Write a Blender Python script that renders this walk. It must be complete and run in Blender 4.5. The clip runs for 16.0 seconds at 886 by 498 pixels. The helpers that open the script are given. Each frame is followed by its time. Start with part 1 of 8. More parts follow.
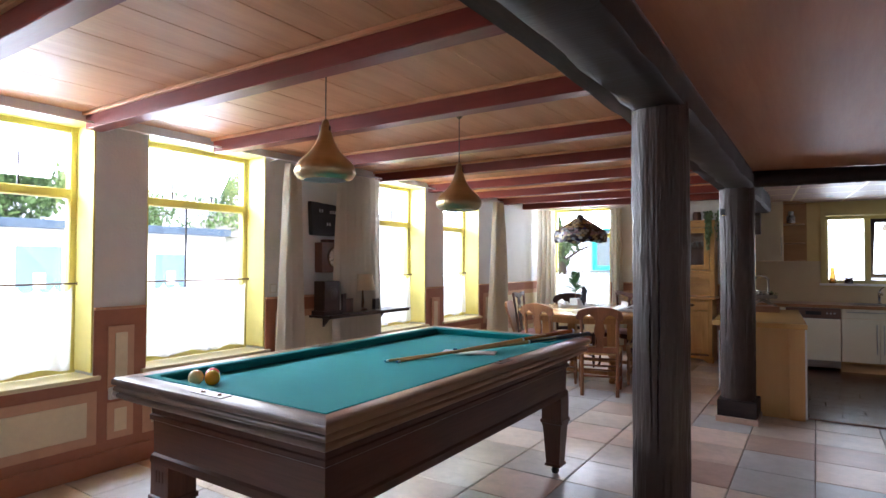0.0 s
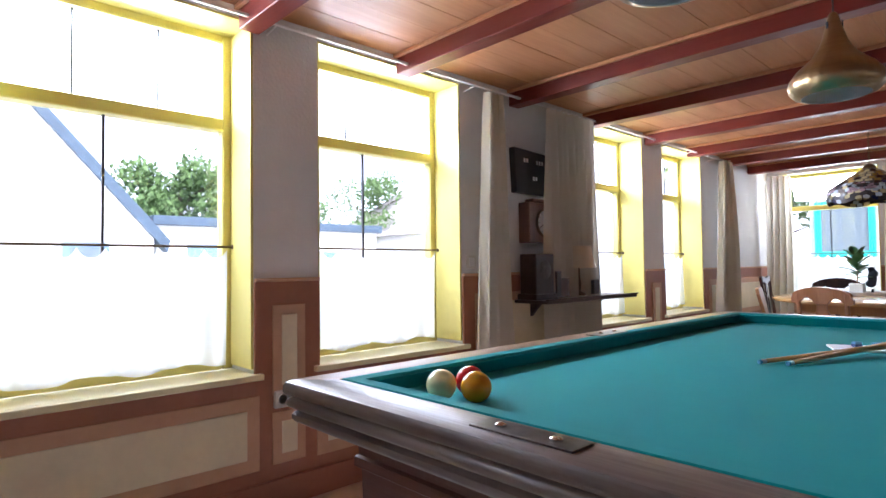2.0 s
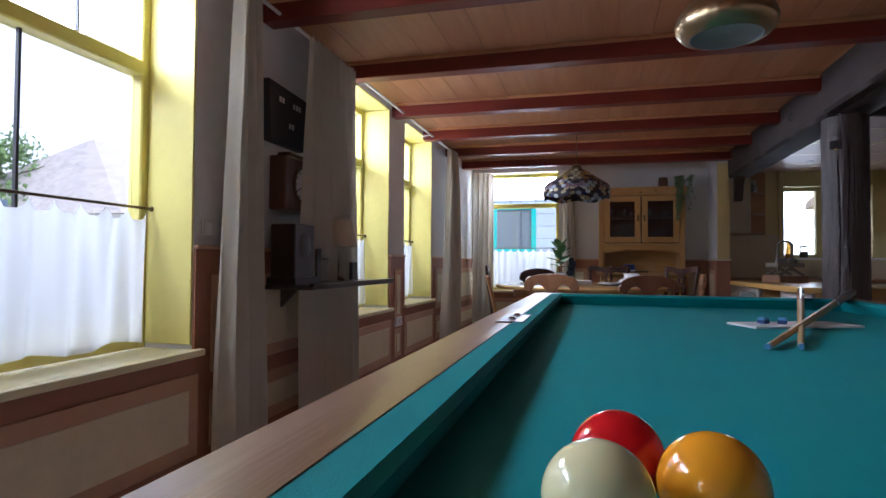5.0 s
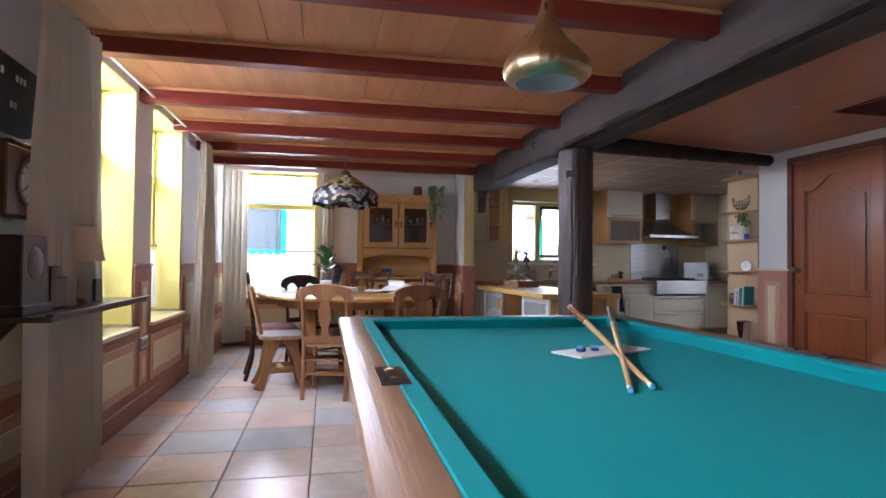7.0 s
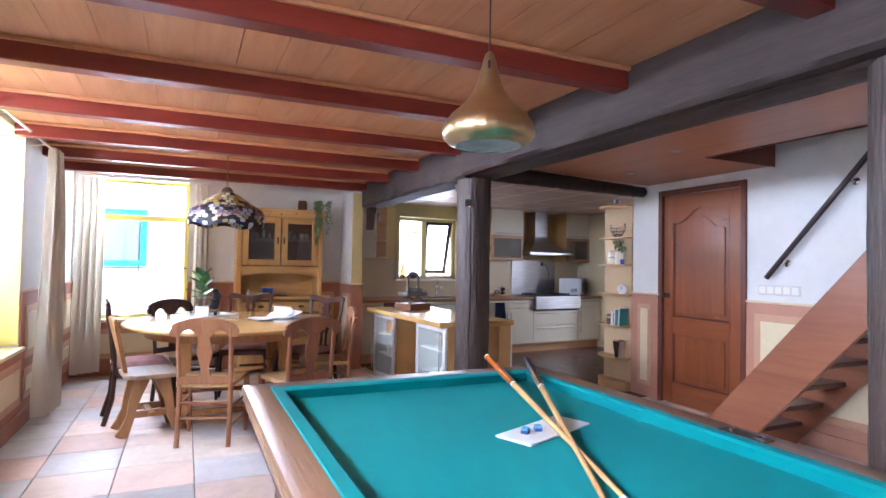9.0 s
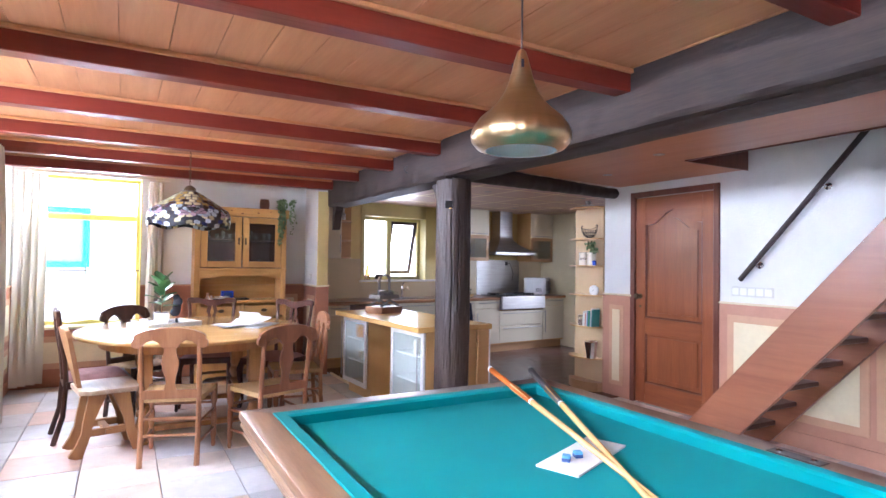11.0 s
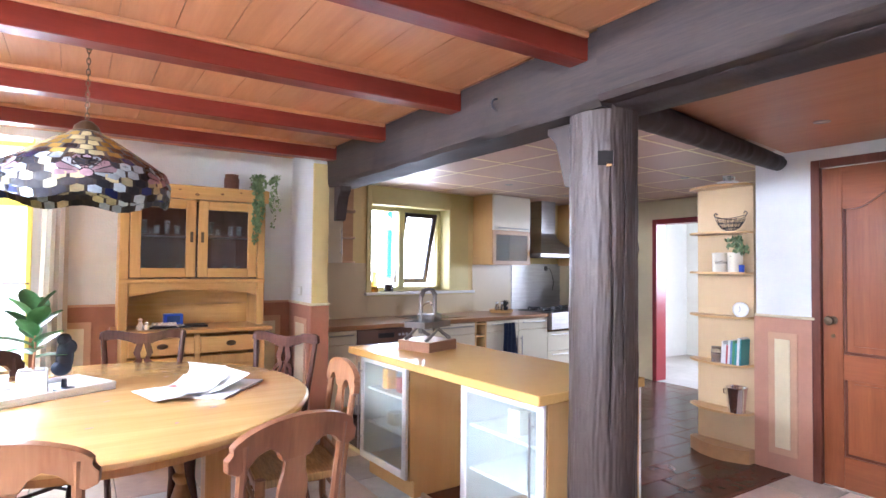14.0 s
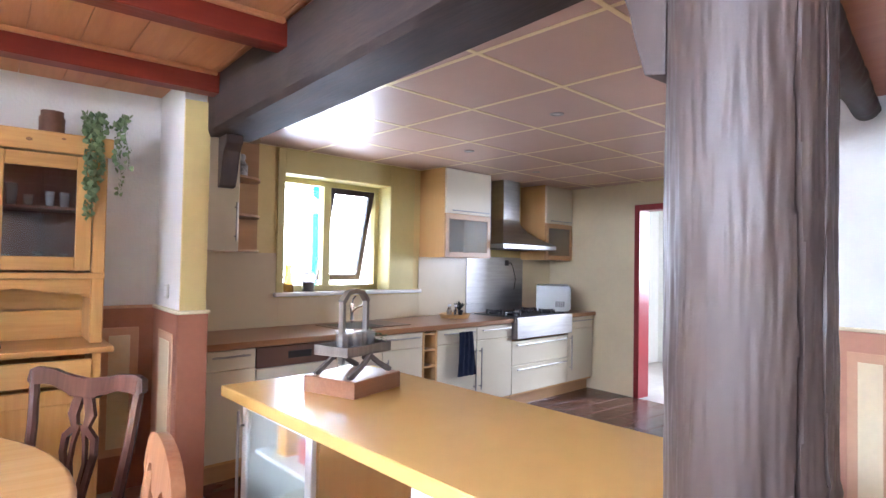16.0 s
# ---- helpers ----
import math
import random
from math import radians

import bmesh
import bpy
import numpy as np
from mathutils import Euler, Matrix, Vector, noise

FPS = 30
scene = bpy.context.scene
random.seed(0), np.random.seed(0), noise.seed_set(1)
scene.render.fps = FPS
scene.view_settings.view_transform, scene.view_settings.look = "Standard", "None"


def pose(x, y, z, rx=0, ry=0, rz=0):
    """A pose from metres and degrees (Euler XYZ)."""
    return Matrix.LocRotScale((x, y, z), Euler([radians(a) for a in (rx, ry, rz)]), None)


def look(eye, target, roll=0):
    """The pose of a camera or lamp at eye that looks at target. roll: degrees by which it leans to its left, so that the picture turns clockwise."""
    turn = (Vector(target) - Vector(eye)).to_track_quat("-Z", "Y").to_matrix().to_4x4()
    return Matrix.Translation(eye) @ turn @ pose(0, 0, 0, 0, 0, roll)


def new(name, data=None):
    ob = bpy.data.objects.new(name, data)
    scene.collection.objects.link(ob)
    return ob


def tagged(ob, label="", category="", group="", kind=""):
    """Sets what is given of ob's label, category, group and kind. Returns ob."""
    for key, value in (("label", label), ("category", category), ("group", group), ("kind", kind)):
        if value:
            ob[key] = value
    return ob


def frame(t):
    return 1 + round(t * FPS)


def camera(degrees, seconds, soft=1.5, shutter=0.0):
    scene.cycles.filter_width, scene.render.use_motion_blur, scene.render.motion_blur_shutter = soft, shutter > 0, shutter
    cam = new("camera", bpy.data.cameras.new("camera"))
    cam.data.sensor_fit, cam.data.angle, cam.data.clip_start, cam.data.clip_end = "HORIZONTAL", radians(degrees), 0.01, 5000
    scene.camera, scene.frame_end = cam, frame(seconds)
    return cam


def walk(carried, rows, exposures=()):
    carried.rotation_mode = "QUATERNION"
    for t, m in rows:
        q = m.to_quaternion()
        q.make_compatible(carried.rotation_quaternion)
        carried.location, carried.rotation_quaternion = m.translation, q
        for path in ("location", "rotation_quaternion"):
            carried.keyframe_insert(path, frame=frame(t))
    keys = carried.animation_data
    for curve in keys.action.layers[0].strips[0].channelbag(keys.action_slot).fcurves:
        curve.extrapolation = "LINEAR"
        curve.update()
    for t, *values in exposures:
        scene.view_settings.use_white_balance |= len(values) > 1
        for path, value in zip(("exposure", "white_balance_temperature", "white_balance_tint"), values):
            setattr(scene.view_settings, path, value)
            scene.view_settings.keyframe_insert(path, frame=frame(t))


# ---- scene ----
cam = camera(76.0, 16.0)
PATH = [
    (0, (0.401, 0.457, 1.371), (-0.699, 2.126, 1.417), 0.2),
    (0.5, (0.058, 0.654, 1.333), (-1.139, 2.256, 1.376), -0.1),
    (1, (-0.312, 0.827, 1.267), (-1.606, 2.351, 1.318), -0.3),
    (1.5, (-0.679, 0.993, 1.181), (-2.065, 2.433, 1.239), -0.4),
    (2, (-0.993, 1.126, 1.111), (-2.449, 2.494, 1.174), -0.7),
    (2.5, (-1.249, 1.199, 1.047), (-2.710, 2.565, 1.106), -0.6),
    (3, (-1.463, 1.312, 1.010), (-2.902, 2.700, 1.064), -0.3),
    (3.5, (-1.612, 1.419, 1.005), (-2.957, 2.898, 1.062), -0.4),
    (4, (-1.739, 1.484, 0.995), (-2.795, 3.183, 1.040), 0.4),
    (4.5, (-1.807, 1.544, 0.996), (-2.561, 3.396, 1.043), 0.4),
    (5, (-1.883, 1.606, 0.996), (-2.392, 3.540, 1.047), 0.4),
    (5.2, (-1.899, 1.614, 1.015), (-2.306, 3.572, 1.058), 0.5),
    (6.3, (-2.185, 1.665, 1.075), (-2.0, 3.656, 1.118), 0.6),
    (7.5, (-2.192, 1.815, 1.155), (-1.697, 3.753, 1.203), 0.7),
    (8, (-2.220, 1.897, 1.222), (-1.630, 3.807, 1.281), 0.8),
    (8.5, (-2.273, 1.929, 1.279), (-1.565, 3.799, 1.340), 0.8),
    (9, (-2.338, 1.943, 1.325), (-1.515, 3.765, 1.379), 1.0),
    (11.5, (-2.490, 2.391, 1.383), (-1.509, 4.133, 1.430), 0.8),
    (12, (-2.449, 2.774, 1.399), (-1.470, 4.518, 1.450), 0.7),
    (12.5, (-2.408, 3.173, 1.403), (-1.425, 4.914, 1.462), 0.8),
    (13, (-2.303, 3.638, 1.388), (-1.298, 5.367, 1.448), 0.7),
    (13.5, (-2.203, 4.064, 1.378), (-1.176, 5.779, 1.439), 0.5),
    (14, (-2.051, 4.456, 1.383), (-0.967, 6.136, 1.442), 0.6),
    (14.5, (-1.843, 4.800, 1.391), (-0.694, 6.436, 1.445), 0.6),
    (15, (-1.636, 5.123, 1.372), (-0.448, 6.731, 1.423), 0.9),
    (15.5, (-1.440, 5.395, 1.357), (-0.218, 6.977, 1.407), 0.8),
    (16, (-1.271, 5.642, 1.346), (-0.014, 7.199, 1.396), 1.0),
]
walk(cam, [(t, look(eye, target, roll)) for t, eye, target, roll in PATH],
     exposures=[(0, 2.2, 5650, 17), (3, 1.8, 5450, 20), (5, 1.15, 5350, 20), (7.5, 2.4, 5500, 22), (9, 2.9, 5350, 23), (12, 3.4, 5350, 22), (16, 3.85, 5350, 19)])

# ---- world, sun, large lights ----
world = bpy.data.worlds.new("world")
scene.world = world
world.use_nodes = True
wn = world.node_tree.nodes
sky = wn.new("ShaderNodeTexSky")
sky.sky_type, sky.sun_disc = "NISHITA", False
sky.sun_elevation, sky.sun_rotation = radians(50), radians(120)
sky.air_density, sky.dust_density, sky.ozone_density = 0.7, 8.0, 0.3
wn["Background"].inputs["Strength"].default_value = 0.15
veil = wn.new("ShaderNodeMix")   # a bright, hazy white sky
veil.data_type = "RGBA"
veil.inputs["Factor"].default_value = 0.5
veil.inputs["B"].default_value = (9.0, 9.2, 9.5, 1)
world.node_tree.links.new(sky.outputs[0], veil.inputs["A"])
world.node_tree.links.new(veil.outputs["Result"], wn["Background"].inputs["Color"])

sun_data = bpy.data.lights.new("sun", "SUN")
sun_data.energy, sun_data.angle, sun_data.color = 1.6, radians(10), (1.0, 0.97, 0.92)
sun = new("sun", sun_data)
sun.matrix_basis = look((0, 0, 20), (-20 * math.cos(radians(50)) * math.sin(radians(120)), -20 * math.cos(radians(50)) * math.cos(radians(120)), 20 - 20 * math.sin(radians(50))))


def window_lamp(x, y, z, w, h, aim, watts):
    data = bpy.data.lights.new("window_lamp", "AREA")
    data.shape, data.size, data.size_y, data.energy = "RECTANGLE", w, h, watts
    data.color = (0.95, 0.98, 1.0)
    ob = new("window_lamp", data)
    ob.matrix_basis = look((x, y, z), (x + aim[0], y + aim[1], z + aim[2]))


# area lamps added outside the panes, standing in for sky light
for wy in (-0.7, 1.77, 3.13, 5.5, 6.83):
    window_lamp(-4.0, wy, 2.12, 1.0, 0.42, (1, 0, -0.8), 11)
window_lamp(-2.85, 9.93, 2.12, 1.0, 0.42, (0, -1, -0.8), 9)
# glowing panel added beyond the porch post in place of the sky
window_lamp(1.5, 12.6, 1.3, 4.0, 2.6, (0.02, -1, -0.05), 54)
# lamp added to brighten the back hall; no window stands here
window_lamp(6.0, 7.4, 1.6, 1.2, 1.2, (-1, 0, 0), 12)


# ---- materials ----
def material(name, color, rough=0.6, metal=0.0, spread=0.0, scale=6.0, bump=0.0, bump_scale=40.0, stretch=(1, 1, 1),
             dirt=0.0, per_object=0.0, coat=0.0, transmission=0.0, ior=1.45, rough_var=0.0, color2=None, distort=0.0):
    """A node material: a base colour that varies at two scales, grain and fine relief."""
    m = bpy.data.materials.new(name)
    m.use_nodes = True
    nt = m.node_tree
    b = nt.nodes["Principled BSDF"]
    add, wire = nt.nodes.new, nt.links.new
    b.inputs["Roughness"].default_value = rough
    b.inputs["Metallic"].default_value = metal
    b.inputs["Coat Weight"].default_value = coat
    b.inputs["Coat Roughness"].default_value = 0.15
    b.inputs["Transmission Weight"].default_value = transmission
    b.inputs["IOR"].default_value = ior
    b.inputs["Base Color"].default_value = (*color, 1)
    if not (spread or bump or per_object or color2 or dirt):
        return m
    tc, mp = add("ShaderNodeTexCoord"), add("ShaderNodeMapping")
    mp.inputs["Scale"].default_value = stretch
    wire(tc.outputs["Object"], mp.inputs["Vector"])
    vector = mp.outputs["Vector"]
    info = add("ShaderNodeObjectInfo")
    if per_object:
        shift = add("ShaderNodeVectorMath")
        shift.operation = "MULTIPLY_ADD"
        wire(info.outputs["Random"], shift.inputs[0])
        shift.inputs[1].default_value = (37.0, 53.0, 71.0)
        wire(vector, shift.inputs[2])
        vector = shift.outputs[0]
    n1, n2 = add("ShaderNodeTexNoise"), add("ShaderNodeTexNoise")
    for n, s, d in ((n1, scale, 4.0), (n2, scale * 6, 3.0)):
        n.inputs["Scale"].default_value, n.inputs["Detail"].default_value = s, d
        n.inputs["Distortion"].default_value = distort
        wire(vector, n.inputs["Vector"])
    ramp = add("ShaderNodeMix")
    ramp.data_type = "RGBA"
    dark = color2 or tuple(c * (1 - spread) for c in color)
    light = color if color2 else tuple(min(1, c * (1 + spread * 0.6)) for c in color)
    ramp.inputs["A"].default_value, ramp.inputs["B"].default_value = (*dark, 1), (*light, 1)
    total = add("ShaderNodeMath")
    total.operation = "MULTIPLY_ADD"
    wire(n2.outputs["Fac"], total.inputs[0])
    total.inputs[1].default_value = 0.5
    spreadn = add("ShaderNodeMapRange")
    spreadn.inputs["From Min"].default_value, spreadn.inputs["From Max"].default_value = 0.5, 1.0
    wire(n1.outputs["Fac"], total.inputs[2])
    wire(total.outputs[0], spreadn.inputs["Value"])
    wire(spreadn.outputs[0], ramp.inputs["Factor"])
    out = ramp.outputs["Result"]
    if per_object:
        hsv, rng = add("ShaderNodeHueSaturation"), add("ShaderNodeMapRange")
        rng.inputs["To Min"].default_value, rng.inputs["To Max"].default_value = 1 - per_object, 1 + per_object
        wire(info.outputs["Random"], rng.inputs["Value"])
        wire(rng.outputs[0], hsv.inputs["Value"])
        wire(out, hsv.inputs["Color"])
        out = hsv.outputs["Color"]
    wire(out, b.inputs["Base Color"])
    if rough_var:
        rr = add("ShaderNodeMapRange")
        rr.inputs["To Min"].default_value, rr.inputs["To Max"].default_value = rough - rough_var, rough + rough_var
        wire(n1.outputs["Fac"], rr.inputs["Value"])
        wire(rr.outputs[0], b.inputs["Roughness"])
    if bump:
        bp, n3 = add("ShaderNodeBump"), add("ShaderNodeTexNoise")
        n3.inputs["Scale"].default_value, n3.inputs["Detail"].default_value = bump_scale, 3.0
        wire(vector, n3.inputs["Vector"])
        wire(n3.outputs["Fac"], bp.inputs["Height"])
        bp.inputs["Strength"].default_value, bp.inputs["Distance"].default_value = bump, 0.01
        wire(bp.outputs["Normal"], b.inputs["Normal"])
    return m


def wood(name, color, dark, rough=0.4, along=0, grain=1.0, **more):
    """Wood whose grain runs along the axis given (0, 1, 2)."""
    s = [14.0 * grain] * 3
    s[along] = 1.0 * grain
    return material(name, color, rough, color2=dark, stretch=tuple(s), scale=1.0, distort=0.6, bump=0.12, bump_scale=4.0, **more)


M_PLASTER = material("white plaster", (0.72, 0.72, 0.70), 0.85, spread=0.05, scale=2, bump=0.25, bump_scale=60)
M_TERRA = material("terracotta paint", (0.36, 0.15, 0.085), 0.55, spread=0.10, scale=5, bump=0.08)
M_TAN = material("light tan paint", (0.56, 0.33, 0.20), 0.6, spread=0.08, scale=5, bump=0.08)
M_CREAM = material("cream paint", (0.72, 0.63, 0.42), 0.6, spread=0.07, scale=5, bump=0.06)
M_YELLOW = material("yellow paint", (0.76, 0.67, 0.20), 0.4, spread=0.05, scale=4, bump=0.05)
M_OCHRE = material("ochre wall paint", (0.66, 0.52, 0.22), 0.6, spread=0.06, scale=3, bump=0.1)
M_PALECREAM = material("pale cream wall paint", (0.72, 0.63, 0.42), 0.6, spread=0.05, scale=3, bump=0.08)
M_BEAM = wood("red-brown beam paint", (0.20, 0.026, 0.014), (0.15, 0.018, 0.010), 0.42, 0)
M_PINE_Y = wood("pine ceiling board", (0.58, 0.28, 0.135), (0.46, 0.20, 0.085), 0.5, 1, grain=0.6, per_object=0.10)
M_PINEJ = wood("pine ceiling moulding", (0.58, 0.29, 0.13), (0.48, 0.21, 0.09), 0.5, 0)
M_HALLCEIL = wood("hall ceiling board", (0.47, 0.21, 0.105), (0.40, 0.16, 0.075), 0.45, 1)
M_OLD = wood("old dark timber", (0.050, 0.031, 0.025), (0.018, 0.011, 0.009), 0.72, 1, grain=2.0, rough_var=0.1)
M_OLDV = material("old dark post timber", (0.066, 0.044, 0.036), 0.45, color2=(0.040, 0.027, 0.022), stretch=(3.5, 3.5, 1.2), scale=1.0, distort=0.3, bump=0.05, bump_scale=3.0, rough_var=0.18)
M_OLDX = wood("old dark log timber", (0.040, 0.025, 0.021), (0.016, 0.010, 0.009), 0.55, 0, grain=2.0, rough_var=0.12)
M_BAIZE = material("green baize", (0.0, 0.24, 0.25), 0.9, spread=0.06, scale=3, bump=0.15, bump_scale=500)
M_MAHOG = wood("billiard mahogany", (0.11, 0.045, 0.028), (0.05, 0.02, 0.013), 0.3, 1)
M_RAIL = wood("worn walnut rail", (0.27, 0.155, 0.085), (0.19, 0.105, 0.06), 0.34, 1, grain=1.6, rough_var=0.06)
M_TILE = material("terracotta floor tile", (0.60, 0.475, 0.405), 0.32, spread=0.24, scale=2.2, bump=0.12, bump_scale=18, per_object=0.2, rough_var=0.05, distort=0.8)
M_TILE2 = material("blue-grey floor tile", (0.47, 0.465, 0.47), 0.32, spread=0.24, scale=2.2, bump=0.12, bump_scale=18, per_object=0.15, rough_var=0.05, distort=0.8)
M_TILE3 = material("sand floor tile", (0.64, 0.56, 0.48), 0.32, spread=0.24, scale=2.2, bump=0.12, bump_scale=18, per_object=0.15, rough_var=0.05, distort=0.8)
M_TILE4 = material("rose-brown floor tile", (0.55, 0.39, 0.32), 0.32, spread=0.24, scale=2.2, bump=0.12, bump_scale=18, per_object=0.18, rough_var=0.05, distort=0.8)
M_KTILE = material("red-brown kitchen tile", (0.13, 0.052, 0.032), 0.25, spread=0.25, scale=3, bump=0.06, bump_scale=12, per_object=0.15, rough_var=0.02)
M_GROUT = material("grey-brown grout", (0.24, 0.20, 0.17), 0.9, spread=0.15, scale=9)
M_DOOR = wood("red-brown varnished door wood", (0.28, 0.088, 0.030), (0.20, 0.056, 0.020), 0.3, 2, coat=0.2)
M_DOORFRAME = wood("dark red-brown frame wood", (0.17, 0.05, 0.028), (0.11, 0.03, 0.018), 0.35, 2)
M_STAIR = wood("red-brown stair wood", (0.30, 0.115, 0.055), (0.22, 0.078, 0.038), 0.3, 1, grain=0.6)
M_PINE = wood("honey pine", (0.62, 0.36, 0.12), (0.47, 0.24, 0.07), 0.4, 2, grain=0.8)
M_PINEX = wood("honey pine cross grain", (0.62, 0.36, 0.12), (0.47, 0.24, 0.07), 0.4, 0, grain=0.8)
M_CHAIR = wood("warm brown chair wood", (0.36, 0.175, 0.085), (0.25, 0.105, 0.048), 0.3, 2)
M_CHAIRD = wood("dark mahogany chair wood", (0.065, 0.028, 0.02), (0.03, 0.013, 0.01), 0.28, 2)
M_CHAIRL = wood("light oak chair wood", (0.42, 0.22, 0.09), (0.30, 0.14, 0.055), 0.35, 2)
M_TABLE = wood("honey oak table top", (0.64, 0.41, 0.16), (0.56, 0.32, 0.11), 0.22, 0, grain=0.7, coat=0.3)
M_TABLEB = wood("honey oak table base", (0.50, 0.25, 0.09), (0.34, 0.15, 0.05), 0.35, 2)
M_RUSH = material("woven rush", (0.50, 0.32, 0.14), 0.75, spread=0.35, scale=4, stretch=(4, 40, 4), bump=0.6, bump_scale=60)
M_CUSHION = material("faded rose cloth", (0.36, 0.19, 0.18), 0.9, spread=0.2, scale=12, bump=0.3, bump_scale=220)
M_BEECH = wood("beech laminate", (0.60, 0.37, 0.15), (0.55, 0.32, 0.12), 0.35, 2, grain=0.5)
M_ISLTOP = material("honey laminate worktop", (0.60, 0.36, 0.11), 0.25, spread=0.05, scale=2, coat=0.2)
M_WORKTOP = wood("brown wood worktop", (0.34, 0.17, 0.075), (0.26, 0.12, 0.05), 0.3, 0)
M_CABINET = material("cream cabinet front", (0.66, 0.60, 0.46), 0.32, spread=0.02, scale=2)
M_ALU = material("white aluminium", (0.75, 0.75, 0.74), 0.35, metal=0.3, spread=0.03)
M_STEEL = material("brushed steel", (0.42, 0.41, 0.40), 0.42, metal=1.0, spread=0.15, scale=3, stretch=(1, 1, 12))
M_CHROME = material("chrome", (0.75, 0.75, 0.76), 0.12, metal=1.0)
M_BRASS = material("brushed brass", (0.53, 0.40, 0.22), 0.34, metal=1.0, spread=0.12, scale=2, stretch=(1, 1, 18))
M_DULLMETAL = material("dark worn brass", (0.14, 0.10, 0.06), 0.4, metal=0.9)
M_FROST = material("frosted glass", (0.86, 0.93, 0.90), 0.22, transmission=0.9, ior=1.12)
M_GLASS = material("clear glass", (0.95, 0.98, 0.97), 0.02, transmission=1.0)
M_BLACK = material("black plastic", (0.015, 0.015, 0.017), 0.35)
M_DARKGREY = material("dark grey plastic", (0.06, 0.06, 0.065), 0.4)
M_WHITE = material("white plastic", (0.78, 0.78, 0.76), 0.35)
M_PAPER = material("white paper", (0.70, 0.70, 0.69), 0.7, spread=0.04, scale=30)
M_LEAF = material("fresh green leaf", (0.075, 0.20, 0.07), 0.35, spread=0.3, scale=8, per_object=0.2)
M_IVY = material("variegated ivy leaf", (0.24, 0.32, 0.15), 0.5, color2=(0.06, 0.12, 0.04), scale=22)
M_SILL = material("pale yellow sill paint", (0.74, 0.66, 0.40), 0.35, spread=0.05, scale=4)
M_REDPAINT = material("dark red gloss paint", (0.24, 0.02, 0.025), 0.3, spread=0.05)
M_TAN2 = material("pinkish tan paint", (0.47, 0.24, 0.155), 0.6, spread=0.08, scale=5, bump=0.08)
M_YELLOW2 = material("mustard window paint", (0.60, 0.52, 0.22), 0.45, spread=0.05, scale=4)
M_DOORH = wood("red-brown varnished rail wood", (0.28, 0.088, 0.030), (0.20, 0.056, 0.020), 0.3, 1, coat=0.2)
M_DARKWOOD = wood("dark brown casement wood", (0.05, 0.03, 0.03), (0.03, 0.02, 0.02), 0.4, 2)
M_BLUEPANE = material("blue-grey pane", (0.12, 0.20, 0.27), 0.1)
M_ENAMEL = material("white enamel", (0.80, 0.83, 0.84), 0.55)


def sheer(name, front, back, share):
    m = bpy.data.materials.new(name)
    m.use_nodes = True
    nt = m.node_tree
    out = nt.nodes["Material Output"]
    nt.nodes.remove(nt.nodes["Principled BSDF"])
    d, t, mix = nt.nodes.new("ShaderNodeBsdfDiffuse"), nt.nodes.new("ShaderNodeBsdfTranslucent"), nt.nodes.new("ShaderNodeMixShader")
    d.inputs["Color"].default_value = (*front, 1)
    t.inputs["Color"].default_value = (*back, 1)
    mix.inputs[0].default_value = share
    nt.links.new(d.outputs[0], mix.inputs[1])
    nt.links.new(t.outputs[0], mix.inputs[2])
    nt.links.new(mix.outputs[0], out.inputs[0])
    return m


M_HOLLOW = material("unlit hollow in timber", (0.012, 0.009, 0.008), 0.95)
M_KNOT = material("dark wood knot", (0.22, 0.10, 0.035), 0.4, spread=0.3, scale=40)
M_SHEER = sheer("sheer white curtain", (0.80, 0.80, 0.79), (0.80, 0.81, 0.81), 0.80)
M_LINEN = sheer("oatmeal curtain linen", (0.74, 0.70, 0.61), (0.62, 0.57, 0.47), 0.32)

M_RAILX = wood("worn grey-brown end rail", (0.19, 0.14, 0.11), (0.085, 0.058, 0.045), 0.34, 0, grain=1.2, rough_var=0.10)
M_MAHOGX = wood("billiard mahogany end", (0.11, 0.045, 0.028), (0.05, 0.02, 0.013), 0.3, 0)
M_MAHOG2 = wood("billiard mahogany leg", (0.15, 0.06, 0.035), (0.07, 0.028, 0.018), 0.3, 2)
M_DARKMETAL = material("dark tarnished plate", (0.09, 0.07, 0.06), 0.35, metal=0.7, spread=0.5, scale=40)
M_BALLW = material("ivory ball", (0.78, 0.75, 0.42), 0.08, coat=0.5)
M_BALLR = material("red ball", (0.62, 0.008, 0.012), 0.08, coat=0.5)
M_BALLY = material("orange ball", (0.85, 0.35, 0.01), 0.08, coat=0.5)
M_CUEB = wood("orange-brown cue butt", (0.45, 0.12, 0.02), (0.30, 0.07, 0.01), 0.15, 1)
M_CUES = wood("pale cue shaft", (0.66, 0.42, 0.18), (0.56, 0.33, 0.12), 0.25, 1)
M_BLUECHALK = material("blue chalk", (0.10, 0.30, 0.50), 0.9)
M_NAVY = material("navy paper", (0.02, 0.05, 0.16), 0.5)
M_NAVYBLACK = material("navy-black glaze", (0.015, 0.022, 0.035), 0.3)
M_COBALT = material("cobalt paper", (0.02, 0.07, 0.45), 0.4)
M_OPAL = material("opal glass bulb", (0.8, 0.8, 0.78), 0.2)
M_CHAIR2 = wood("darker brown chair wood", (0.27, 0.115, 0.055), (0.17, 0.065, 0.03), 0.28, 2)
M_CHAIRD2 = wood("brown mahogany chair wood", (0.11, 0.045, 0.03), (0.055, 0.022, 0.016), 0.25, 2)
M_BOARDSEAT = wood("pale worn board seat", (0.50, 0.38, 0.27), (0.34, 0.22, 0.14), 0.3, 0)
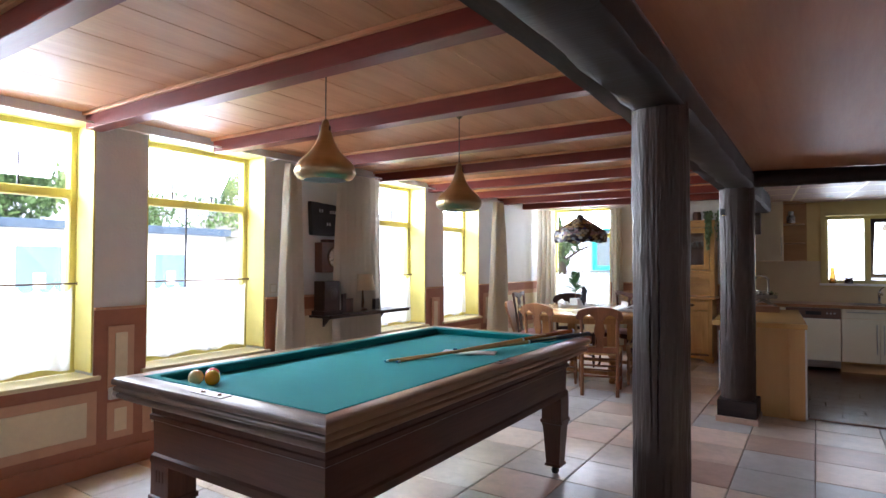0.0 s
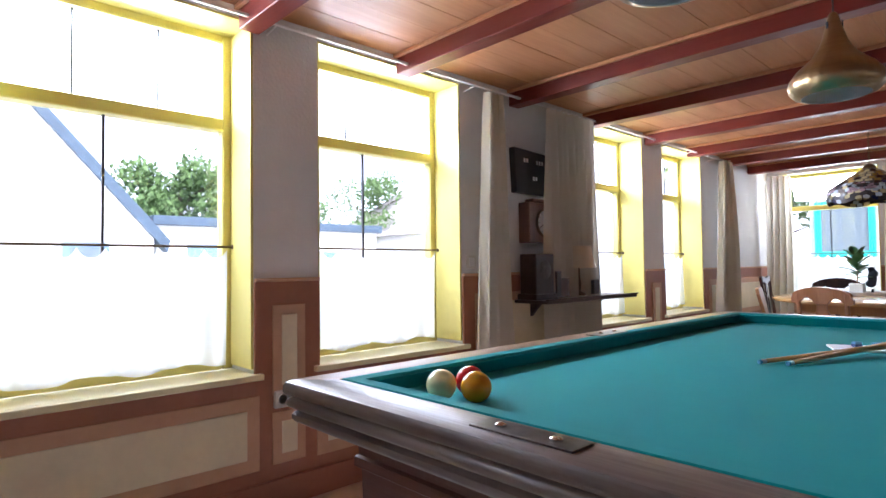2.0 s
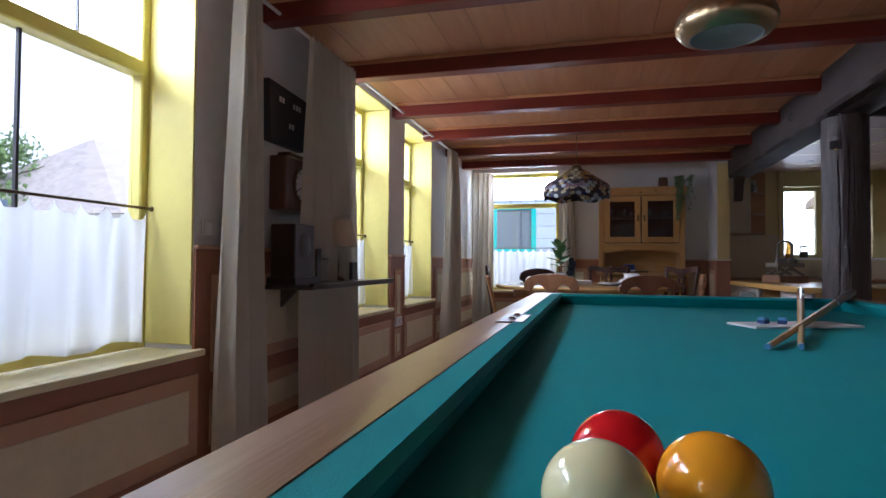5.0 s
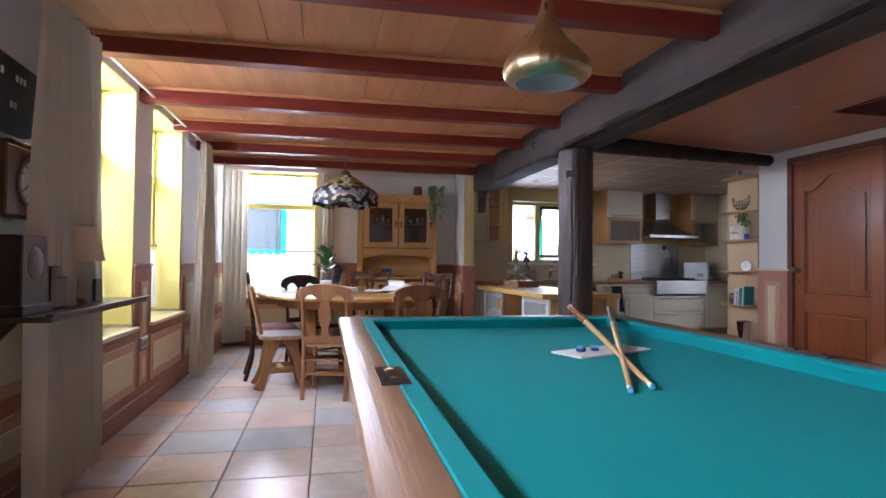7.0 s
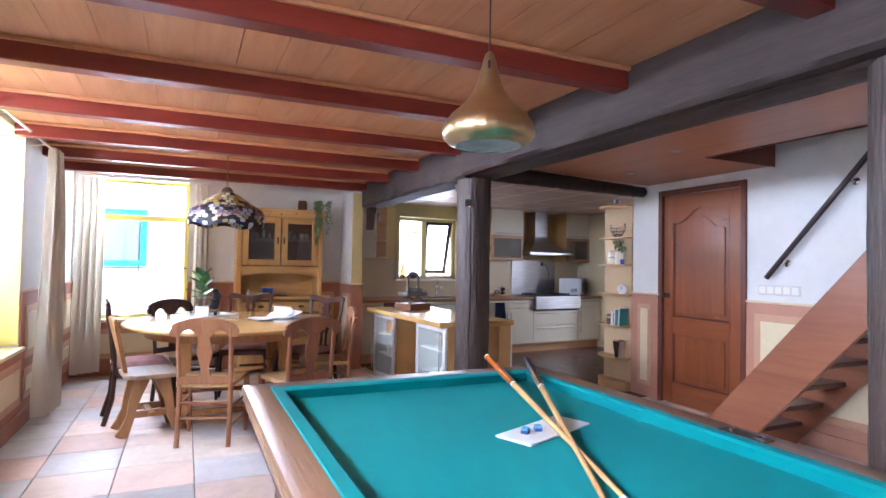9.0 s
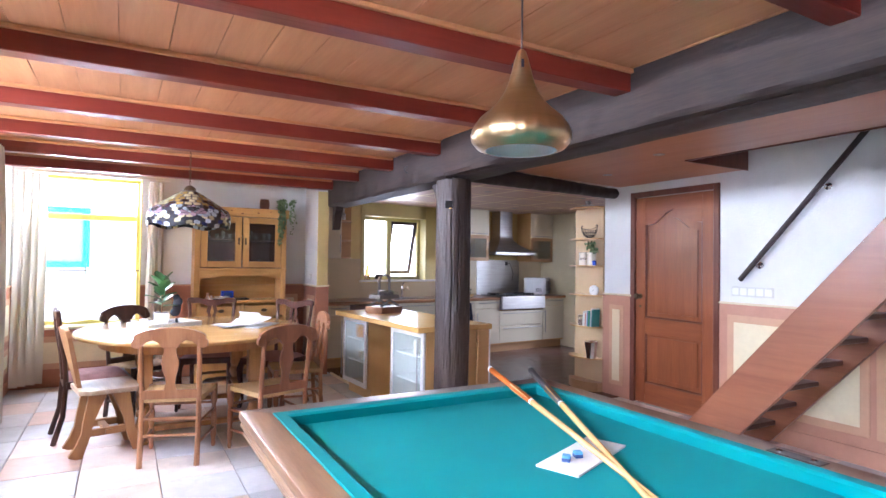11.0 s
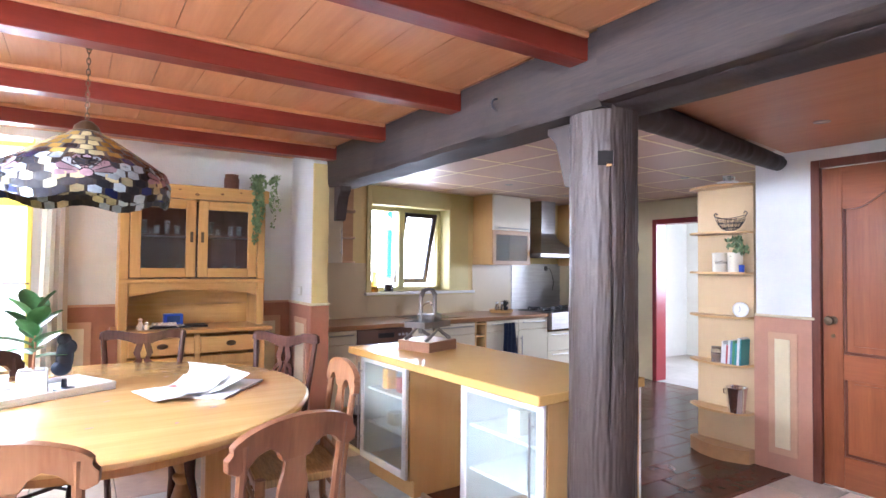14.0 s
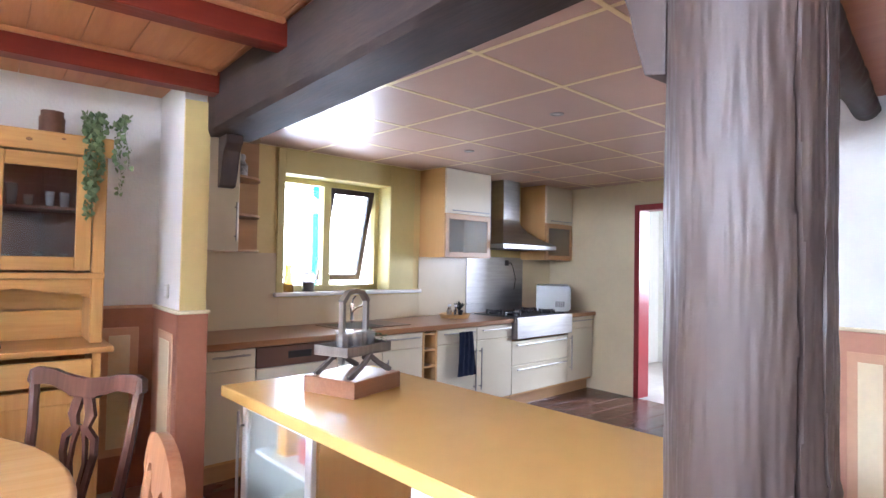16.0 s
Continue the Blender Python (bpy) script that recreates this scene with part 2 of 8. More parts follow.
M_BLUEPRINT = material("blue printed photo", (0.05, 0.18, 0.32), 0.4, spread=0.8, scale=30)
M_REDPRINT = material("red print", (0.6, 0.1, 0.08), 0.5)
M_LEAD = material("dark lead", (0.035, 0.03, 0.028), 0.45, metal=0.4)
M_CLAY = material("brown clay", (0.17, 0.075, 0.04), 0.55, spread=0.3, scale=10)
M_BEAD = material("pale wooden bead", (0.62, 0.52, 0.40), 0.5, spread=0.1)
M_GLASSY = material("thin drinking glass", (0.9, 0.93, 0.93), 0.05, transmission=0.9)


def stained(name, color):
    m = material(name, color, 0.18, spread=0.35, scale=9, per_object=0.35)
    b = m.node_tree.nodes["Principled BSDF"]
    b.inputs["Transmission Weight"].default_value = 0.25
    return m


M_G_CREAM = stained("cream art glass", (0.66, 0.60, 0.36))
M_G_AMBER = stained("amber art glass", (0.50, 0.34, 0.10))
M_G_BLUE = stained("deep blue art glass", (0.03, 0.04, 0.15))
M_G_PALE = stained("milky blue art glass", (0.50, 0.60, 0.68))
M_G_PLUM = stained("mauve art glass", (0.46, 0.33, 0.39))
M_G_GREY = stained("smoky art glass", (0.06, 0.06, 0.07))

# same beech, shade put into the colour for plinths, end shelves, flap frames
M_BEECHSHADE = wood("shaded beech laminate", (0.46, 0.27, 0.12), (0.38, 0.21, 0.09), 0.4, 0, grain=0.5)
M_BROWNPANEL = material("dark brown panel", (0.13, 0.07, 0.05), 0.3)
M_SPLASH = material("beige glossy splashback", (0.58, 0.48, 0.31), 0.3, spread=0.04, scale=2)
M_SILVER = material("silver paint", (0.36, 0.37, 0.38), 0.4, metal=0.5)
M_SPOTS = material("black and white glaze", (0.7, 0.7, 0.68), 0.3, color2=(0.02, 0.02, 0.02), scale=14)
M_DARKLEAF = material("dark plum leaf", (0.03, 0.035, 0.025), 0.5)
M_TOWEL = material("navy towel cloth", (0.02, 0.03, 0.07), 0.95, spread=0.3, scale=30, bump=0.4, bump_scale=200)
M_AMBER = material("amber oil glass", (0.55, 0.30, 0.05), 0.1, transmission=0.6)
M_STANDBOX = wood("brown box wood", (0.30, 0.15, 0.08), (0.22, 0.10, 0.05), 0.4, 0)
M_GREYWOOD = wood("weathered grey wood", (0.26, 0.23, 0.20), (0.15, 0.13, 0.115), 0.6, 2)
M_CEILPANEL = material("glossy rose-beige panel", (0.52, 0.35, 0.27), 0.42, spread=0.05, scale=1.5)
M_GOLDSTRIP = material("pale gold metal strip", (0.86, 0.74, 0.44), 0.3, metal=0.35)
M_SHELFBACK = material("pale apricot paint", (0.56, 0.40, 0.22), 0.55, spread=0.05, scale=3)
M_CREAMTIN = material("cream tin", (0.66, 0.60, 0.46), 0.35)
M_BK_TEAL = material("teal book cover", (0.03, 0.22, 0.22), 0.4)
M_BK_WHITE = material("white book cover", (0.66, 0.64, 0.62), 0.4)
M_BK_GREEN = material("green book cover", (0.05, 0.22, 0.10), 0.4)
M_BK_BLUE = material("blue book cover", (0.12, 0.22, 0.40), 0.4)
M_BK_RED = material("red book cover", (0.45, 0.08, 0.08), 0.4)
M_STAIRD = wood("dark worn tread wood", (0.13, 0.06, 0.045), (0.08, 0.035, 0.028), 0.35, 0)
M_SWITCH = material("ivory switch plastic", (0.62, 0.61, 0.55), 0.35)
M_DARKSHELF = wood("nearly black stained wood", (0.05, 0.026, 0.018), (0.03, 0.015, 0.011), 0.35, 1)
M_CLOCKWOOD = wood("dark brown clock wood", (0.13, 0.055, 0.03), (0.08, 0.03, 0.018), 0.3, 2)
M_SHADE = material("cream lamp fabric", (0.60, 0.52, 0.38), 0.85, spread=0.05)
M_PAVING = material("pale paving", (0.42, 0.40, 0.37), 0.85, spread=0.15, scale=2)
M_RENDER = material("white render", (0.80, 0.80, 0.78), 0.85, spread=0.05, scale=1)
M_SLATE = material("blue-grey slate", (0.06, 0.09, 0.13), 0.6, spread=0.2)
M_BLUEDOOR = material("blue-grey door paint", (0.13, 0.20, 0.28), 0.5)
M_PANEDARK = material("dim pane", (0.12, 0.15, 0.17), 0.15)
M_TILEROOF = material("grey roof tile", (0.28, 0.26, 0.25), 0.8, spread=0.3, scale=6)
M_CLAP = material("pale grey clapboard", (0.36, 0.42, 0.47), 0.6, spread=0.06)
M_CLAPDARK = material("dark gap paint", (0.10, 0.12, 0.14), 0.7)
M_TEAL = material("teal gloss paint", (0.02, 0.36, 0.33), 0.35)
M_WICKER = material("pale wicker", (0.45, 0.38, 0.30), 0.8, spread=0.4, scale=40)
M_BARK = material("grey bark", (0.12, 0.09, 0.07), 0.9, spread=0.3)
M_FOLIAGE = material("tree leaf", (0.10, 0.17, 0.05), 0.6, spread=0.3, scale=1)


# ---- mesh helpers ----
def box(bm, x0, x1, y0, y1, z0, z1, m=None):
    """One box into bm; m: an optional matrix."""
    vs = [bm.verts.new(Vector(c) if m is None else m @ Vector(c)) for c in
          ((x0, y0, z0), (x1, y0, z0), (x1, y1, z0), (x0, y1, z0), (x0, y0, z1), (x1, y0, z1), (x1, y1, z1), (x0, y1, z1))]
    for f in ((3, 2, 1, 0), (4, 5, 6, 7), (0, 1, 5, 4), (1, 2, 6, 5), (2, 3, 7, 6), (3, 0, 4, 7)):
        bm.faces.new([vs[i] for i in f])
    return vs


def part(name, bm, mat, parent=None, label="", bevel=0.0, smooth=False, segments=2, kind=""):
    """Links bm as one mesh object, under parent where one is given."""
    if bevel:
        bmesh.ops.bevel(bm, geom=list(bm.edges), offset=bevel, segments=segments, affect="EDGES", profile=0.6, clamp_overlap=True)
    bmesh.ops.recalc_face_normals(bm, faces=list(bm.faces))
    me = bpy.data.meshes.new(name)
    bm.to_mesh(me)
    bm.free()
    me.materials.append(mat)
    if smooth:
        me.polygons.foreach_set("use_smooth", [True] * len(me.polygons))
        me.set_sharp_from_angle(angle=radians(38))
    ob = new(name, me)
    ob.parent = parent
    return tagged(ob, label=label, kind=kind)


def block(name, dims, mat, parent=None, label="", bevel=0.004, m=None, segments=1, kind=""):
    bm = bmesh.new()
    box(bm, *dims, m=m)
    return part(name, bm, mat, parent, label, bevel, segments=segments, kind=kind)


def thing(name, m, label, category, group=""):
    ob = new(name)
    ob.matrix_basis = m
    ob.empty_display_size = 0.1
    return tagged(ob, label, category, group)


def lathe(bm, profile, n=24, m=None, cap=True):
    """Turns (radius, height) pairs round the z axis."""
    rings = []
    for r, z in profile:
        ring = []
        for i in range(n):
            a = 2 * math.pi * i / n
            c = Vector((r * math.cos(a), r * math.sin(a), z))
            ring.append(bm.verts.new(c if m is None else m @ c))
        rings.append(ring)
    for a, b in zip(rings, rings[1:]):
        for i in range(n):
            bm.faces.new((a[i], a[(i + 1) % n], b[(i + 1) % n], b[i]))
    if cap:
        bm.faces.new(rings[0][::-1])
        bm.faces.new(rings[-1])


def tube(bm, points, r, n=10, r_end=None, flat=1.0):
    """A round bar along points; r may taper to r_end."""
    pts = [Vector(p) for p in points]
    rings = []
    side = None
    for i, p in enumerate(pts):
        d = (pts[min(i + 1, len(pts) - 1)] - pts[max(i - 1, 0)]).normalized()
        if side is None:
            side = d.orthogonal().normalized()
        side = (side - d * side.dot(d)).normalized()
        up = d.cross(side)
        rr = r if r_end is None else r + (r_end - r) * i / (len(pts) - 1)
        rings.append([bm.verts.new(p + side * rr * math.cos(2 * math.pi * k / n) + up * rr * flat * math.sin(2 * math.pi * k / n)) for k in range(n)])
    for a, b in zip(rings, rings[1:]):
        for k in range(n):
            bm.faces.new((a[k], a[(k + 1) % n], b[(k + 1) % n], b[k]))
    bm.faces.new(rings[0][::-1])
    bm.faces.new(rings[-1])


def slab(bm, outline, t0, t1, m=None, plane="xz"):
    """Extrudes an outline of (a, b) pairs in the plane given, from t0 to t1 along the third axis."""
    def at(a, b, t):
        c = Vector((a, t, b)) if plane == "xz" else Vector((a, b, t)) if plane == "xy" else Vector((t, a, b))
        return c if m is None else m @ c
    lo, hi = [bm.verts.new(at(a, b, t0)) for a, b in outline], [bm.verts.new(at(a, b, t1)) for a, b in outline]
    bm.faces.new(lo[::-1])
    bm.faces.new(hi)
    n = len(outline)
    for i in range(n):
        bm.faces.new((lo[i], lo[(i + 1) % n], hi[(i + 1) % n], hi[i]))


def strip(bm, path, widths, thick, m=None):
    """A board whose face lies in xz: centre line path of (x, z), widths, thickness along y (y0, y1)."""
    left, right = [], []
    for i, ((x, z), w) in enumerate(zip(path, widths)):
        a, b = path[max(i - 1, 0)], path[min(i + 1, len(path) - 1)]
        d = Vector((b[0] - a[0], b[1] - a[1])).normalized()
        left.append((x - d.y * w / 2, z + d.x * w / 2))
        right.append((x + d.y * w / 2, z - d.x * w / 2))
    slab(bm, left + right[::-1], *thick, m=m)


def arc(cx, cz, r, a0, a1, n, rz=None):
    rz = r if rz is None else rz
    return [(cx + r * math.cos(radians(a0 + (a1 - a0) * i / n)), cz + rz * math.sin(radians(a0 + (a1 - a0) * i / n))) for i in range(n + 1)]

# honey pine with the closed cupboard's shade put into the colour
M_PINESHADE = wood("brown pine stained back board", (0.16, 0.075, 0.045), (0.09, 0.04, 0.026), 0.5, 2)


# ---- the structure ----
WX, EX, NY, SY = -3.50, 2.03, 9.40, -2.0   # inner faces of the main room
KNY, KEX, TOP = 9.75, 3.95, 2.32
WINDOWS = [(-1.2, -0.2), (1.27, 2.28), (2.62, 3.64), (5.02, 6.0), (6.38, 7.28)]
SILL, HEAD, DEPTH = 0.63, 2.27, 0.25


def wall(name, boxes, mat):
    bm = bmesh.new()
    for b in boxes:
        box(bm, *b)
    return part(name, bm, mat, kind="structure")


west = []
edge = SY - 0.3
for a, b in WINDOWS:
    west += [(WX - 0.35, WX, edge, a, -0.1, 2.6), (WX - 0.35, WX, a, b, -0.1, SILL - 0.03), (WX - 0.35, WX, a, b, HEAD, 2.6)]
    edge = b
west.append((WX - 0.35, WX, edge, NY + 0.35, -0.1, 2.6))
wall_west = wall("wall_west", west, M_PLASTER)
W5 = (-3.36, -2.32)
wall_north = wall("wall_north", [(WX, W5[0], NY, NY + 0.35, -0.1, 2.6), (W5[0], W5[1], NY, NY + 0.35, -0.1, SILL - 0.03),
                                 (W5[0], W5[1], NY, NY + 0.35, HEAD, 2.6), (W5[1], -0.46, NY, NY + 0.35, -0.1, 2.6)], M_PLASTER)
wall_stub = wall("wall_stub", [(-0.46, -0.345, 8.87, NY + 0.35, -0.1, 2.6)], M_PLASTER)
wall_stub_end = wall("wall_stub_end", [(-0.46, -0.34, 8.85, 8.87, 0, 2.2), (-0.345, -0.33, 8.85, NY + 0.35, 0, 2.2)], M_OCHRE)
KF = pose(-0.33, 9.72, 0, 0, 0, 5)   # the kitchen's north side stands a little askew
KW = (0.84, 1.87, 1.10, 2.02)


def kwall(name, boxes, mat):
    bm = bmesh.new()
    for b in boxes:
        box(bm, *b, m=KF)
    return part(name, bm, mat, kind="structure")


wall_kitchen_north = kwall("wall_kitchen_north", [(-0.1, KW[0], 0, 0.3, -0.1, 2.6), (KW[0], KW[1], 0, 0.3, -0.1, KW[2]),
                           (KW[0], KW[1], 0, 0.3, KW[3], 2.6), (KW[1], 4.45, 0, 0.3, -0.1, 2.6)], M_OCHRE)
wall_kitchen_east = wall("wall_kitchen_east", [(KEX, KEX + 0.15, 8.95, 10.4, -0.1, 2.6), (KEX, KEX + 0.15, 8.08, 8.95, 1.98, 2.6),
                         (KEX, KEX + 0.15, 6.6, 8.08, -0.1, 2.6), (EX + 0.12, KEX + 0.15, 6.5, 6.65, -0.1, 2.6)], M_PALECREAM)
wall_east = wall("wall_east", [(EX, EX + 0.12, 6.24, 6.65, -0.1, 2.6), (EX, EX + 0.12, 5.33, 6.24, 2.07, 2.6), (EX, EX + 0.12, SY - 0.3, 5.33, -0.1, 2.6),
                               (EX, EX + 0.12, 1.9, 5.15, 2.6, 4.8)], M_PLASTER)
wall_south = wall("wall_south", [(WX - 0.35, EX + 0.12, SY - 0.3, SY, -0.1, 2.6)], M_PLASTER)
wall_cupboard = wall("wall_cupboard", [(EX + 0.12, EX + 0.9, 5.2, 5.33, 0, 2.3), (EX + 0.8, EX + 0.9, 5.33, 6.3, 0, 2.3)], M_PLASTER)
# the back hall behind the kitchen door
wall_back_hall = wall("wall_back_hall", [(KEX + 0.15, 6.3, 10.0, 10.2, -0.1, 2.5), (6.2, 6.35, 6.6, 7.9, -0.1, 2.5), (6.2, 6.35, 8.7, 10.0, -0.1, 2.5),
                                         (6.2, 6.35, 7.9, 8.7, 2.0, 2.5), (KEX + 0.15, 6.35, 6.4, 6.6, -0.1, 2.5)], M_PLASTER)
ceiling_back_hall = wall("ceiling_back_hall", [(KEX + 0.15, 6.35, 6.4, 10.2, 2.3, 2.4)], M_PLASTER)

floor = wall("floor", [(WX - 0.35, 0.0, SY - 0.3, NY + 0.3, -0.1, -0.012), (0.0, 6.4, SY - 0.3, 10.2, -0.1, -0.012), (-0.4, 0, NY + 0.3, 10.2, -0.1, -0.012)], M_GROUT)

# ceilings
MBX0, MBX1 = -0.36, -0.06
HALLZ, KZ = 2.18, 2.215
ceiling_back = wall("ceiling", [(WX - 0.35, -0.2, SY - 0.3, NY + 0.35, TOP + 0.02, TOP + 0.12)], M_HALLCEIL)

def boards():
    """Ceiling boards run along y between the joists' bays, with open joints."""
    bm = bmesh.new()
    x = WX
    i = 0
    while x < MBX0 - 0.01:
        w = min(0.195, MBX0 - x)
        box(bm, x + 0.001, x + w - 0.0025, SY, NY, TOP + 0.0008 * (i % 2), TOP + 0.015)
        x += 0.195
        i += 1
    ob = part("ceiling_boards", bm, M_PINE_Y, ceiling_back, bevel=0.0, kind="structure")
    return ob


boards()
ceiling_hall = wall("ceiling_hall", [(MBX1, 1.25, SY, 5.05, HALLZ, 2.6), (1.25, EX + 0.12, SY, 2.0, HALLZ, 2.6)], M_HALLCEIL)
bm = bmesh.new()
slab(bm, [(MBX1, 5.05), (EX + 0.12, 5.05), (EX + 0.12, 6.46), (MBX1, 6.14)], HALLZ, 2.6, plane="xy")
part("ceiling_landing", bm, M_HALLCEIL, ceiling_hall, kind="structure")
stairwell_top = wall("ceiling_stairwell", [(1.2, EX + 0.12, 1.9, 5.1, 4.8, 4.9)], M_PLASTER)
wall_stairwell = wall("wall_stairwell", [(1.15, 1.25, 1.9, 5.1, 2.6, 4.8), (1.25, EX, 5.05, 5.15, 2.6, 4.8), (1.25, EX, 1.9, 2.0, 2.6, 4.8)], M_PLASTER)
stairwell_fascia = wall("trim_stairwell", [(1.25, 1.262, 2.0, 5.05, HALLZ - 0.01, 2.6), (1.262, EX, 5.038, 5.05, HALLZ - 0.01, 2.6), (1.262, EX, 2.0, 2.012, HALLZ - 0.01, 2.6)], M_DOORFRAME)
ceiling_kitchen = wall("ceiling_kitchen", [(MBX1 - 0.27, KEX + 0.15, 6.30, KNY + 0.3, KZ + 0.01, 2.6), (KEX - 3, KEX + 0.15, KNY + 0.3, 10.5, KZ + 0.01, 2.6)], M_HALLCEIL)

# joists
for jy in (-1.35, -0.43, 0.47, 1.36, 2.26, 3.18, 4.17, 5.10, 6.09, 6.99, 7.87, 8.72):
    joist = thing("ceiling_joist", pose(0, 0, 0), "red-brown painted wooden ceiling joist under pine boards", "joist", "joists under the ceiling")
    block("joist_timber", (WX, MBX0 + 0.02, jy - 0.05, jy + 0.05, 2.212, TOP + 0.005), M_BEAM, joist, bevel=0.004)
    for side in (-1, 1):
        block("cove_strip", (WX, MBX0, jy + side * 0.0615 - 0.011, jy + side * 0.0615 + 0.011, TOP - 0.022, TOP - 0.001), M_PINEJ, joist, "narrow pine moulding", bevel=0.003)


# ---- windows, dado, doors ----
def framed_window(name, m, w, h, bars_top, bars_low, transom, depth):
    """A yellow window in local x (width) and z; y points outdoors. Origin: bottom left inner corner of the opening."""
    ob = new(name)
    ob.matrix_basis = m
    tagged(ob, kind="structure")
    f = 0.05
    y0, y1 = depth - 0.02, depth + 0.05
    for n, d in (("window_frame", (0, f, y0, y1, 0, h)), ("window_frame", (w - f, w, y0, y1, 0, h)), ("window_frame", (f, w - f, y0, y1, 0, f)),
                 ("window_frame", (f, w - f, y0, y1, h - f, h)), ("transom", (f, w - f, y0 - 0.015, y1, transom - 0.035, transom + 0.025))):
        block(n, d, M_YELLOW, ob, bevel=0.006)
    for bx in bars_top:
        block("glazing_bar", (bx - 0.004, bx + 0.004, depth + 0.005, depth + 0.02, transom + 0.025, h - f), M_DARKGREY, ob, bevel=0)
    for bx in bars_low:
        block("glazing_bar", (bx - 0.005, bx + 0.005, depth + 0.005, depth + 0.02, f, transom - 0.035), M_DARKGREY, ob, bevel=0)
    for a, b in ((f, transom - 0.035), (transom + 0.025, h - f)):
        pane = block("pane", (f, w - f, depth + 0.022, depth + 0.028, a, b), M_GLASS, ob, bevel=0)
        pane.visible_shadow = False
    # reveal linings
    t = 0.012
    block("reveal", (0, t, 0.002, y0, 0.02, h - t), M_YELLOW, ob, "yellow painted window reveal board", bevel=0.002)
    block("reveal", (w - t, w, 0.002, y0, 0.02, h - t), M_YELLOW, ob, "yellow painted window reveal board", bevel=0.002)
    block("reveal", (0, w, 0.002, y0, h - t, h), M_YELLOW, ob, "yellow painted window reveal board", bevel=0.002)
    block("window_sill", (0.001, w - 0.001, -0.001, y0, -0.028, 0.0), M_SILL, ob, bevel=0)
    block("window_sill", (-0.035, w + 0.035, -0.042, -0.001, -0.028, 0.001), M_SILL, ob, bevel=0.008, segments=2)
    return ob


def sheer_curtain(name, m, w, top, bottom, seed):
    """A gathered white half curtain, tied with loops to a thin rod; local x runs along the rod."""
    rnd = random.Random(seed)
    ob = thing(name, m, "white gathered half curtain on a thin rod across a window", "curtain", "half curtains at the windows")
    bm = bmesh.new()
    nx, nz = 180, 14
    ph = [rnd.uniform(0, 6.28) for _ in range(4)]
    loop = w / max(5, round(w / 0.105))
    grid = []
    for j in range(nz + 1):
        row = []
        for i in range(nx + 1):
            x = w * i / nx
            u = (x % loop) / loop
            sag = 0.045 * math.sin(math.pi * u) ** 0.8 if j == 0 else 0.0
            f = j / nz
            z = top - 0.012 - sag + (bottom - top) * f + (0.012 * math.sin(x * 17 + ph[3]) if j == nz else 0)
            y = 0.024 * math.exp(-((u - 0.5 + 0.45 * math.copysign(1, u - 0.5)) / 0.16) ** 2) * max(0, 1 - 1.6 * f) + (0.004 + 0.010 * f) * math.sin(x * 41 + ph[1] + 2 * f) + 0.006 * math.sin(x * 73 + ph[2])
            row.append(bm.verts.new((x, y, z)))
        grid.append(row)
    for a, b in zip(grid, grid[1:]):
        for i in range(nx):
            bm.faces.new((a[i], a[i + 1], b[i + 1], b[i]))
    part("cloth", bm, M_SHEER, ob, smooth=True)
    bm = bmesh.new()
    tube(bm, [(-0.03, 0, top), (w + 0.03, 0, top)], 0.006, 8)
    part("rod", bm, M_DULLMETAL, ob, smooth=True)
    for x in (-0.035, w + 0.035):
        bm = bmesh.new()
        bmesh.ops.create_uvsphere(bm, u_segments=10, v_segments=8, radius=0.014, matrix=Matrix.Translation((x, 0, top)))
        part("finial", bm, M_DULLMETAL, ob, smooth=True)
    return ob


WEST = Matrix(((0, -1, 0, 0), (1, 0, 0, 0), (0, 0, 1, 0), (0, 0, 0, 1)))   # local x runs north, y runs west
for k, (a, b) in enumerate(WINDOWS):
    w = b - a
    m = Matrix.Translation((WX, a, SILL)) @ WEST
    framed_window("window_%d" % (k + 1), m, w, HEAD - SILL, (w / 3, w * 2 / 3), (w * 0.45,) if k < 3 else (), 1.19, DEPTH)
    sheer_curtain("half_curtain", Matrix.Translation((WX - 0.205, a + 0.04, 0)) @ WEST, w - 0.08, 1.22, 0.675, k)
m = Matrix.Translation((W5[0], NY, SILL))
framed_window("window_6", m, W5[1] - W5[0], HEAD - SILL, (0.35, 0.7), (0.5,), 1.19, DEPTH)
sheer_curtain("half_curtain", Matrix.Translation((W5[0] + 0.04, NY + 0.205, 0)), W5[1] - W5[0] - 0.08, 1.22, 0.675, 9)

DADO = 1.05


def panel(name, m, w, z0, z1, parent=None, cream=True):
    """A painted panel: tan frame with a cream field; local x along the wall, y out of it into the room."""
    f = 0.045 if w < 0.35 else 0.06
    block("panel_frame", (0, w, 0.0, 0.008, z0, z1), M_TAN, parent, m=m, bevel=0.002, kind="structure")
    if w > 2.4 * f:
        block("panel_field", (f, w - f, 0.004, 0.012, z0 + f, z1 - f), M_CREAM if cream else M_TAN, parent, m=m, bevel=0.002, kind="structure")


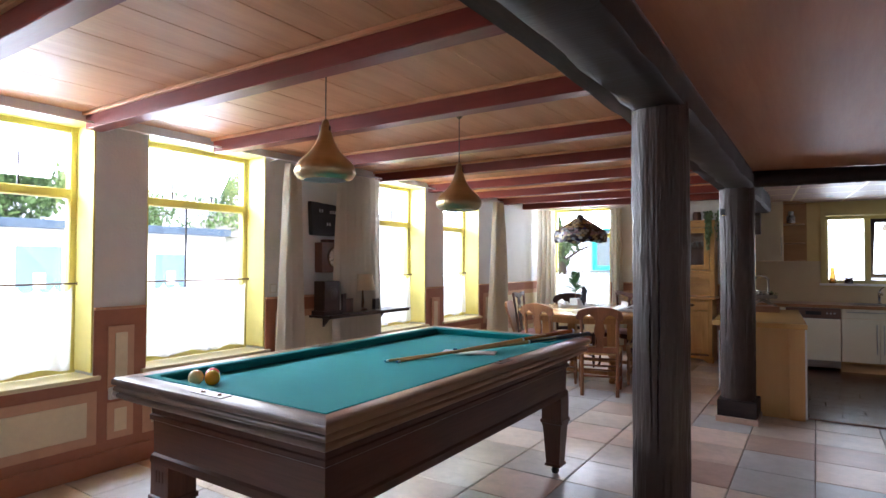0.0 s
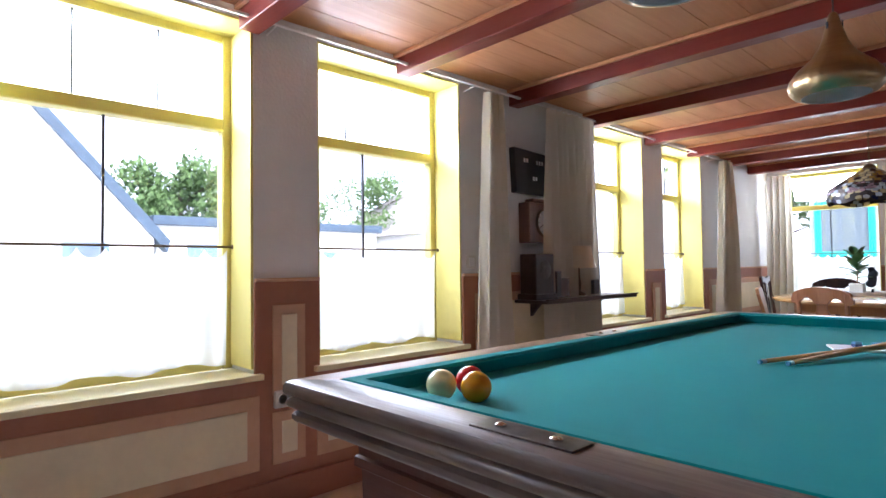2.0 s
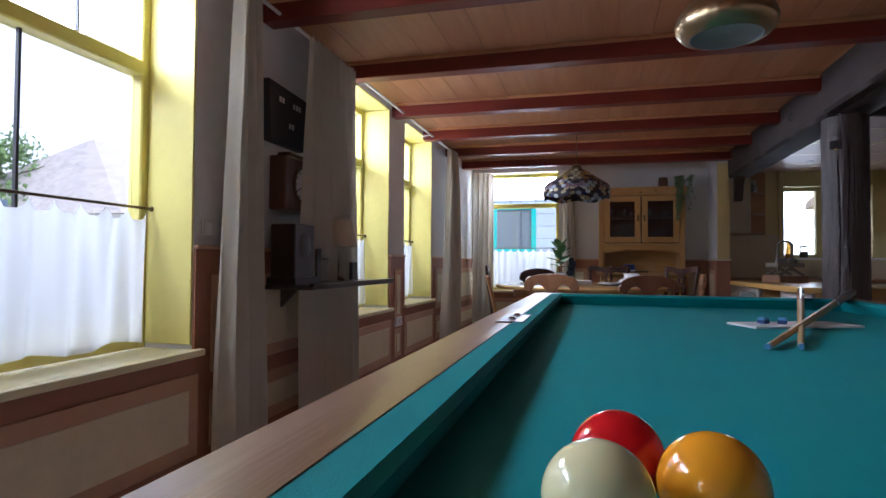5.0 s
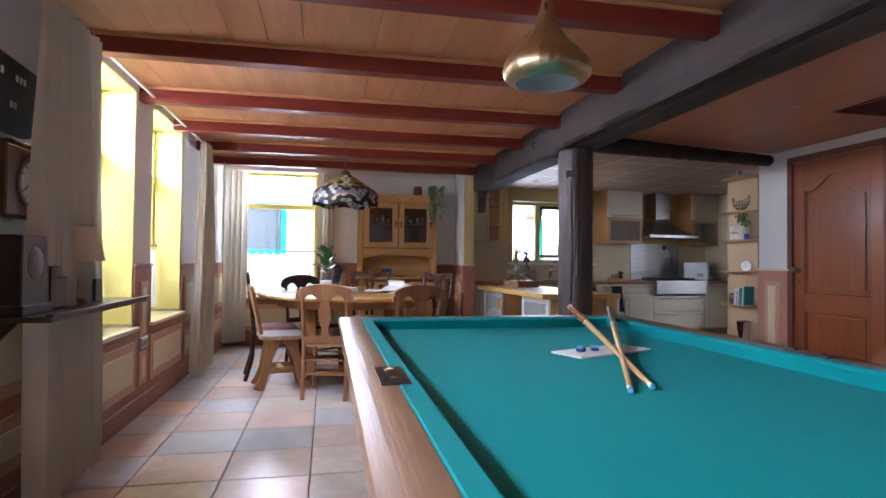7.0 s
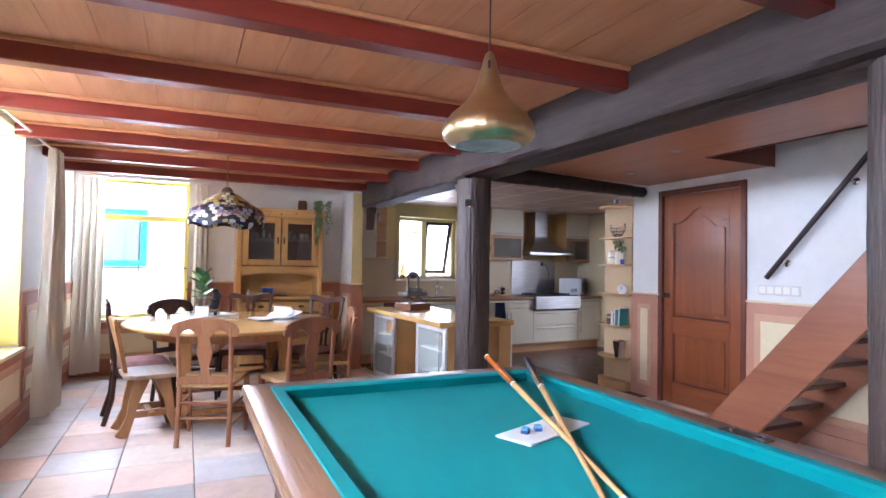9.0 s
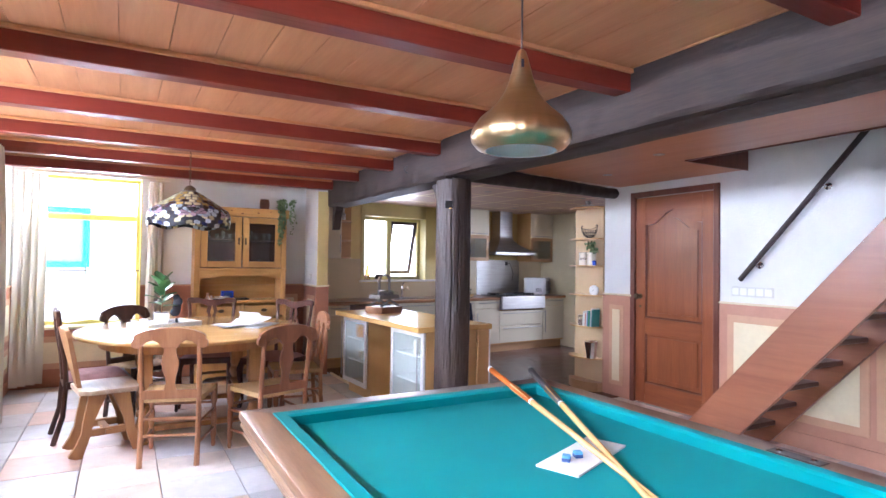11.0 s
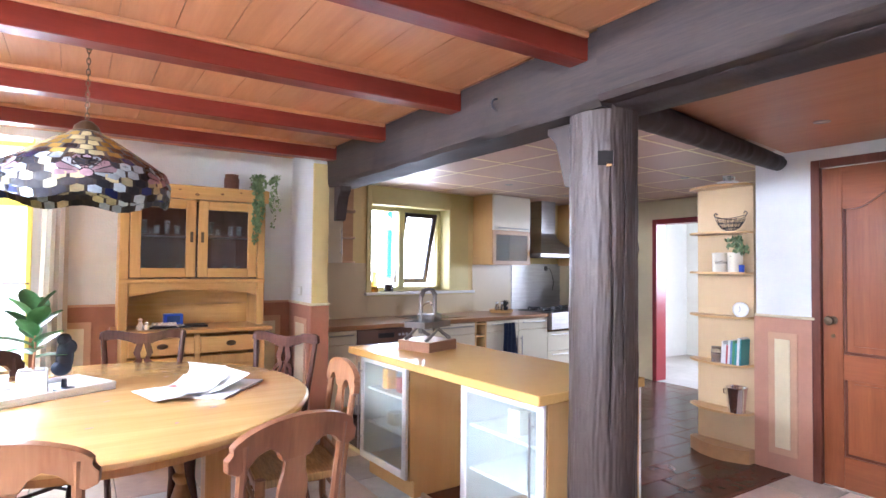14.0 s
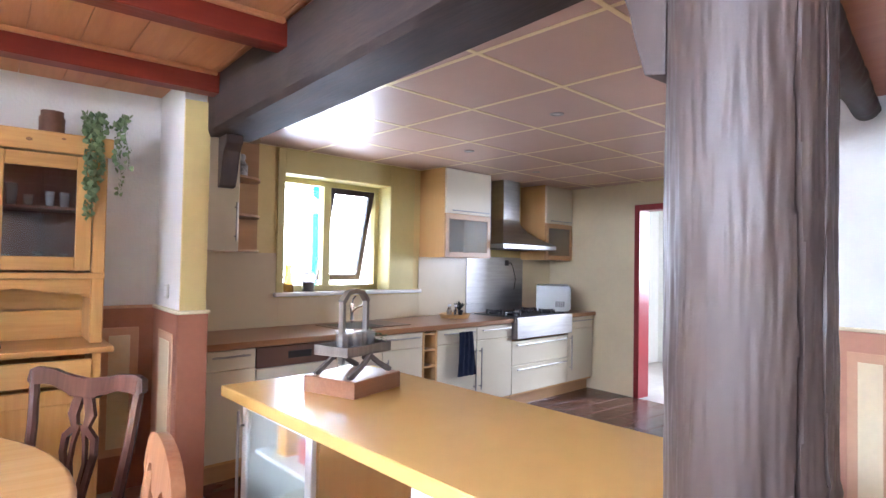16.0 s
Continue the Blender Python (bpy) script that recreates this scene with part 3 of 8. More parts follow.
ROOM_E = Matrix(((0, 1, 0, 0), (1, 0, 0, 0), (0, 0, 1, 0), (0, 0, 0, 1)))    # on the west wall: x north, y east
edge = SY
for k, (a, b) in enumerate(WINDOWS + [(NY, NY)]):
    # pier
    if a - edge > 0.02:
        m = Matrix.Translation((WX, edge, 0)) @ ROOM_E
        block("dado", (0, a - edge, 0, 0.012, 0.0, DADO), M_TERRA, None, m=m, bevel=0.001, kind="structure")
        block("dado_rail", (0, a - edge, 0.0, 0.024, DADO, DADO + 0.018), M_TAN, None, m=m, bevel=0.004, kind="structure")
        w = min(0.17, (a - edge) * 0.5) if a - edge < 0.6 else a - edge - 0.2
        mm = Matrix.Translation((WX + 0.012, edge + (a - edge - w) / 2, 0)) @ ROOM_E
        panel("panel", mm, w, 0.52, 0.94)
        panel("panel", mm, w, 0.2, 0.44)
    if b > a:
        m = Matrix.Translation((WX, a, 0)) @ ROOM_E
        block("dado", (0, b - a, 0, 0.012, 0.0, SILL - 0.03), M_TERRA, None, m=m, bevel=0.001, kind="structure")
        mm = Matrix.Translation((WX + 0.012, a - 0.02, 0)) @ ROOM_E
        panel("panel", mm, b - a + 0.04, 0.19, 0.53)
    edge = b
block("baseboard", (WX + 0.012, WX + 0.03, SY, NY, 0, 0.13), M_TERRA, bevel=0.004, kind="structure")
m = Matrix.Translation((W5[1], NY, 0)) @ Matrix(((1, 0, 0, 0), (0, -1, 0, 0), (0, 0, 1, 0), (0, 0, 0, 1)))
for x0, x1, top in ((W5[1], -0.46, DADO), (W5[0], W5[1], SILL - 0.03), (WX + 0.012, W5[0], DADO)):
    block("dado", (x0, x1, NY - 0.012, NY, 0, top), M_TERRA, bevel=0.001, kind="structure")
NORTH_IN = Matrix(((1, 0, 0, 0), (0, -1, 0, 0), (0, 0, 1, 0), (0, 0, 0, 1)))
block("dado_rail", (W5[1], -0.46, NY - 0.024, NY, DADO, DADO + 0.018), M_TAN, bevel=0.004, kind="structure")
panel("panel", Matrix.Translation((W5[0] + 0.02, NY - 0.012, 0)) @ NORTH_IN, 1.0, 0.19, 0.53)
panel("panel", Matrix.Translation((-2.25, NY - 0.012, 0)) @ NORTH_IN, 0.3, 0.2, 0.94)
panel("panel", Matrix.Translation((-0.75, NY - 0.012, 0)) @ NORTH_IN, 0.2, 0.2, 0.94)
# stub wall dado
block("dado", (-0.472, -0.46, 8.86, NY - 0.012, 0, DADO), M_TERRA, bevel=0.001, kind="structure")
block("dado", (-0.472, -0.32, 8.838, 8.85, 0, DADO), M_TERRA, bevel=0.001, kind="structure")
block("dado_rail", (-0.485, -0.31, 8.83, 8.852, DADO, DADO + 0.02), M_CREAM, bevel=0.004, kind="structure")
block("dado_rail", (-0.485, -0.46, 8.852, NY - 0.024, DADO, DADO + 0.02), M_CREAM, bevel=0.004, kind="structure")
WEST_IN = Matrix(((0, -1, 0, 0), (1, 0, 0, 0), (0, 0, 1, 0), (0, 0, 0, 1)))
panel("panel", Matrix.Translation((-0.472, 8.93, 0)) @ WEST_IN, 0.3, 0.2, 0.94)
# east wall dado, y runs north, out of the wall is west
for a, b in ((6.26, 6.65), (SY, 5.29)):
    block("dado", (EX - 0.012, EX, a, b, 0, DADO), M_TAN2, bevel=0.001, kind="structure")
    block("dado_rail", (EX - 0.026, EX, a, b, DADO, DADO + 0.018), M_CREAM, bevel=0.004, kind="structure")
block("dado", (EX - 0.012, EX + 0.12, 6.65, 6.66, 0, DADO), M_TAN2, bevel=0.001, kind="structure")
EAST = Matrix.Translation((EX - 0.012, 6.37, 0)) @ WEST_IN
panel("panel", EAST, 0.19, 0.12, 0.95)
for y0 in (4.15, 3.05, 1.95, 0.85, -0.25):
    panel("panel", Matrix.Translation((EX - 0.012, y0, 0)) @ WEST_IN, 1.06, 0.2, 0.96)
block("baseboard", (EX - 0.028, EX - 0.012, SY, 5.29, 0, 0.12), M_TAN2, bevel=0.003, kind="structure")


def inner_door():
    """A varnished panelled door with an arched upper panel; y from 5.31 to 6.26 on the east wall."""
    d = new("door_1")
    tagged(d, kind="structure")
    fr = 0.055
    for dims in ((EX - 0.02, EX + 0.12, 5.29, 5.29 + fr, 0, 2.10), (EX - 0.02, EX + 0.12, 6.26 - fr + 0.02, 6.28, 0, 2.10), (EX - 0.02, EX + 0.12, 5.29 + fr, 6.28 - fr, 2.10 - fr, 2.10)):
        block("door_frame", dims, M_DOORFRAME, d, bevel=0.004)
    m = Matrix.Translation((EX + 0.02, 5.35, 0.01)) @ ROOM_E
    w, h, st = 0.87, 2.03, 0.115
    for n, dims in (("stile", (0, st, -0.02, 0.02, 0, h)), ("stile", (w - st, w, -0.02, 0.02, 0, h)), ("rail", (st, w - st, -0.02, 0.02, 0, 0.2)),
                    ("rail", (st, w - st, -0.02, 0.02, 0.68, 0.84))):
        block(n, dims, M_DOOR if n == "stile" else M_DOORH, d, m=m, bevel=0.003)
    # arched top rail
    bm = bmesh.new()
    c = w / 2
    pts = [(st, h), (st, 1.76)]
    for i in range(17):
        u = i / 16
        x = st + 0.03 + (w - 2 * st - 0.06) * u
        s = abs(2 * u - 1)
        z = 1.76 + 0.13 * (0.5 + 0.5 * math.cos(math.pi * min(1, s * 1.15)))
        pts.append((x, z))
    pts += [(w - st, 1.76), (w - st, h)]
    slab(bm, pts, -0.02, 0.02, m=m)
    part("rail", bm, M_DOORH, d, bevel=0.0)
    for z0, z1 in ((0.2, 0.68), (0.84, 1.9)):
        block("door_panel", (st, w - st, 0.0, 0.012, z0, z1), M_DOOR, d, m=m, bevel=0)
        top = z1 if z1 < 1 else 1.70
        field = [(st + 0.055, z0 + 0.055), (w - st - 0.055, z0 + 0.055)]
        if z1 < 1:
            field += [(w - st - 0.055, top - 0.02), (st + 0.055, top - 0.02)]
        else:
            for i in range(17):
                u = 1 - i / 16
                field.append((st + 0.055 + (w - 2 * st - 0.11) * u, top - 0.01 + 0.125 * (0.5 + 0.5 * math.cos(math.pi * min(1, abs(2 * u - 1) * 1.15)))))
        bm = bmesh.new()
        slab(bm, field, -0.012, 0.0, m=m)
        part("door_panel", bm, M_DOOR, d, "raised door panel", bevel=0.005)
        for dims in ((st, st + 0.016, -0.014, 0, z0, top + 0.06 if z1 > 1 else z1), (w - st - 0.016, w - st, -0.014, 0, z0, top + 0.06 if z1 > 1 else z1), (st, w - st, -0.014, 0, z0, z0 + 0.016)):
            block("moulding", dims, M_DOORFRAME, d, m=m, bevel=0.004)
    bm = bmesh.new()
    mm = m @ pose(w - 0.06, -0.02, 1.05, 90, 0, 0)
    lathe(bm, [(0.026, 0), (0.026, 0.006), (0.01, 0.012), (0.01, 0.04), (0.026, 0.05), (0.03, 0.062), (0.024, 0.075), (0.0, 0.08)], 20, mm, cap=False)
    part("door_handle", bm, M_DULLMETAL, d, "dark brass door knob", smooth=True)
    bm = bmesh.new()
    lathe(bm, [(0.012, 0), (0.012, 0.005), (0.0, 0.006)], 12, m @ pose(w - 0.06, -0.02, 0.95, 90, 0, 0), cap=False)
    part("keyhole", bm, M_DULLMETAL, d, smooth=True)


inner_door()

# kitchen window, askew with its wall
kw = new("window_7")
kw.matrix_basis = KF
tagged(kw, kind="structure")
a, b, z0, z1 = KW
mid = (a + b) / 2 - 0.03
for dims in ((a, a + 0.045, 0.16, 0.22, z0, z1), (b - 0.045, b, 0.16, 0.22, z0, z1), (a, b, 0.16, 0.22, z1 - 0.045, z1), (a, b, 0.16, 0.22, z0, z0 + 0.045),
             (mid - 0.035, mid + 0.035, 0.155, 0.22, z0 + 0.045, z1 - 0.045)):
    block("window_frame", dims, M_YELLOW2, kw, bevel=0.004)
block("pane", (a + 0.045, mid - 0.035, 0.185, 0.191, z0 + 0.045, z1 - 0.045), M_GLASS, kw, bevel=0).visible_shadow = False
for dims in ((a - 0.02, a + 0.001, 0.0, 0.16, z0, z1), (b - 0.001, b + 0.02, 0.0, 0.16, z0, z1), (a, b, 0.0, 0.16, z1 - 0.001, z1 + 0.02)):
    block("reveal", dims, M_YELLOW2, kw, bevel=0)
for dims in ((a - 0.06, a, -0.014, -0.001, z0, z1 + 0.19), (b, b + 0.28, -0.014, -0.001, z0, z1 + 0.19), (a, b, -0.014, -0.001, z1, z1 + 0.19)):
    block("casing", dims, M_YELLOW2, kw, bevel=0.003)
block("window_sill", (a - 0.08, b + 0.36, -0.05, 0.16, z0 - 0.03, z0), M_WHITE, kw, bevel=0.006)
# the open casement, hung at the top and tilted out
cm = KF @ pose(mid + 0.037, 0.165, z1 - 0.048, 14, 0, 0)
cas = new("casement")
cas.parent = kw
cw, ch = b - 0.049 - mid - 0.037, z1 - z0 - 0.1
cmi = KF.inverted() @ cm
for dims in ((0, 0.05, 0, 0.04, -ch, 0), (cw - 0.05, cw, 0, 0.04, -ch, 0), (0.05, cw - 0.05, 0, 0.04, -0.05, 0), (0.05, cw - 0.05, 0, 0.04, -ch, -ch + 0.05)):
    block("casement_frame", dims, M_DARKWOOD, cas, m=cmi, bevel=0.003)
block("casement_pane", (0.05, cw - 0.05, 0.018, 0.022, -ch + 0.05, -0.05), M_GLASS, cas, m=cmi, bevel=0).visible_shadow = False

# kitchen door frame and the back hall
for n, dims in (("door_2", (KEX - 0.02, KEX + 0.17, 8.89, 8.95, 0, 1.98)), ("door_2", (KEX - 0.02, KEX + 0.17, 8.08, 8.14, 0, 1.98)), ("door_2", (KEX - 0.02, KEX + 0.17, 8.14, 8.89, 1.92, 1.98))):
    block("door_frame", dims, M_REDPAINT, bevel=0.005, kind="structure")
bd = new("door_3")
tagged(bd, kind="structure")
for dims in ((6.15, 6.25, 7.86, 7.93, 0, 2.03), (6.15, 6.25, 8.67, 8.74, 0, 2.03), (6.15, 6.25, 7.93, 8.67, 1.97, 2.03)):
    block("door_frame", dims, M_REDPAINT, bd, bevel=0.005)
block("leaf", (6.2, 6.24, 7.93, 8.67, 0.0, 1.97), M_WHITE, bd, "white painted back door", bevel=0.003)
block("door_window", (6.19, 6.2, 8.06, 8.5, 1.25, 1.8), M_BLUEPANE, bd, "blue-grey door pane", bevel=0.003)
block("door_frame", (6.16, 6.2, 8.9, 8.96, 0.9, 2.0), M_REDPAINT, bevel=0.004, kind="structure")
block("door_frame", (6.16, 6.2, 9.5, 9.56, 0.9, 2.0), M_REDPAINT, bevel=0.004, kind="structure")
block("window_sill", (6.08, 6.2, 8.86, 9.6, 0.84, 0.9), M_DOORFRAME, bevel=0.004, kind="structure")


# ---- old timber frame ----
def hewn(name, p0, p1, w, h, mat, parent, seed, n=28, wob=0.010, label=""):
    """A hand-hewn beam from p0 to p1 with worn, uneven arrises."""
    rnd = random.Random(seed)
    p0, p1 = Vector(p0), Vector(p1)
    d = (p1 - p0).normalized()
    side = d.cross(Vector((0, 0, 1))).normalized()
    up = side.cross(d)
    c = 0.16
    ring = [(-1, -1 + c), (-1 + c, -1), (-0.3, -1.0), (0.35, -1.0), (1 - c, -1), (1, -1 + c), (1, 0.1), (1, 1), (-1, 1), (-1, 0.05)]
    bm = bmesh.new()
    rings = []
    for i in range(n + 1):
        p = p0 + (p1 - p0) * i / n
        row = []
        for k, (a, b) in enumerate(ring):
            q = noise.noise(Vector((i * 0.35, k * 1.7, seed * 3.1))) * wob * 2 + rnd.uniform(-wob, wob) * 0.35
            amount = 1 if b < 0.9 else 0
            row.append(bm.verts.new(p + side * (a * w / 2 + q * amount * (0.4 + abs(a))) + up * (b * h / 2 + q * amount)))
        rings.append(row)
    for a, b in zip(rings, rings[1:]):
        for k in range(len(ring)):
            bm.faces.new((a[k], a[(k + 1) % len(ring)], b[(k + 1) % len(ring)], b[k]))
    bm.faces.new(rings[0][::-1])
    bm.faces.new(rings[-1])
    return part(name, bm, mat, parent, label, smooth=True)


frame_ob = thing("timber_beams", pose(0, 0, 0), "old dark hewn timber beams joined over a square-sided post", "beams")
hewn("beam", (-0.235, SY, 2.18), (-0.235, 5.98, 2.18), 0.25, 0.29, M_OLD, frame_ob, 1, 90, 0.003, "greyed dark hewn main beam")
hewn("lower_beam", (-0.16, SY, 2.085), (-0.16, 6.3, 2.085), 0.22, 0.12, M_OLDX, frame_ob, 2, 90, 0.004)
hewn("beam", (-0.215, 5.985, 2.17), (-0.215, 8.86, 2.17), 0.26, 0.30, M_OLD, frame_ob, 3, 40, 0.005, "dark hewn beam over the kitchen opening")


bm = bmesh.new()
tube(bm, [(-0.352 - 0.03 * math.sin(a), 6.62, 2.17 + 0.028 * math.cos(a)) for a in [math.pi * i / 8 for i in range(9)]], 0.005, 8)
part("iron_staple", bm, M_DARKGREY, frame_ob, "small dark iron staple", smooth=True)


def log(parent):
    bm = bmesh.new()
    pts = [(-0.12 + 2.105 * i / 14, 6.14 + 0.33 * i / 14, 2.115 + 0.0015 * math.sin(i * 2.1)) for i in range(15)]
    pts = [tuple(Vector(pts[0]).lerp(Vector(pts[-1]), i / 70)) for i in range(71)]
    tube(bm, pts, 0.076, 20, 0.054)
    for v in bm.verts:
        q = noise.noise(v.co * 9) * 0.007 + 0.004 * (noise.noise(Vector((v.co.x * 22, 0, 0))) > 0.12)
        v.co += Vector((0, q, q * 0.8 - 0.003))
    part("cross_beam", bm, M_OLDX, parent, "rounded dark cross beam", smooth=True)


log(frame_ob)


def old_post(x, y, r, label, cut):
    """A rough octagonal post with checks, worn arrises and a plinth."""
    ob = thing("timber_post", pose(x, y, 0), label, "post", "posts under the main beam")
    rnd = random.Random(int(y * 10))
    n, nz = 220, 90
    cracks = [(rnd.uniform(3.4, 5.6), rnd.uniform(0.4, 1.2), rnd.uniform(1.3, 2.05)) for _ in range(2)]
    knots = [(rnd.uniform(3.2, 5.8), rnd.uniform(0.5, 1.9)) for _ in range(9)]
    bm = bmesh.new()
    rings = []
    z_low = 0.0
    for j in range(nz + 1):
        z = z_low + (2.05 - z_low) * j / nz
        row = []
        for i in range(n):
            a = 2 * math.pi * i / n
            octo = 1 / max(abs(math.cos(((a + math.pi / 8) % (math.pi / 4)) - math.pi / 8)), 0.1)
            rr = r * (0.93 + 0.07 * octo) * (1 + 0.03 * noise.noise(Vector((math.cos(a) * 1.5, math.sin(a) * 1.5, z * 1.4))))
            rr += 0.003 * noise.noise(Vector((math.cos(a) * 5, math.sin(a) * 5, z * 3)))
            rr += 0.003 * noise.noise(Vector((math.cos(a) * 14, math.sin(a) * 14, z * 9)))
            for ca, za, zb in cracks:
                off = abs(a - ca - 0.03 * math.sin(z * 7 + ca * 9))
                if off < 0.022 and za < z < zb:
                    rr -= 0.012 * min(1, (z - za) * 5, (zb - z) * 5)
            for ka, kz in knots:
                rr += 0.007 * math.exp(-(((a - ka) * r) ** 2 + (z - kz) ** 2) / 0.0003)
            row.append(bm.verts.new((rr * math.cos(a), rr * math.sin(a), z)))
        rings.append(row)
    for a, b in zip(rings, rings[1:]):
        for i in range(n):
            bm.faces.new((a[i], a[(i + 1) % n], b[(i + 1) % n], b[i]))
    part("shaft", bm, M_OLDV, ob, smooth=True)
    if cut:
        block("mortise", (-0.03, 0.03, -0.022, 0.022, -0.028, 0.03), M_HOLLOW, ob, m=pose(-0.086, -0.086, 1.82, 0, 0, -45), bevel=0.0)
        block("mortise_lip", (0.030, 0.036, -0.026, 0.0, -0.030, 0.033), M_OLDV, ob, m=pose(-0.086, -0.086, 1.82, 0, 0, -45), bevel=0.002)
        block("tenon", (0.004, 0.024, -0.024, 0.0, -0.034, -0.026), M_CUES, ob, "pale broken tenon edge", m=pose(-0.095, -0.095, 1.82, 0, 0, -45), bevel=0.001)
        bm = bmesh.new()
        box(bm, -0.15, 0.16, -0.19, 0.16, 0.05, 0.19)
        part("plinth", bm, M_OLDX, ob, "dark wooden plinth block", bevel=0.012)
        block("footing", (-0.16, 0.17, -0.20, 0.17, 0.0, 0.05), M_TILE4, ob, "terracotta footing", bevel=0.004)
    return ob


old_post(-0.187, 6.10, 0.138, "rough dark timber post with a square mortise beside the kitchen island", True)
old_post(-0.16, 3.01, 0.115, "rough dark timber post beside the billiard table", False)


def bracket(name, m, label, s=1.0):
    """A curved timber bracket whose profile lies in its local xz plane."""
    ob = thing(name, m, label, "bracket")
    pts = [(0, 0), (0.16 * s, 0), (0.16 * s, -0.05 * s), (0.10 * s, -0.09 * s), (0.075 * s, -0.16 * s), (0.065 * s, -0.24 * s), (0.05 * s, -0.30 * s), (0.0, -0.31 * s)]
    bm = bmesh.new()
    slab(bm, pts, -0.045, 0.045)
    part("corbel", bm, M_OLDV, ob, bevel=0.008)


bracket("timber_bracket", pose(-0.24, 8.86, 2.02, 0, 0, -90), "dark carved timber bracket under the beam end at the stub wall", 0.9)
bracket("timber_bracket", pose(-0.18, 6.24, 2.04, 0, 0, 90), "dark carved timber bracket behind the post under the beam", 1.0)


# ---- billiard table ----
def billiard_table():
    X, Y, T = 0.64, 1.22, 0.87
    ob = thing("billiard_table", pose(-1.5, 2.94, 0), "dark mahogany carom billiard table with green cloth and worn wooden rails", "billiard table")
    # moulded rails, mitred at the corners: profile of (distance in from the outer edge, height)
    prof = [(0.0, T - 0.014), (0.004, T - 0.005), (0.014, T), (0.088, T), (0.088, T - 0.03), (0.06, T - 0.10), (0.036, T - 0.10), (0.033, T - 0.094), (0.019, T - 0.090), (0.014, T - 0.083), (0.014, T - 0.074), (0.019, T - 0.068),
            (0.028, T - 0.064), (0.010, T - 0.060), (0.005, T - 0.053), (0.005, T - 0.046), (0.010, T - 0.039), (0.018, T - 0.035), (0.003, T - 0.031), (0.0, T - 0.026)]

    def ring_side(name, prof, side, mat, label="", smooth=True, parent=ob, grow=0.0):
        bm = bmesh.new()
        n = len(prof)
        ends = []
        for s in (-1, 1):
            row = []
            for d, z in prof:
                if side in ("n", "s"):
                    k = 1 if side == "n" else -1
                    c = (s * (X - d), k * (Y - d), z)
                else:
                    k = 1 if side == "e" else -1
                    c = (k * (X - d), s * (Y - d), z)
                row.append(bm.verts.new(c))
            ends.append(row)
        for i in range(n):
            bm.faces.new((ends[0][i], ends[0][(i + 1) % n], ends[1][(i + 1) % n], ends[1][i]))
        return part(name, bm, mat, parent, label, smooth=smooth)

    cush = [(0.0885, T - 0.004), (0.093, T + 0.002), (0.128, T + 0.001), (0.136, T - 0.006), (0.128, T - 0.022), (0.118, T - 0.042), (0.0885, T - 0.042)]
    for side in "nsew":
        ring_side("rail", prof, side, M_RAIL if side in "we" else M_RAILX, "worn moulded wooden rail")
        ring_side("cushion", cush, side, M_BAIZE, "green cloth cushion")
        ring_side("apron", [(0.115, T - 0.118), (0.117, T - 0.16), (0.110, T - 0.165), (0.110, T - 0.185), (0.121, T - 0.192), (0.125, T - 0.33), (0.115, T - 0.34), (0.112, T - 0.37), (0.175, T - 0.37), (0.175, T - 0.118)], side,
                  M_MAHOG if side in "we" else M_MAHOGX, "dark mahogany side panel", smooth=False)
        ring_side("soffit", [(0.040, T - 0.099), (0.060, T - 0.112), (0.100, T - 0.128), (0.18, T - 0.128), (0.18, T - 0.099)], side, M_MAHOG if side in "we" else M_MAHOGX, "dark moulding below the rail")
    block("bed", (-X + 0.1, X - 0.1, -Y + 0.1, Y - 0.1, T - 0.12, T - 0.041), M_BAIZE, ob, "green cloth bed", bevel=0)
    for sx in (-1, 1):
        for sy in (-1, 0, 1):
            cx, cy = sx * (X - 0.175), sy * (Y - 0.185)
            if sy == 0:
                continue
            bm = bmesh.new()
            rows = [(0.066, 0.50), (0.066, 0.36), (0.073, 0.355), (0.073, 0.335), (0.066, 0.33), (0.06, 0.30), (0.045, 0.075), (0.052, 0.07), (0.052, 0.055), (0.03, 0.05)]
            prev = None
            for r, z in rows:
                cur = [bm.verts.new((cx + a * r, cy + b * r, z)) for a, b in ((-1, -1), (1, -1), (1, 1), (-1, 1))]
                if prev:
                    for i in range(4):
                        bm.faces.new((prev[i], prev[(i + 1) % 4], cur[(i + 1) % 4], cur[i]))
                else:
                    bm.faces.new(cur)
                prev = cur
            bm.faces.new(prev)
            leg = part("leg", bm, M_MAHOG2, ob, "tapered square dark leg", bevel=0.0)
            bm = bmesh.new()
            lathe(bm, [(0.012, 0.05), (0.02, 0.04), (0.026, 0.022), (0.02, 0.004), (0.012, 0.0)], 14, Matrix.Translation((cx, cy, 0)))
            part("foot", bm, M_BLACK, leg, "small round black foot", smooth=True)
            bm = bmesh.new()
            for k in range(3):
                box(bm, cx - 0.03 + k * 0.022, cx - 0.018 + k * 0.022, cy + sy * 0.066, cy + sy * 0.069, 0.42, 0.47)
            part("carving", bm, M_MAHOGX, leg, bevel=0)
    # inlaid score plates
    for dims, n in (((-0.585, -0.525, -0.12, 0.06, T, T + 0.003), "scoring_plate"), ((-0.10, 0.085, -1.195, -1.145, T, T + 0.003), "scoring_plate"), ((0.555, 0.60, 0.02, 0.16, T, T + 0.003), "scoring_plate")):
        p = block(n, dims, M_DARKMETAL, ob, "dark recessed metal plate", bevel=0.001)
        cx, cy = (dims[0] + dims[1]) / 2, (dims[2] + dims[3]) / 2
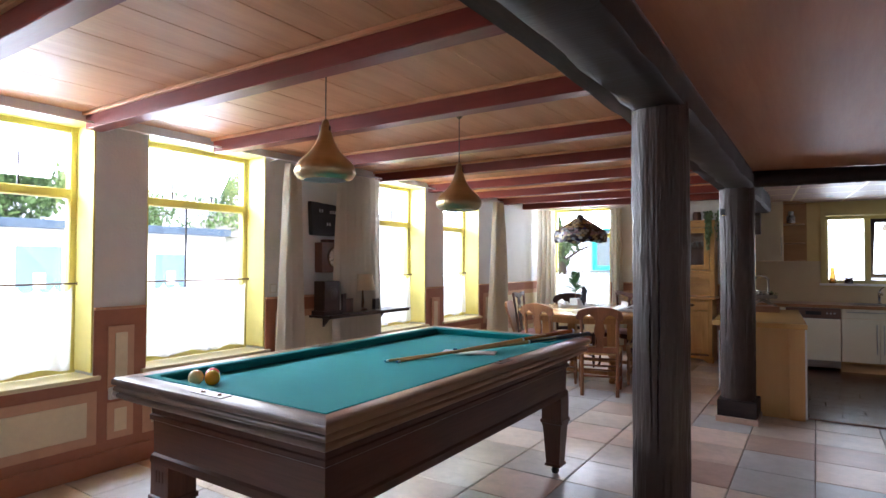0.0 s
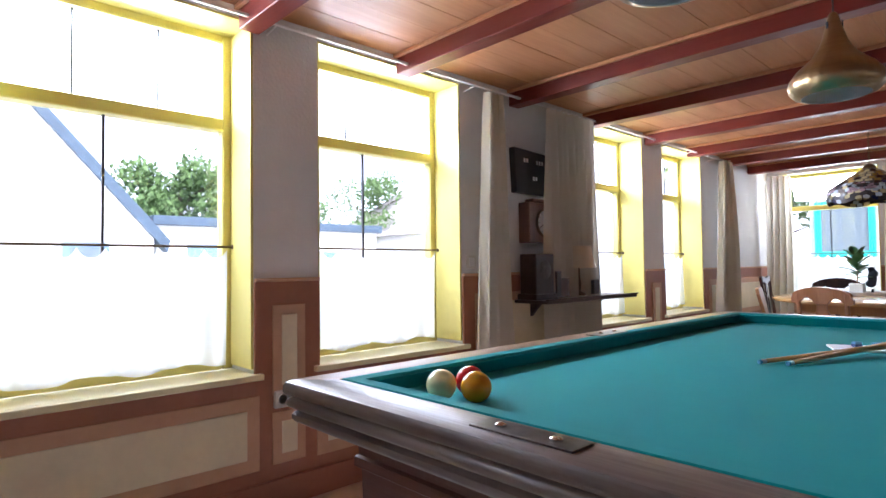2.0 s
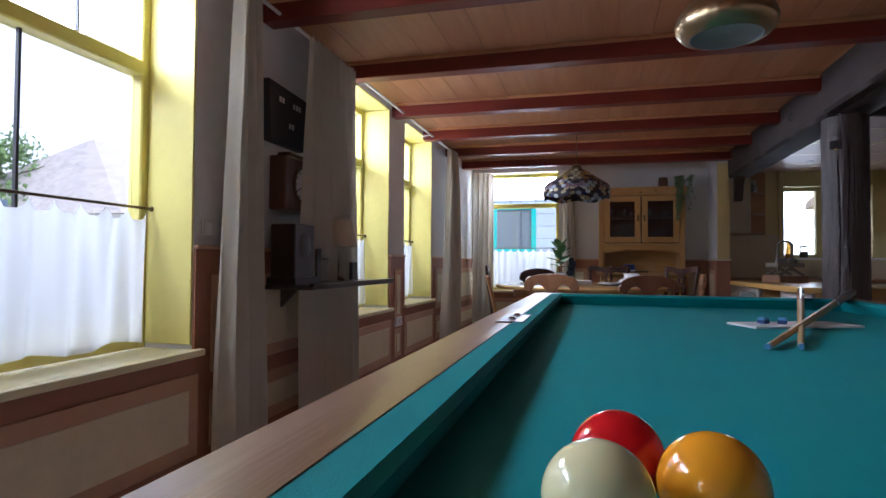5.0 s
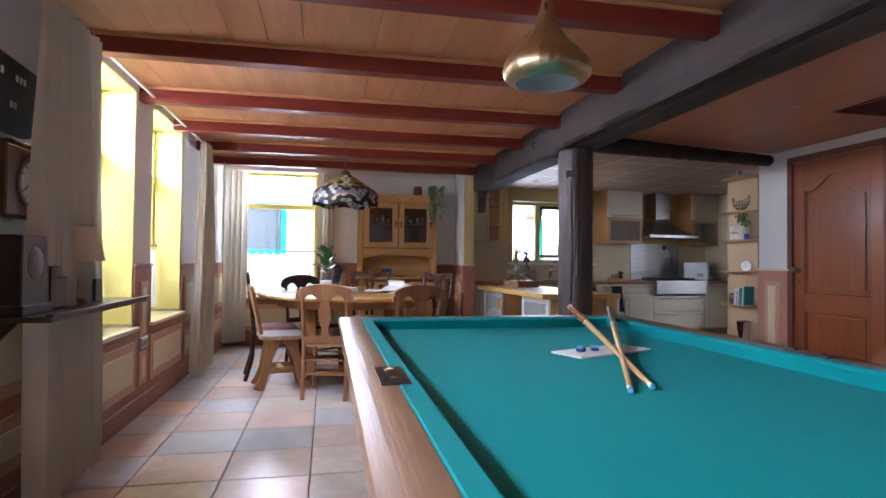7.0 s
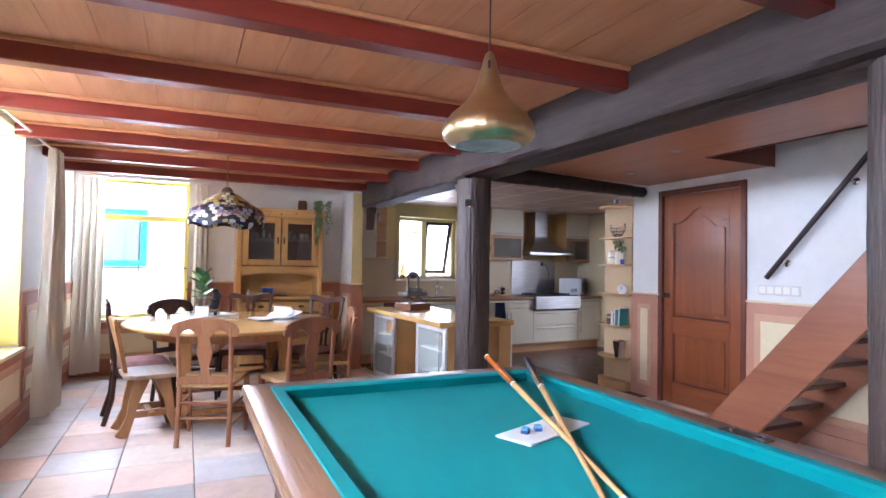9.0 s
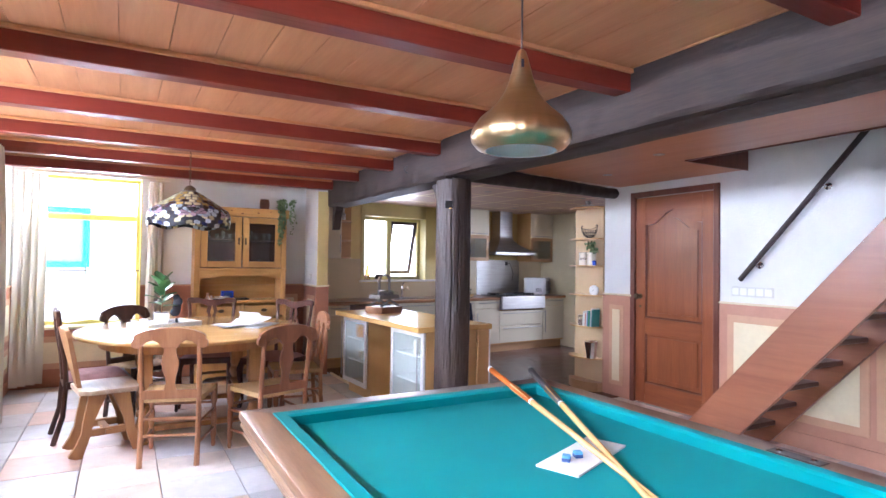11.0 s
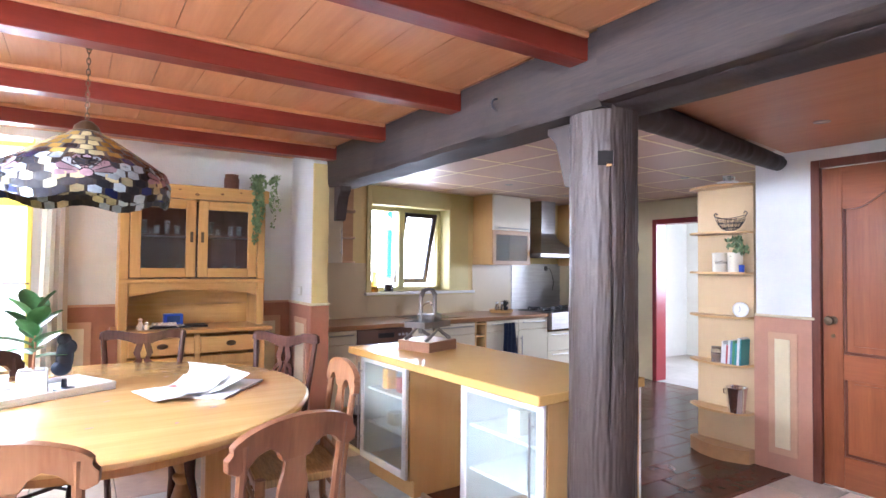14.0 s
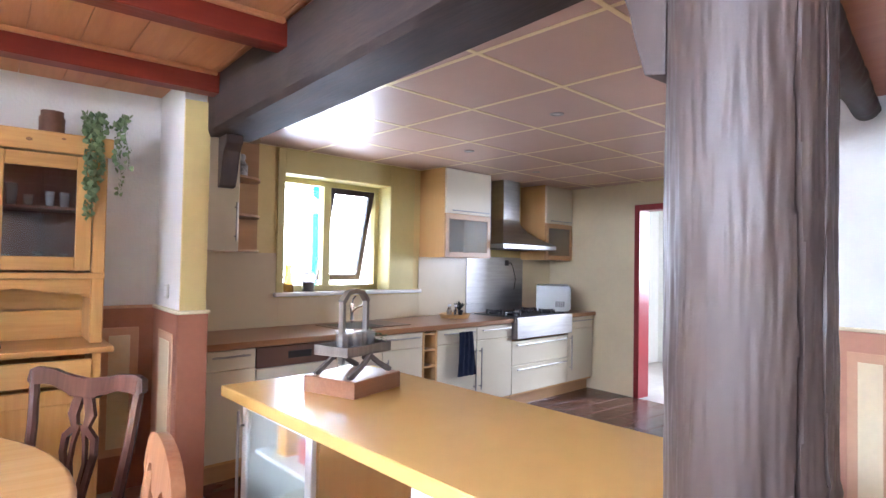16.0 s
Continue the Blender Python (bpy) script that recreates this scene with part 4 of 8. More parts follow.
        for k in (-1, 1):
            bm = bmesh.new()
            o = (cx, cy + k * 0.045) if dims[3] - dims[2] > 0.1 else (cx + k * 0.05, cy)
            lathe(bm, [(0.009, T + 0.003), (0.009, T + 0.006), (0.004, T + 0.009), (0.0, T + 0.009)], 12, Matrix.Translation((o[0], o[1], 0)), cap=False)
            part("button", bm, M_CHROME, p, smooth=True)
    return ob


billiard_table()
BED = 0.87 - 0.041
for name, label, x, y, col in (("billiard_ball", "glossy ivory-white billiard ball on the green cloth", -1.880, 1.950, M_BALLW), ("billiard_ball", "glossy red billiard ball on the green cloth", -1.866, 2.023, M_BALLR),
                               ("billiard_ball", "glossy orange-yellow billiard ball on the green cloth", -1.812, 1.985, M_BALLY)):
    ball = Vector((x, y))
    bm = bmesh.new()
    bmesh.ops.create_uvsphere(bm, u_segments=40, v_segments=24, radius=0.0325)
    ob = part(name, bm, col, smooth=True)
    ob.location = (x, y, BED + 0.0325)
    tagged(ob, label, "billiard ball", "balls on the billiard table")


def cue(label, butt, tip, dark):
    ob = thing("billiard_cue", pose(0, 0, 0), label, "billiard cue", "cues crossed on the billiard table")
    b, t = Vector(butt), Vector(tip)
    at = lambda u: b + (t - b) * u
    rr = lambda u: 0.0145 - 0.0085 * u
    for n, u0, u1, mat, lab in (("bumper", 0.0, 0.012, M_WHITE if not dark else M_BLACK, ""), ("butt", 0.012, 0.34, M_CUEB if not dark else M_BLACK, ""), ("joint", 0.34, 0.35, M_WHITE, ""),
                                ("shaft", 0.35, 0.985, M_CUES, "pale ash shaft"), ("ferrule", 0.985, 0.995, M_WHITE, ""), ("tip", 0.995, 1.0, M_BLUECHALK, "blue chalked tip")):
        bm = bmesh.new()
        tube(bm, [at(u0), at((u0 + u1) / 2), at(u1)], rr(u0), 12, rr(u1))
        part(n, bm, mat, ob, lab, smooth=True)
    for k in range(4):
        a = k * math.pi / 2
        d = (t - b).normalized()
        s = d.orthogonal().normalized()
        u = d.cross(s)
        o = (s * math.cos(a) + u * math.sin(a)) * 0.0112
        bm = bmesh.new()
        tube(bm, [at(0.2) + o * 0.99, at(0.33) + o * 1.02], 0.0035, 6, 0.001)
        part("splice", bm, M_CUES, ob)
    return ob


cue("orange-brown billiard cue with a white end, resting on the far rail", (-1.035, 4.30, 0.892), (-1.485, 2.87, BED + 0.007), False)
cue("black-butted billiard cue with a pale shaft, crossed under another", (-0.885, 4.20, 0.892), (-1.55, 2.85, BED + 0.007), True)

pad = thing("score_card", pose(-1.34, 3.385, BED, 0, 0, 22), "white card lying on the green cloth under two cues", "card")
block("card", (-0.16, 0.16, -0.062, 0.062, 0, 0.006), M_PAPER, pad, bevel=0.001)
for k, (x, y) in enumerate(((-0.085, 0.01), (-0.035, 0.0))):
    c = thing("chalk_cube", pose(-1.34, 3.385, BED + 0.006) @ pose(0, 0, 0, 0, 0, 22) @ pose(x, y, 0, 0, 0, 20 + 30 * k), "small blue billiard chalk cube on a white card", "chalk", "chalk cubes on the card")
    block("chalk", (-0.011, 0.011, -0.011, 0.011, 0, 0.018), M_BLUECHALK, c, bevel=0.002)
    block("paper_sleeve", (-0.0115, 0.0115, -0.0115, 0.0115, 0.001, 0.011), M_NAVY, c, bevel=0.001)


def pendant(x, y, rim):
    ob = thing("pendant_lamp", pose(x, y, rim), "brushed brass onion-shaped pendant lamp over the billiard table", "pendant lamp", "pendant lamps over the billiard table")
    outer = [(0.112, 0.0), (0.135, 0.008), (0.152, 0.028), (0.155, 0.048), (0.148, 0.072), (0.128, 0.10), (0.10, 0.125), (0.075, 0.15), (0.055, 0.18), (0.042, 0.21), (0.032, 0.245), (0.022, 0.285), (0.014, 0.31), (0.006, 0.318)]
    outer = [(r * 0.94, h * 0.94) for r, h in outer]
    inner = [(r - 0.005, z + 0.002) for r, z in outer[:9]]
    bm = bmesh.new()
    lathe(bm, outer, 112, cap=False)
    for v in bm.verts:   # the shade is gently fluted below its neck
        turn, lobe = math.atan2(v.co.y, v.co.x), math.exp(-((v.co.z - 0.055) / 0.05) ** 2)
        grow = 1 + 0.016 * lobe * (abs(math.sin(turn * 14)) - 0.6)
        v.co.x, v.co.y = v.co.x * grow, v.co.y * grow
    part("shade", bm, M_BRASS, ob, "brushed brass shade", smooth=True)
    bm = bmesh.new()
    lathe(bm, [(0.102, 0.0)] + inner, 48, cap=False)
    part("shade_lining", bm, M_ENAMEL, ob, "pale enamelled lining", smooth=True)
    bm = bmesh.new()
    bmesh.ops.create_uvsphere(bm, u_segments=20, v_segments=12, radius=0.035, matrix=Matrix.Translation((0, 0, 0.075)))
    bulb = part("bulb", bm, M_OPAL, ob, "opal bulb", smooth=True)
    bm = bmesh.new()
    lathe(bm, [(0.018, 0.10), (0.02, 0.16), (0.012, 0.2)], 16)
    part("lamp_holder", bm, M_BLACK, ob, smooth=True)
    bm = bmesh.new()
    tube(bm, [(0, 0, 0.295), (0, 0, TOP - rim - 0.03)], 0.003, 8)
    part("cord", bm, M_DARKWOOD, ob)
    bm = bmesh.new()
    lathe(bm, [(0.002, TOP - rim - 0.045), (0.018, TOP - rim - 0.03), (0.03, TOP - rim - 0.01), (0.03, TOP - rim + 0.001)], 18)
    part("ceiling_hook", bm, M_DULLMETAL, ob, smooth=True)
    for k in range(3):
        a = k * 2.094
        block("vent", (-0.0015, 0.0015, -0.004, 0.004, 0.238, 0.262), M_BLACK, ob, m=pose(0, 0, 0, 0, 0, math.degrees(a)) @ Matrix.Translation((0.0275, 0, 0)), bevel=0)


pendant(-1.485, 3.50, 1.698)
pendant(-1.575, 2.42, 1.762)


# ---- dining corner ----
def rush_chair(name, m, label, wood_m, group, top=0.92, seat_mat=None):
    """Faces local +y; the origin is under the middle of the seat."""
    ob = thing(name, m, label, "chair", group)
    sm = seat_mat or M_RUSH
    sh = 0.44
    for s in (-1, 1):
        bm = bmesh.new()
        pts = [(s * 0.175, -0.215, 0.0), (s * 0.175, -0.185, 0.22), (s * 0.175, -0.18, 0.42), (s * 0.178, -0.20, 0.6), (s * 0.182, -0.235, top - 0.06)]
        tube(bm, pts, 0.019, 8, 0.016)
        part("back_leg", bm, wood_m, ob, smooth=True)
        bm = bmesh.new()
        prof = [(0.011, 0.0), (0.016, 0.02), (0.014, 0.05), (0.021, 0.08), (0.021, 0.14), (0.015, 0.16), (0.022, 0.19), (0.02, 0.27), (0.013, 0.30), (0.023, 0.33), (0.023, 0.46)]
        lathe(bm, prof, 14, Matrix.Translation((s * 0.21, 0.19, 0)))
        part("front_leg", bm, wood_m, ob, smooth=True)
        for z in (0.14, 0.28):
            bm = bmesh.new()
            tube(bm, [(s * 0.176, -0.19, z), (s * 0.195, 0, z), (s * 0.21, 0.19, z)], 0.010, 8)
            part("stretcher", bm, wood_m, ob, smooth=True)
    for y, z, w in ((0.19, 0.20, 0.21), (0.19, 0.32, 0.21), (-0.19, 0.20, 0.176), (-0.187, 0.31, 0.176)):
        bm = bmesh.new()
        tube(bm, [(-w, y, z), (0, y, z), (w, y, z)], 0.010, 8)
        part("stretcher", bm, wood_m, ob, smooth=True)
    # seat: four woven fields that dip to the middle
    bm = bmesh.new()
    c = [Vector((-0.19, -0.19, sh)), Vector((0.19, -0.19, sh)), Vector((0.225, 0.205, sh + 0.005)), Vector((-0.225, 0.205, sh + 0.005))]
    mid = Vector((0, 0.0, sh - 0.005))
    for k in range(4):
        a, b = c[k], c[(k + 1) % 4]
        n = 9
        prev = None
        for i in range(n + 1):
            f = i / n
            p, q = a.lerp(mid, f), b.lerp(mid, f)
            lift = 0.010 + 0.004 * (i % 2)
            row = [bm.verts.new(p + Vector((0, 0, lift))), bm.verts.new(q + Vector((0, 0, lift)))]
            if prev and (row[0].co - row[1].co).length > 1e-5:
                bm.faces.new((prev[0], prev[1], row[1], row[0]))
            prev = row
    lo = [bm.verts.new(v - Vector((0, 0, 0.022))) for v in c]
    hi = [bm.verts.new(v + Vector((0, 0, 0.010))) for v in c]
    for i in range(4):
        bm.faces.new((lo[i], lo[(i + 1) % 4], hi[(i + 1) % 4], hi[i]))
    bm.faces.new(lo[::-1])
    part("seat", bm, sm, ob, "woven rush seat", smooth=False)
    for dims in ((-0.225, 0.225, 0.196, 0.212, sh - 0.03, sh + 0.006), (-0.175, 0.175, -0.2, -0.182, sh + 0.0, sh + 0.06)):
        block("seat_rail", dims, wood_m, ob, bevel=0.005)
    rake = pose(0, -0.195, 0.5, 6, 0, 0)
    h = top - 0.5
    # crest with rolled ears
    crest = arc(0, h - 0.085, 0.235, 20, 160, 16, rz=0.085)
    under = [(-0.215, h - 0.075), (-0.235, h - 0.09), (-0.232, h - 0.125), (-0.20, h - 0.14), (-0.165, h - 0.122), (-0.14, h - 0.09), (-0.10, h - 0.078), (-0.065, h - 0.10), (-0.05, h - 0.135),
             (0.05, h - 0.135), (0.065, h - 0.10), (0.10, h - 0.078), (0.14, h - 0.09), (0.165, h - 0.122), (0.20, h - 0.14), (0.232, h - 0.125), (0.235, h - 0.09), (0.215, h - 0.075)]
    bm = bmesh.new()
    slab(bm, crest + under, -0.014, 0.014, m=rake)
    part("crest_rail", bm, wood_m, ob, "broad shaped crest rail", bevel=0.004)
    zs = [(-0.03, 0.040), (0.01, 0.038), (0.04, 0.026), (0.07, 0.026), (0.10, 0.036), (0.14, 0.050), (0.18, 0.056), (0.215, 0.050), (0.24, 0.038), (0.27, 0.034), (h - 0.12, 0.042), (h - 0.09, 0.055)]
    bm = bmesh.new()
    slab(bm, [(-w, z) for z, w in zs] + [(w, z) for z, w in zs[::-1]], -0.007, 0.007, m=rake)
    part("splat", bm, wood_m, ob, "vase-shaped splat", bevel=0.003)
    return ob


def cabriole_chair(name, m, label, wood_m, group, top=0.985):
    ob = thing(name, m, label, "chair", group)
    for s in (-1, 1):
        bm = bmesh.new()
        tube(bm, [(s * 0.17, -0.27, 0.0), (s * 0.17, -0.215, 0.2), (s * 0.17, -0.2, 0.44), (s * 0.185, -0.215, 0.62), (s * 0.20, -0.245, 0.8), (s * 0.215, -0.262, top - 0.02)], 0.019, 8, 0.015)
        part("back_leg", bm, wood_m, ob, smooth=True)
        bm = bmesh.new()
        pts = [(s * 0.205, 0.20, 0.43), (s * 0.225, 0.22, 0.36), (s * 0.222, 0.218, 0.27), (s * 0.205, 0.20, 0.15), (s * 0.205, 0.20, 0.06), (s * 0.22, 0.215, 0.02), (s * 0.222, 0.218, 0.0)]
        rad = [0.03, 0.031, 0.024, 0.015, 0.012, 0.02, 0.02]
        rings = []
        for p, r in zip(pts, rad):
            rings.append([bm.verts.new((p[0] + r * math.cos(k * math.pi / 5), p[1] + r * math.sin(k * math.pi / 5), p[2])) for k in range(10)])
        for a, b in zip(rings, rings[1:]):
            for k in range(10):
                bm.faces.new((a[k], a[(k + 1) % 10], b[(k + 1) % 10], b[k]))
        bm.faces.new(rings[-1])
        bm.faces.new(rings[0][::-1])
        part("front_leg", bm, wood_m, ob, "curved front leg", smooth=True)
    for dims in ((-0.22, 0.22, 0.195, 0.225, 0.40, 0.455), (-0.185, 0.185, -0.215, -0.19, 0.40, 0.455)):
        block("seat_rail", dims, wood_m, ob, bevel=0.005)
    for s in (-1, 1):
        bm = bmesh.new()
        slab(bm, [(s * 0.178, -0.2), (s * 0.2, -0.2), (s * 0.232, 0.21), (s * 0.208, 0.21)], 0.40, 0.455, plane="xy")
        part("seat_rail", bm, wood_m, ob, bevel=0.003)
    bm = bmesh.new()
    nx = 12
    grid = []
    for j in range(nx + 1):
        v = j / nx * 2 - 1
        row = []
        for i in range(nx + 1):
            u = i / nx * 2 - 1
            w = 0.19 + 0.03 * (v + 1) / 2
            edge = (1 - u ** 6) * (1 - v ** 6)
            row.append(bm.verts.new((u * w, 0.005 + v * 0.20, 0.455 + 0.035 * edge ** 0.5 + 0.008 * (1 - u * u) * (1 - v * v))))
        grid.append(row)
    for a, b in zip(grid, grid[1:]):
        for i in range(nx):
            bm.faces.new((a[i], a[i + 1], b[i + 1], b[i]))
    part("cushion", bm, M_CUSHION, ob, "faded rose striped seat cushion", smooth=True)
    rake = pose(0, -0.215, 0.47, 5.5, 0, 0)
    h = top - 0.47
    up = [(-0.235, h - 0.05), (-0.228, h - 0.012), (-0.20, h), (-0.13, h - 0.004), (-0.07, h - 0.022), (0, h - 0.03), (0.07, h - 0.022), (0.13, h - 0.004), (0.20, h), (0.228, h - 0.012), (0.235, h - 0.05),
          (0.21, h - 0.065), (0.185, h - 0.052), (0.13, h - 0.05), (0.06, h - 0.072), (0.05, h - 0.085), (-0.05, h - 0.085), (-0.06, h - 0.072), (-0.13, h - 0.05), (-0.185, h - 0.052), (-0.21, h - 0.065)]
    bm = bmesh.new()
    slab(bm, up, -0.013, 0.013, m=rake)
    part("crest_rail", bm, wood_m, ob, "curved yoke crest rail", bevel=0.004)
    for s in (-1, 1):
        path = [(s * 0.018, h - 0.08), (s * 0.035, h - 0.14), (s * 0.022, h - 0.18), (s * 0.058, h - 0.21), (s * 0.062, h - 0.26), (s * 0.045, h - 0.33), (s * 0.028, h - 0.40), (s * 0.03, 0.0)]
        bm = bmesh.new()
        strip(bm, path, [0.034, 0.036, 0.026, 0.022, 0.02, 0.018, 0.022, 0.03], (-0.007, 0.007), m=rake)
        part("splat", bm, wood_m, ob, "pierced splat strand", bevel=0.0)
        path = [(s * 0.01, h - 0.17), (s * 0.025, h - 0.23), (s * 0.03, h - 0.29), (s * 0.014, h - 0.38)]
        bm = bmesh.new()
        strip(bm, path, [0.018, 0.013, 0.012, 0.018], (-0.006, 0.006), m=rake)
        part("splat", bm, wood_m, ob, "pierced splat strand", bevel=0.0)
    block("splat_shoe", (-0.06, 0.06, -0.012, 0.012, -0.015, 0.012), wood_m, ob, m=rake, bevel=0.003)
    return ob


def board_chair(m):
    ob = thing("board_chair", m, "light oak chair with flat board seat and splayed legs", "chair", "chairs round the dining table")
    bm = bmesh.new()
    out = [(-0.17, -0.19), (0.17, -0.19), (0.215, -0.12), (0.225, 0.15), (0.19, 0.2), (-0.19, 0.2), (-0.225, 0.15), (-0.215, -0.12)]
    slab(bm, out, 0.43, 0.462, plane="xy")
    part("seat", bm, M_BOARDSEAT, ob, "worn pale board seat", bevel=0.006)
    for x in (-0.13, 0.13):
        for side in (-1, 1):
            path = [(side * 0.07, 0.43), (side * 0.095, 0.34), (side * 0.125, 0.24), (side * 0.135, 0.15), (side * 0.165, 0.07), (side * 0.20, 0.0)]
            bm = bmesh.new()
            strip(bm, path, [0.115, 0.085, 0.060, 0.056, 0.062, 0.085], (-0.019, 0.019), m=pose(x, 0, 0, 0, 0, 90))
            part("leg", bm, M_CHAIRL, ob, "splayed shaped plank leg", bevel=0.003, segments=1)
        block("stretcher", (x - 0.014, x + 0.014, -0.13, 0.13, 0.135, 0.185), M_CHAIRL, ob, bevel=0.004)
    block("stretcher", (-0.17, 0.17, -0.022, 0.022, 0.145, 0.175), M_CHAIRL, ob, bevel=0.004)
    rake = pose(0, -0.165, 0.455, 13, 0, 0)
    pts = [(-0.05, 0), (0.05, 0), (0.075, 0.1), (0.12, 0.2), (0.15, 0.3), (0.17, 0.38), (0.15, 0.43), (0.08, 0.445), (0, 0.43), (-0.08, 0.445), (-0.15, 0.43), (-0.17, 0.38), (-0.15, 0.3), (-0.12, 0.2), (-0.075, 0.1)]
    bm = bmesh.new()
    slab(bm, pts, -0.014, 0.014, m=rake)
    part("back_board", bm, M_CHAIRL, ob, "shaped solid back board", bevel=0.004)


G = "chairs round the dining table"
rush_chair("rush_chair", pose(-2.14, 6.53, 0, 0, 0, -17), "brown wooden chair with a vase splat and woven rush seat", M_CHAIR, G)
rush_chair("rush_chair", pose(-1.53, 6.42, 0, 0, 0, 17), "dark brown wooden chair with vase splat, turned from the table", M_CHAIR2, G)
rush_chair("rush_chair", pose(-1.16, 7.12, 0, 0, 0, 84), "reddish wooden chair with a shaped crest rail, beside the kitchen opening", M_CHAIR, G)
rush_chair("rush_chair", pose(-2.33, 7.80, 0, 0, 0, 215), "dark wooden chair with round crest rail beside the window", M_CHAIRD, G, 0.95)
cabriole_chair("cabriole_chair", pose(-1.76, 8.04, 0, 0, 0, 167), "dark mahogany chair with pierced splat before the pine cupboard", M_CHAIRD2, G)
cabriole_chair("cabriole_chair", pose(-1.22, 7.63, 0, 0, 0, 125), "dark mahogany chair with a pierced splat, beside the stub wall", M_CHAIRD2, G)
cabriole_chair("cabriole_chair", pose(-2.66, 7.36, 0, 0, 0, -82), "black mahogany chair with a rose cushion, by the window wall", M_CHAIRD, G)
board_chair(pose(-2.58, 6.93, 0, 0, 0, -78))

TZ = 0.80
TC = Vector((-1.95, 7.33))
dt = thing("dining_table", pose(TC.x, TC.y, 0), "oval honey oak dining table on turned pedestal legs", "dining table")
N = 72
bm = bmesh.new()
rings = []
for r, z in ((0.80, TZ - 0.036), (0.985, TZ - 0.034), (0.998, TZ - 0.022), (1.0, TZ - 0.012), (0.992, TZ - 0.003), (0.98, TZ)):
    rings.append([bm.verts.new((0.87 * r * math.cos(2 * math.pi * i / N), 0.93 * r * math.sin(2 * math.pi * i / N), z)) for i in range(N)])
for a, b in zip(rings, rings[1:]):
    for i in range(N):
        bm.faces.new((a[i], a[(i + 1) % N], b[(i + 1) % N], b[i]))
bm.faces.new(rings[-1])
bm.faces.new(rings[0][::-1])
part("tabletop", bm, M_TABLE, dt, "glossy knotted honey oak top", smooth=True)
bm = bmesh.new()
for r0, r1 in ((0.80, 0.765),):
    a0 = [[bm.verts.new((0.87 * r * math.cos(2 * math.pi * i / N), 0.93 * r * math.sin(2 * math.pi * i / N), z)) for i in range(N)] for r, z in ((r0, TZ - 0.037), (r0, TZ - 0.115), (r1, TZ - 0.115), (r1, TZ - 0.037))]
    for k in range(4):
        a, b = a0[k], a0[(k + 1) % 4]
        for i in range(N):
            bm.faces.new((a[i], a[(i + 1) % N], b[(i + 1) % N], b[i]))
part("apron", bm, M_TABLEB, dt, smooth=True)
legp = [(0.035, 0.0), (0.045, 0.03), (0.03, 0.05), (0.05, 0.09), (0.06, 0.14), (0.045, 0.19), (0.035, 0.22), (0.052, 0.25), (0.052, 0.265), (0.036, 0.28), (0.058, 0.33), (0.058, 0.36), (0.042, 0.38), (0.05, 0.40)]
for x, y in ((-0.38, -0.42), (0.40, -0.40), (-0.38, 0.42), (0.40, 0.42)):
    bm = bmesh.new()
    lathe(bm, legp, 20, Matrix.Translation((x, y, 0)))
    leg = part("leg", bm, M_TABLEB, dt, "turned leg", smooth=True)
    block("leg_block", (x - 0.05, x + 0.05, y - 0.05, y + 0.05, 0.40, TZ - 0.037), M_TABLEB, leg, bevel=0.006)
for y in (-0.42, 0.42):
    block("stretcher", (-0.34, 0.36, y - 0.03, y + 0.03, 0.09, 0.13), M_TABLEB, dt, bevel=0.006)

# knots in the oak top
for kx, ky, ka in ((-0.05, -0.52, 20), (0.22, -0.60, 70), (0.48, -0.22, 10), (0.60, 0.05, 40), (0.30, 0.35, 5), (-0.25, 0.62, 30), (-0.48, -0.35, 60), (0.02, -0.10, 25), (0.38, -0.42, 15)):
    bm = bmesh.new()
    lathe(bm, [(0.0, 0.0004), (0.010, 0.0004), (0.013, -0.001)], 14, pose(kx, ky, TZ, 0, 0, ka) @ Matrix.Diagonal((1.5, 0.7, 1, 1)), cap=False)
    part("knot", bm, M_KNOT, dt, "dark knot")

# things on the table
tray = thing("serving_tray", pose(-2.17, 7.52, TZ, 0, 0, 28), "white wooden serving tray on the dining table", "tray")
block("tray_base", (-0.24, 0.24, -0.16, 0.16, 0, 0.012), M_WHITE, tray, bevel=0.003)
for dims in ((-0.24, 0.24, -0.16, -0.148, 0.012, 0.035), (-0.24, 0.24, 0.148, 0.16, 0.012, 0.035), (-0.24, -0.228, -0.148, 0.148, 0.012, 0.035), (0.228, 0.24, -0.148, 0.148, 0.012, 0.035)):
    block("tray_rim", dims, M_WHITE, tray, bevel=0.003)


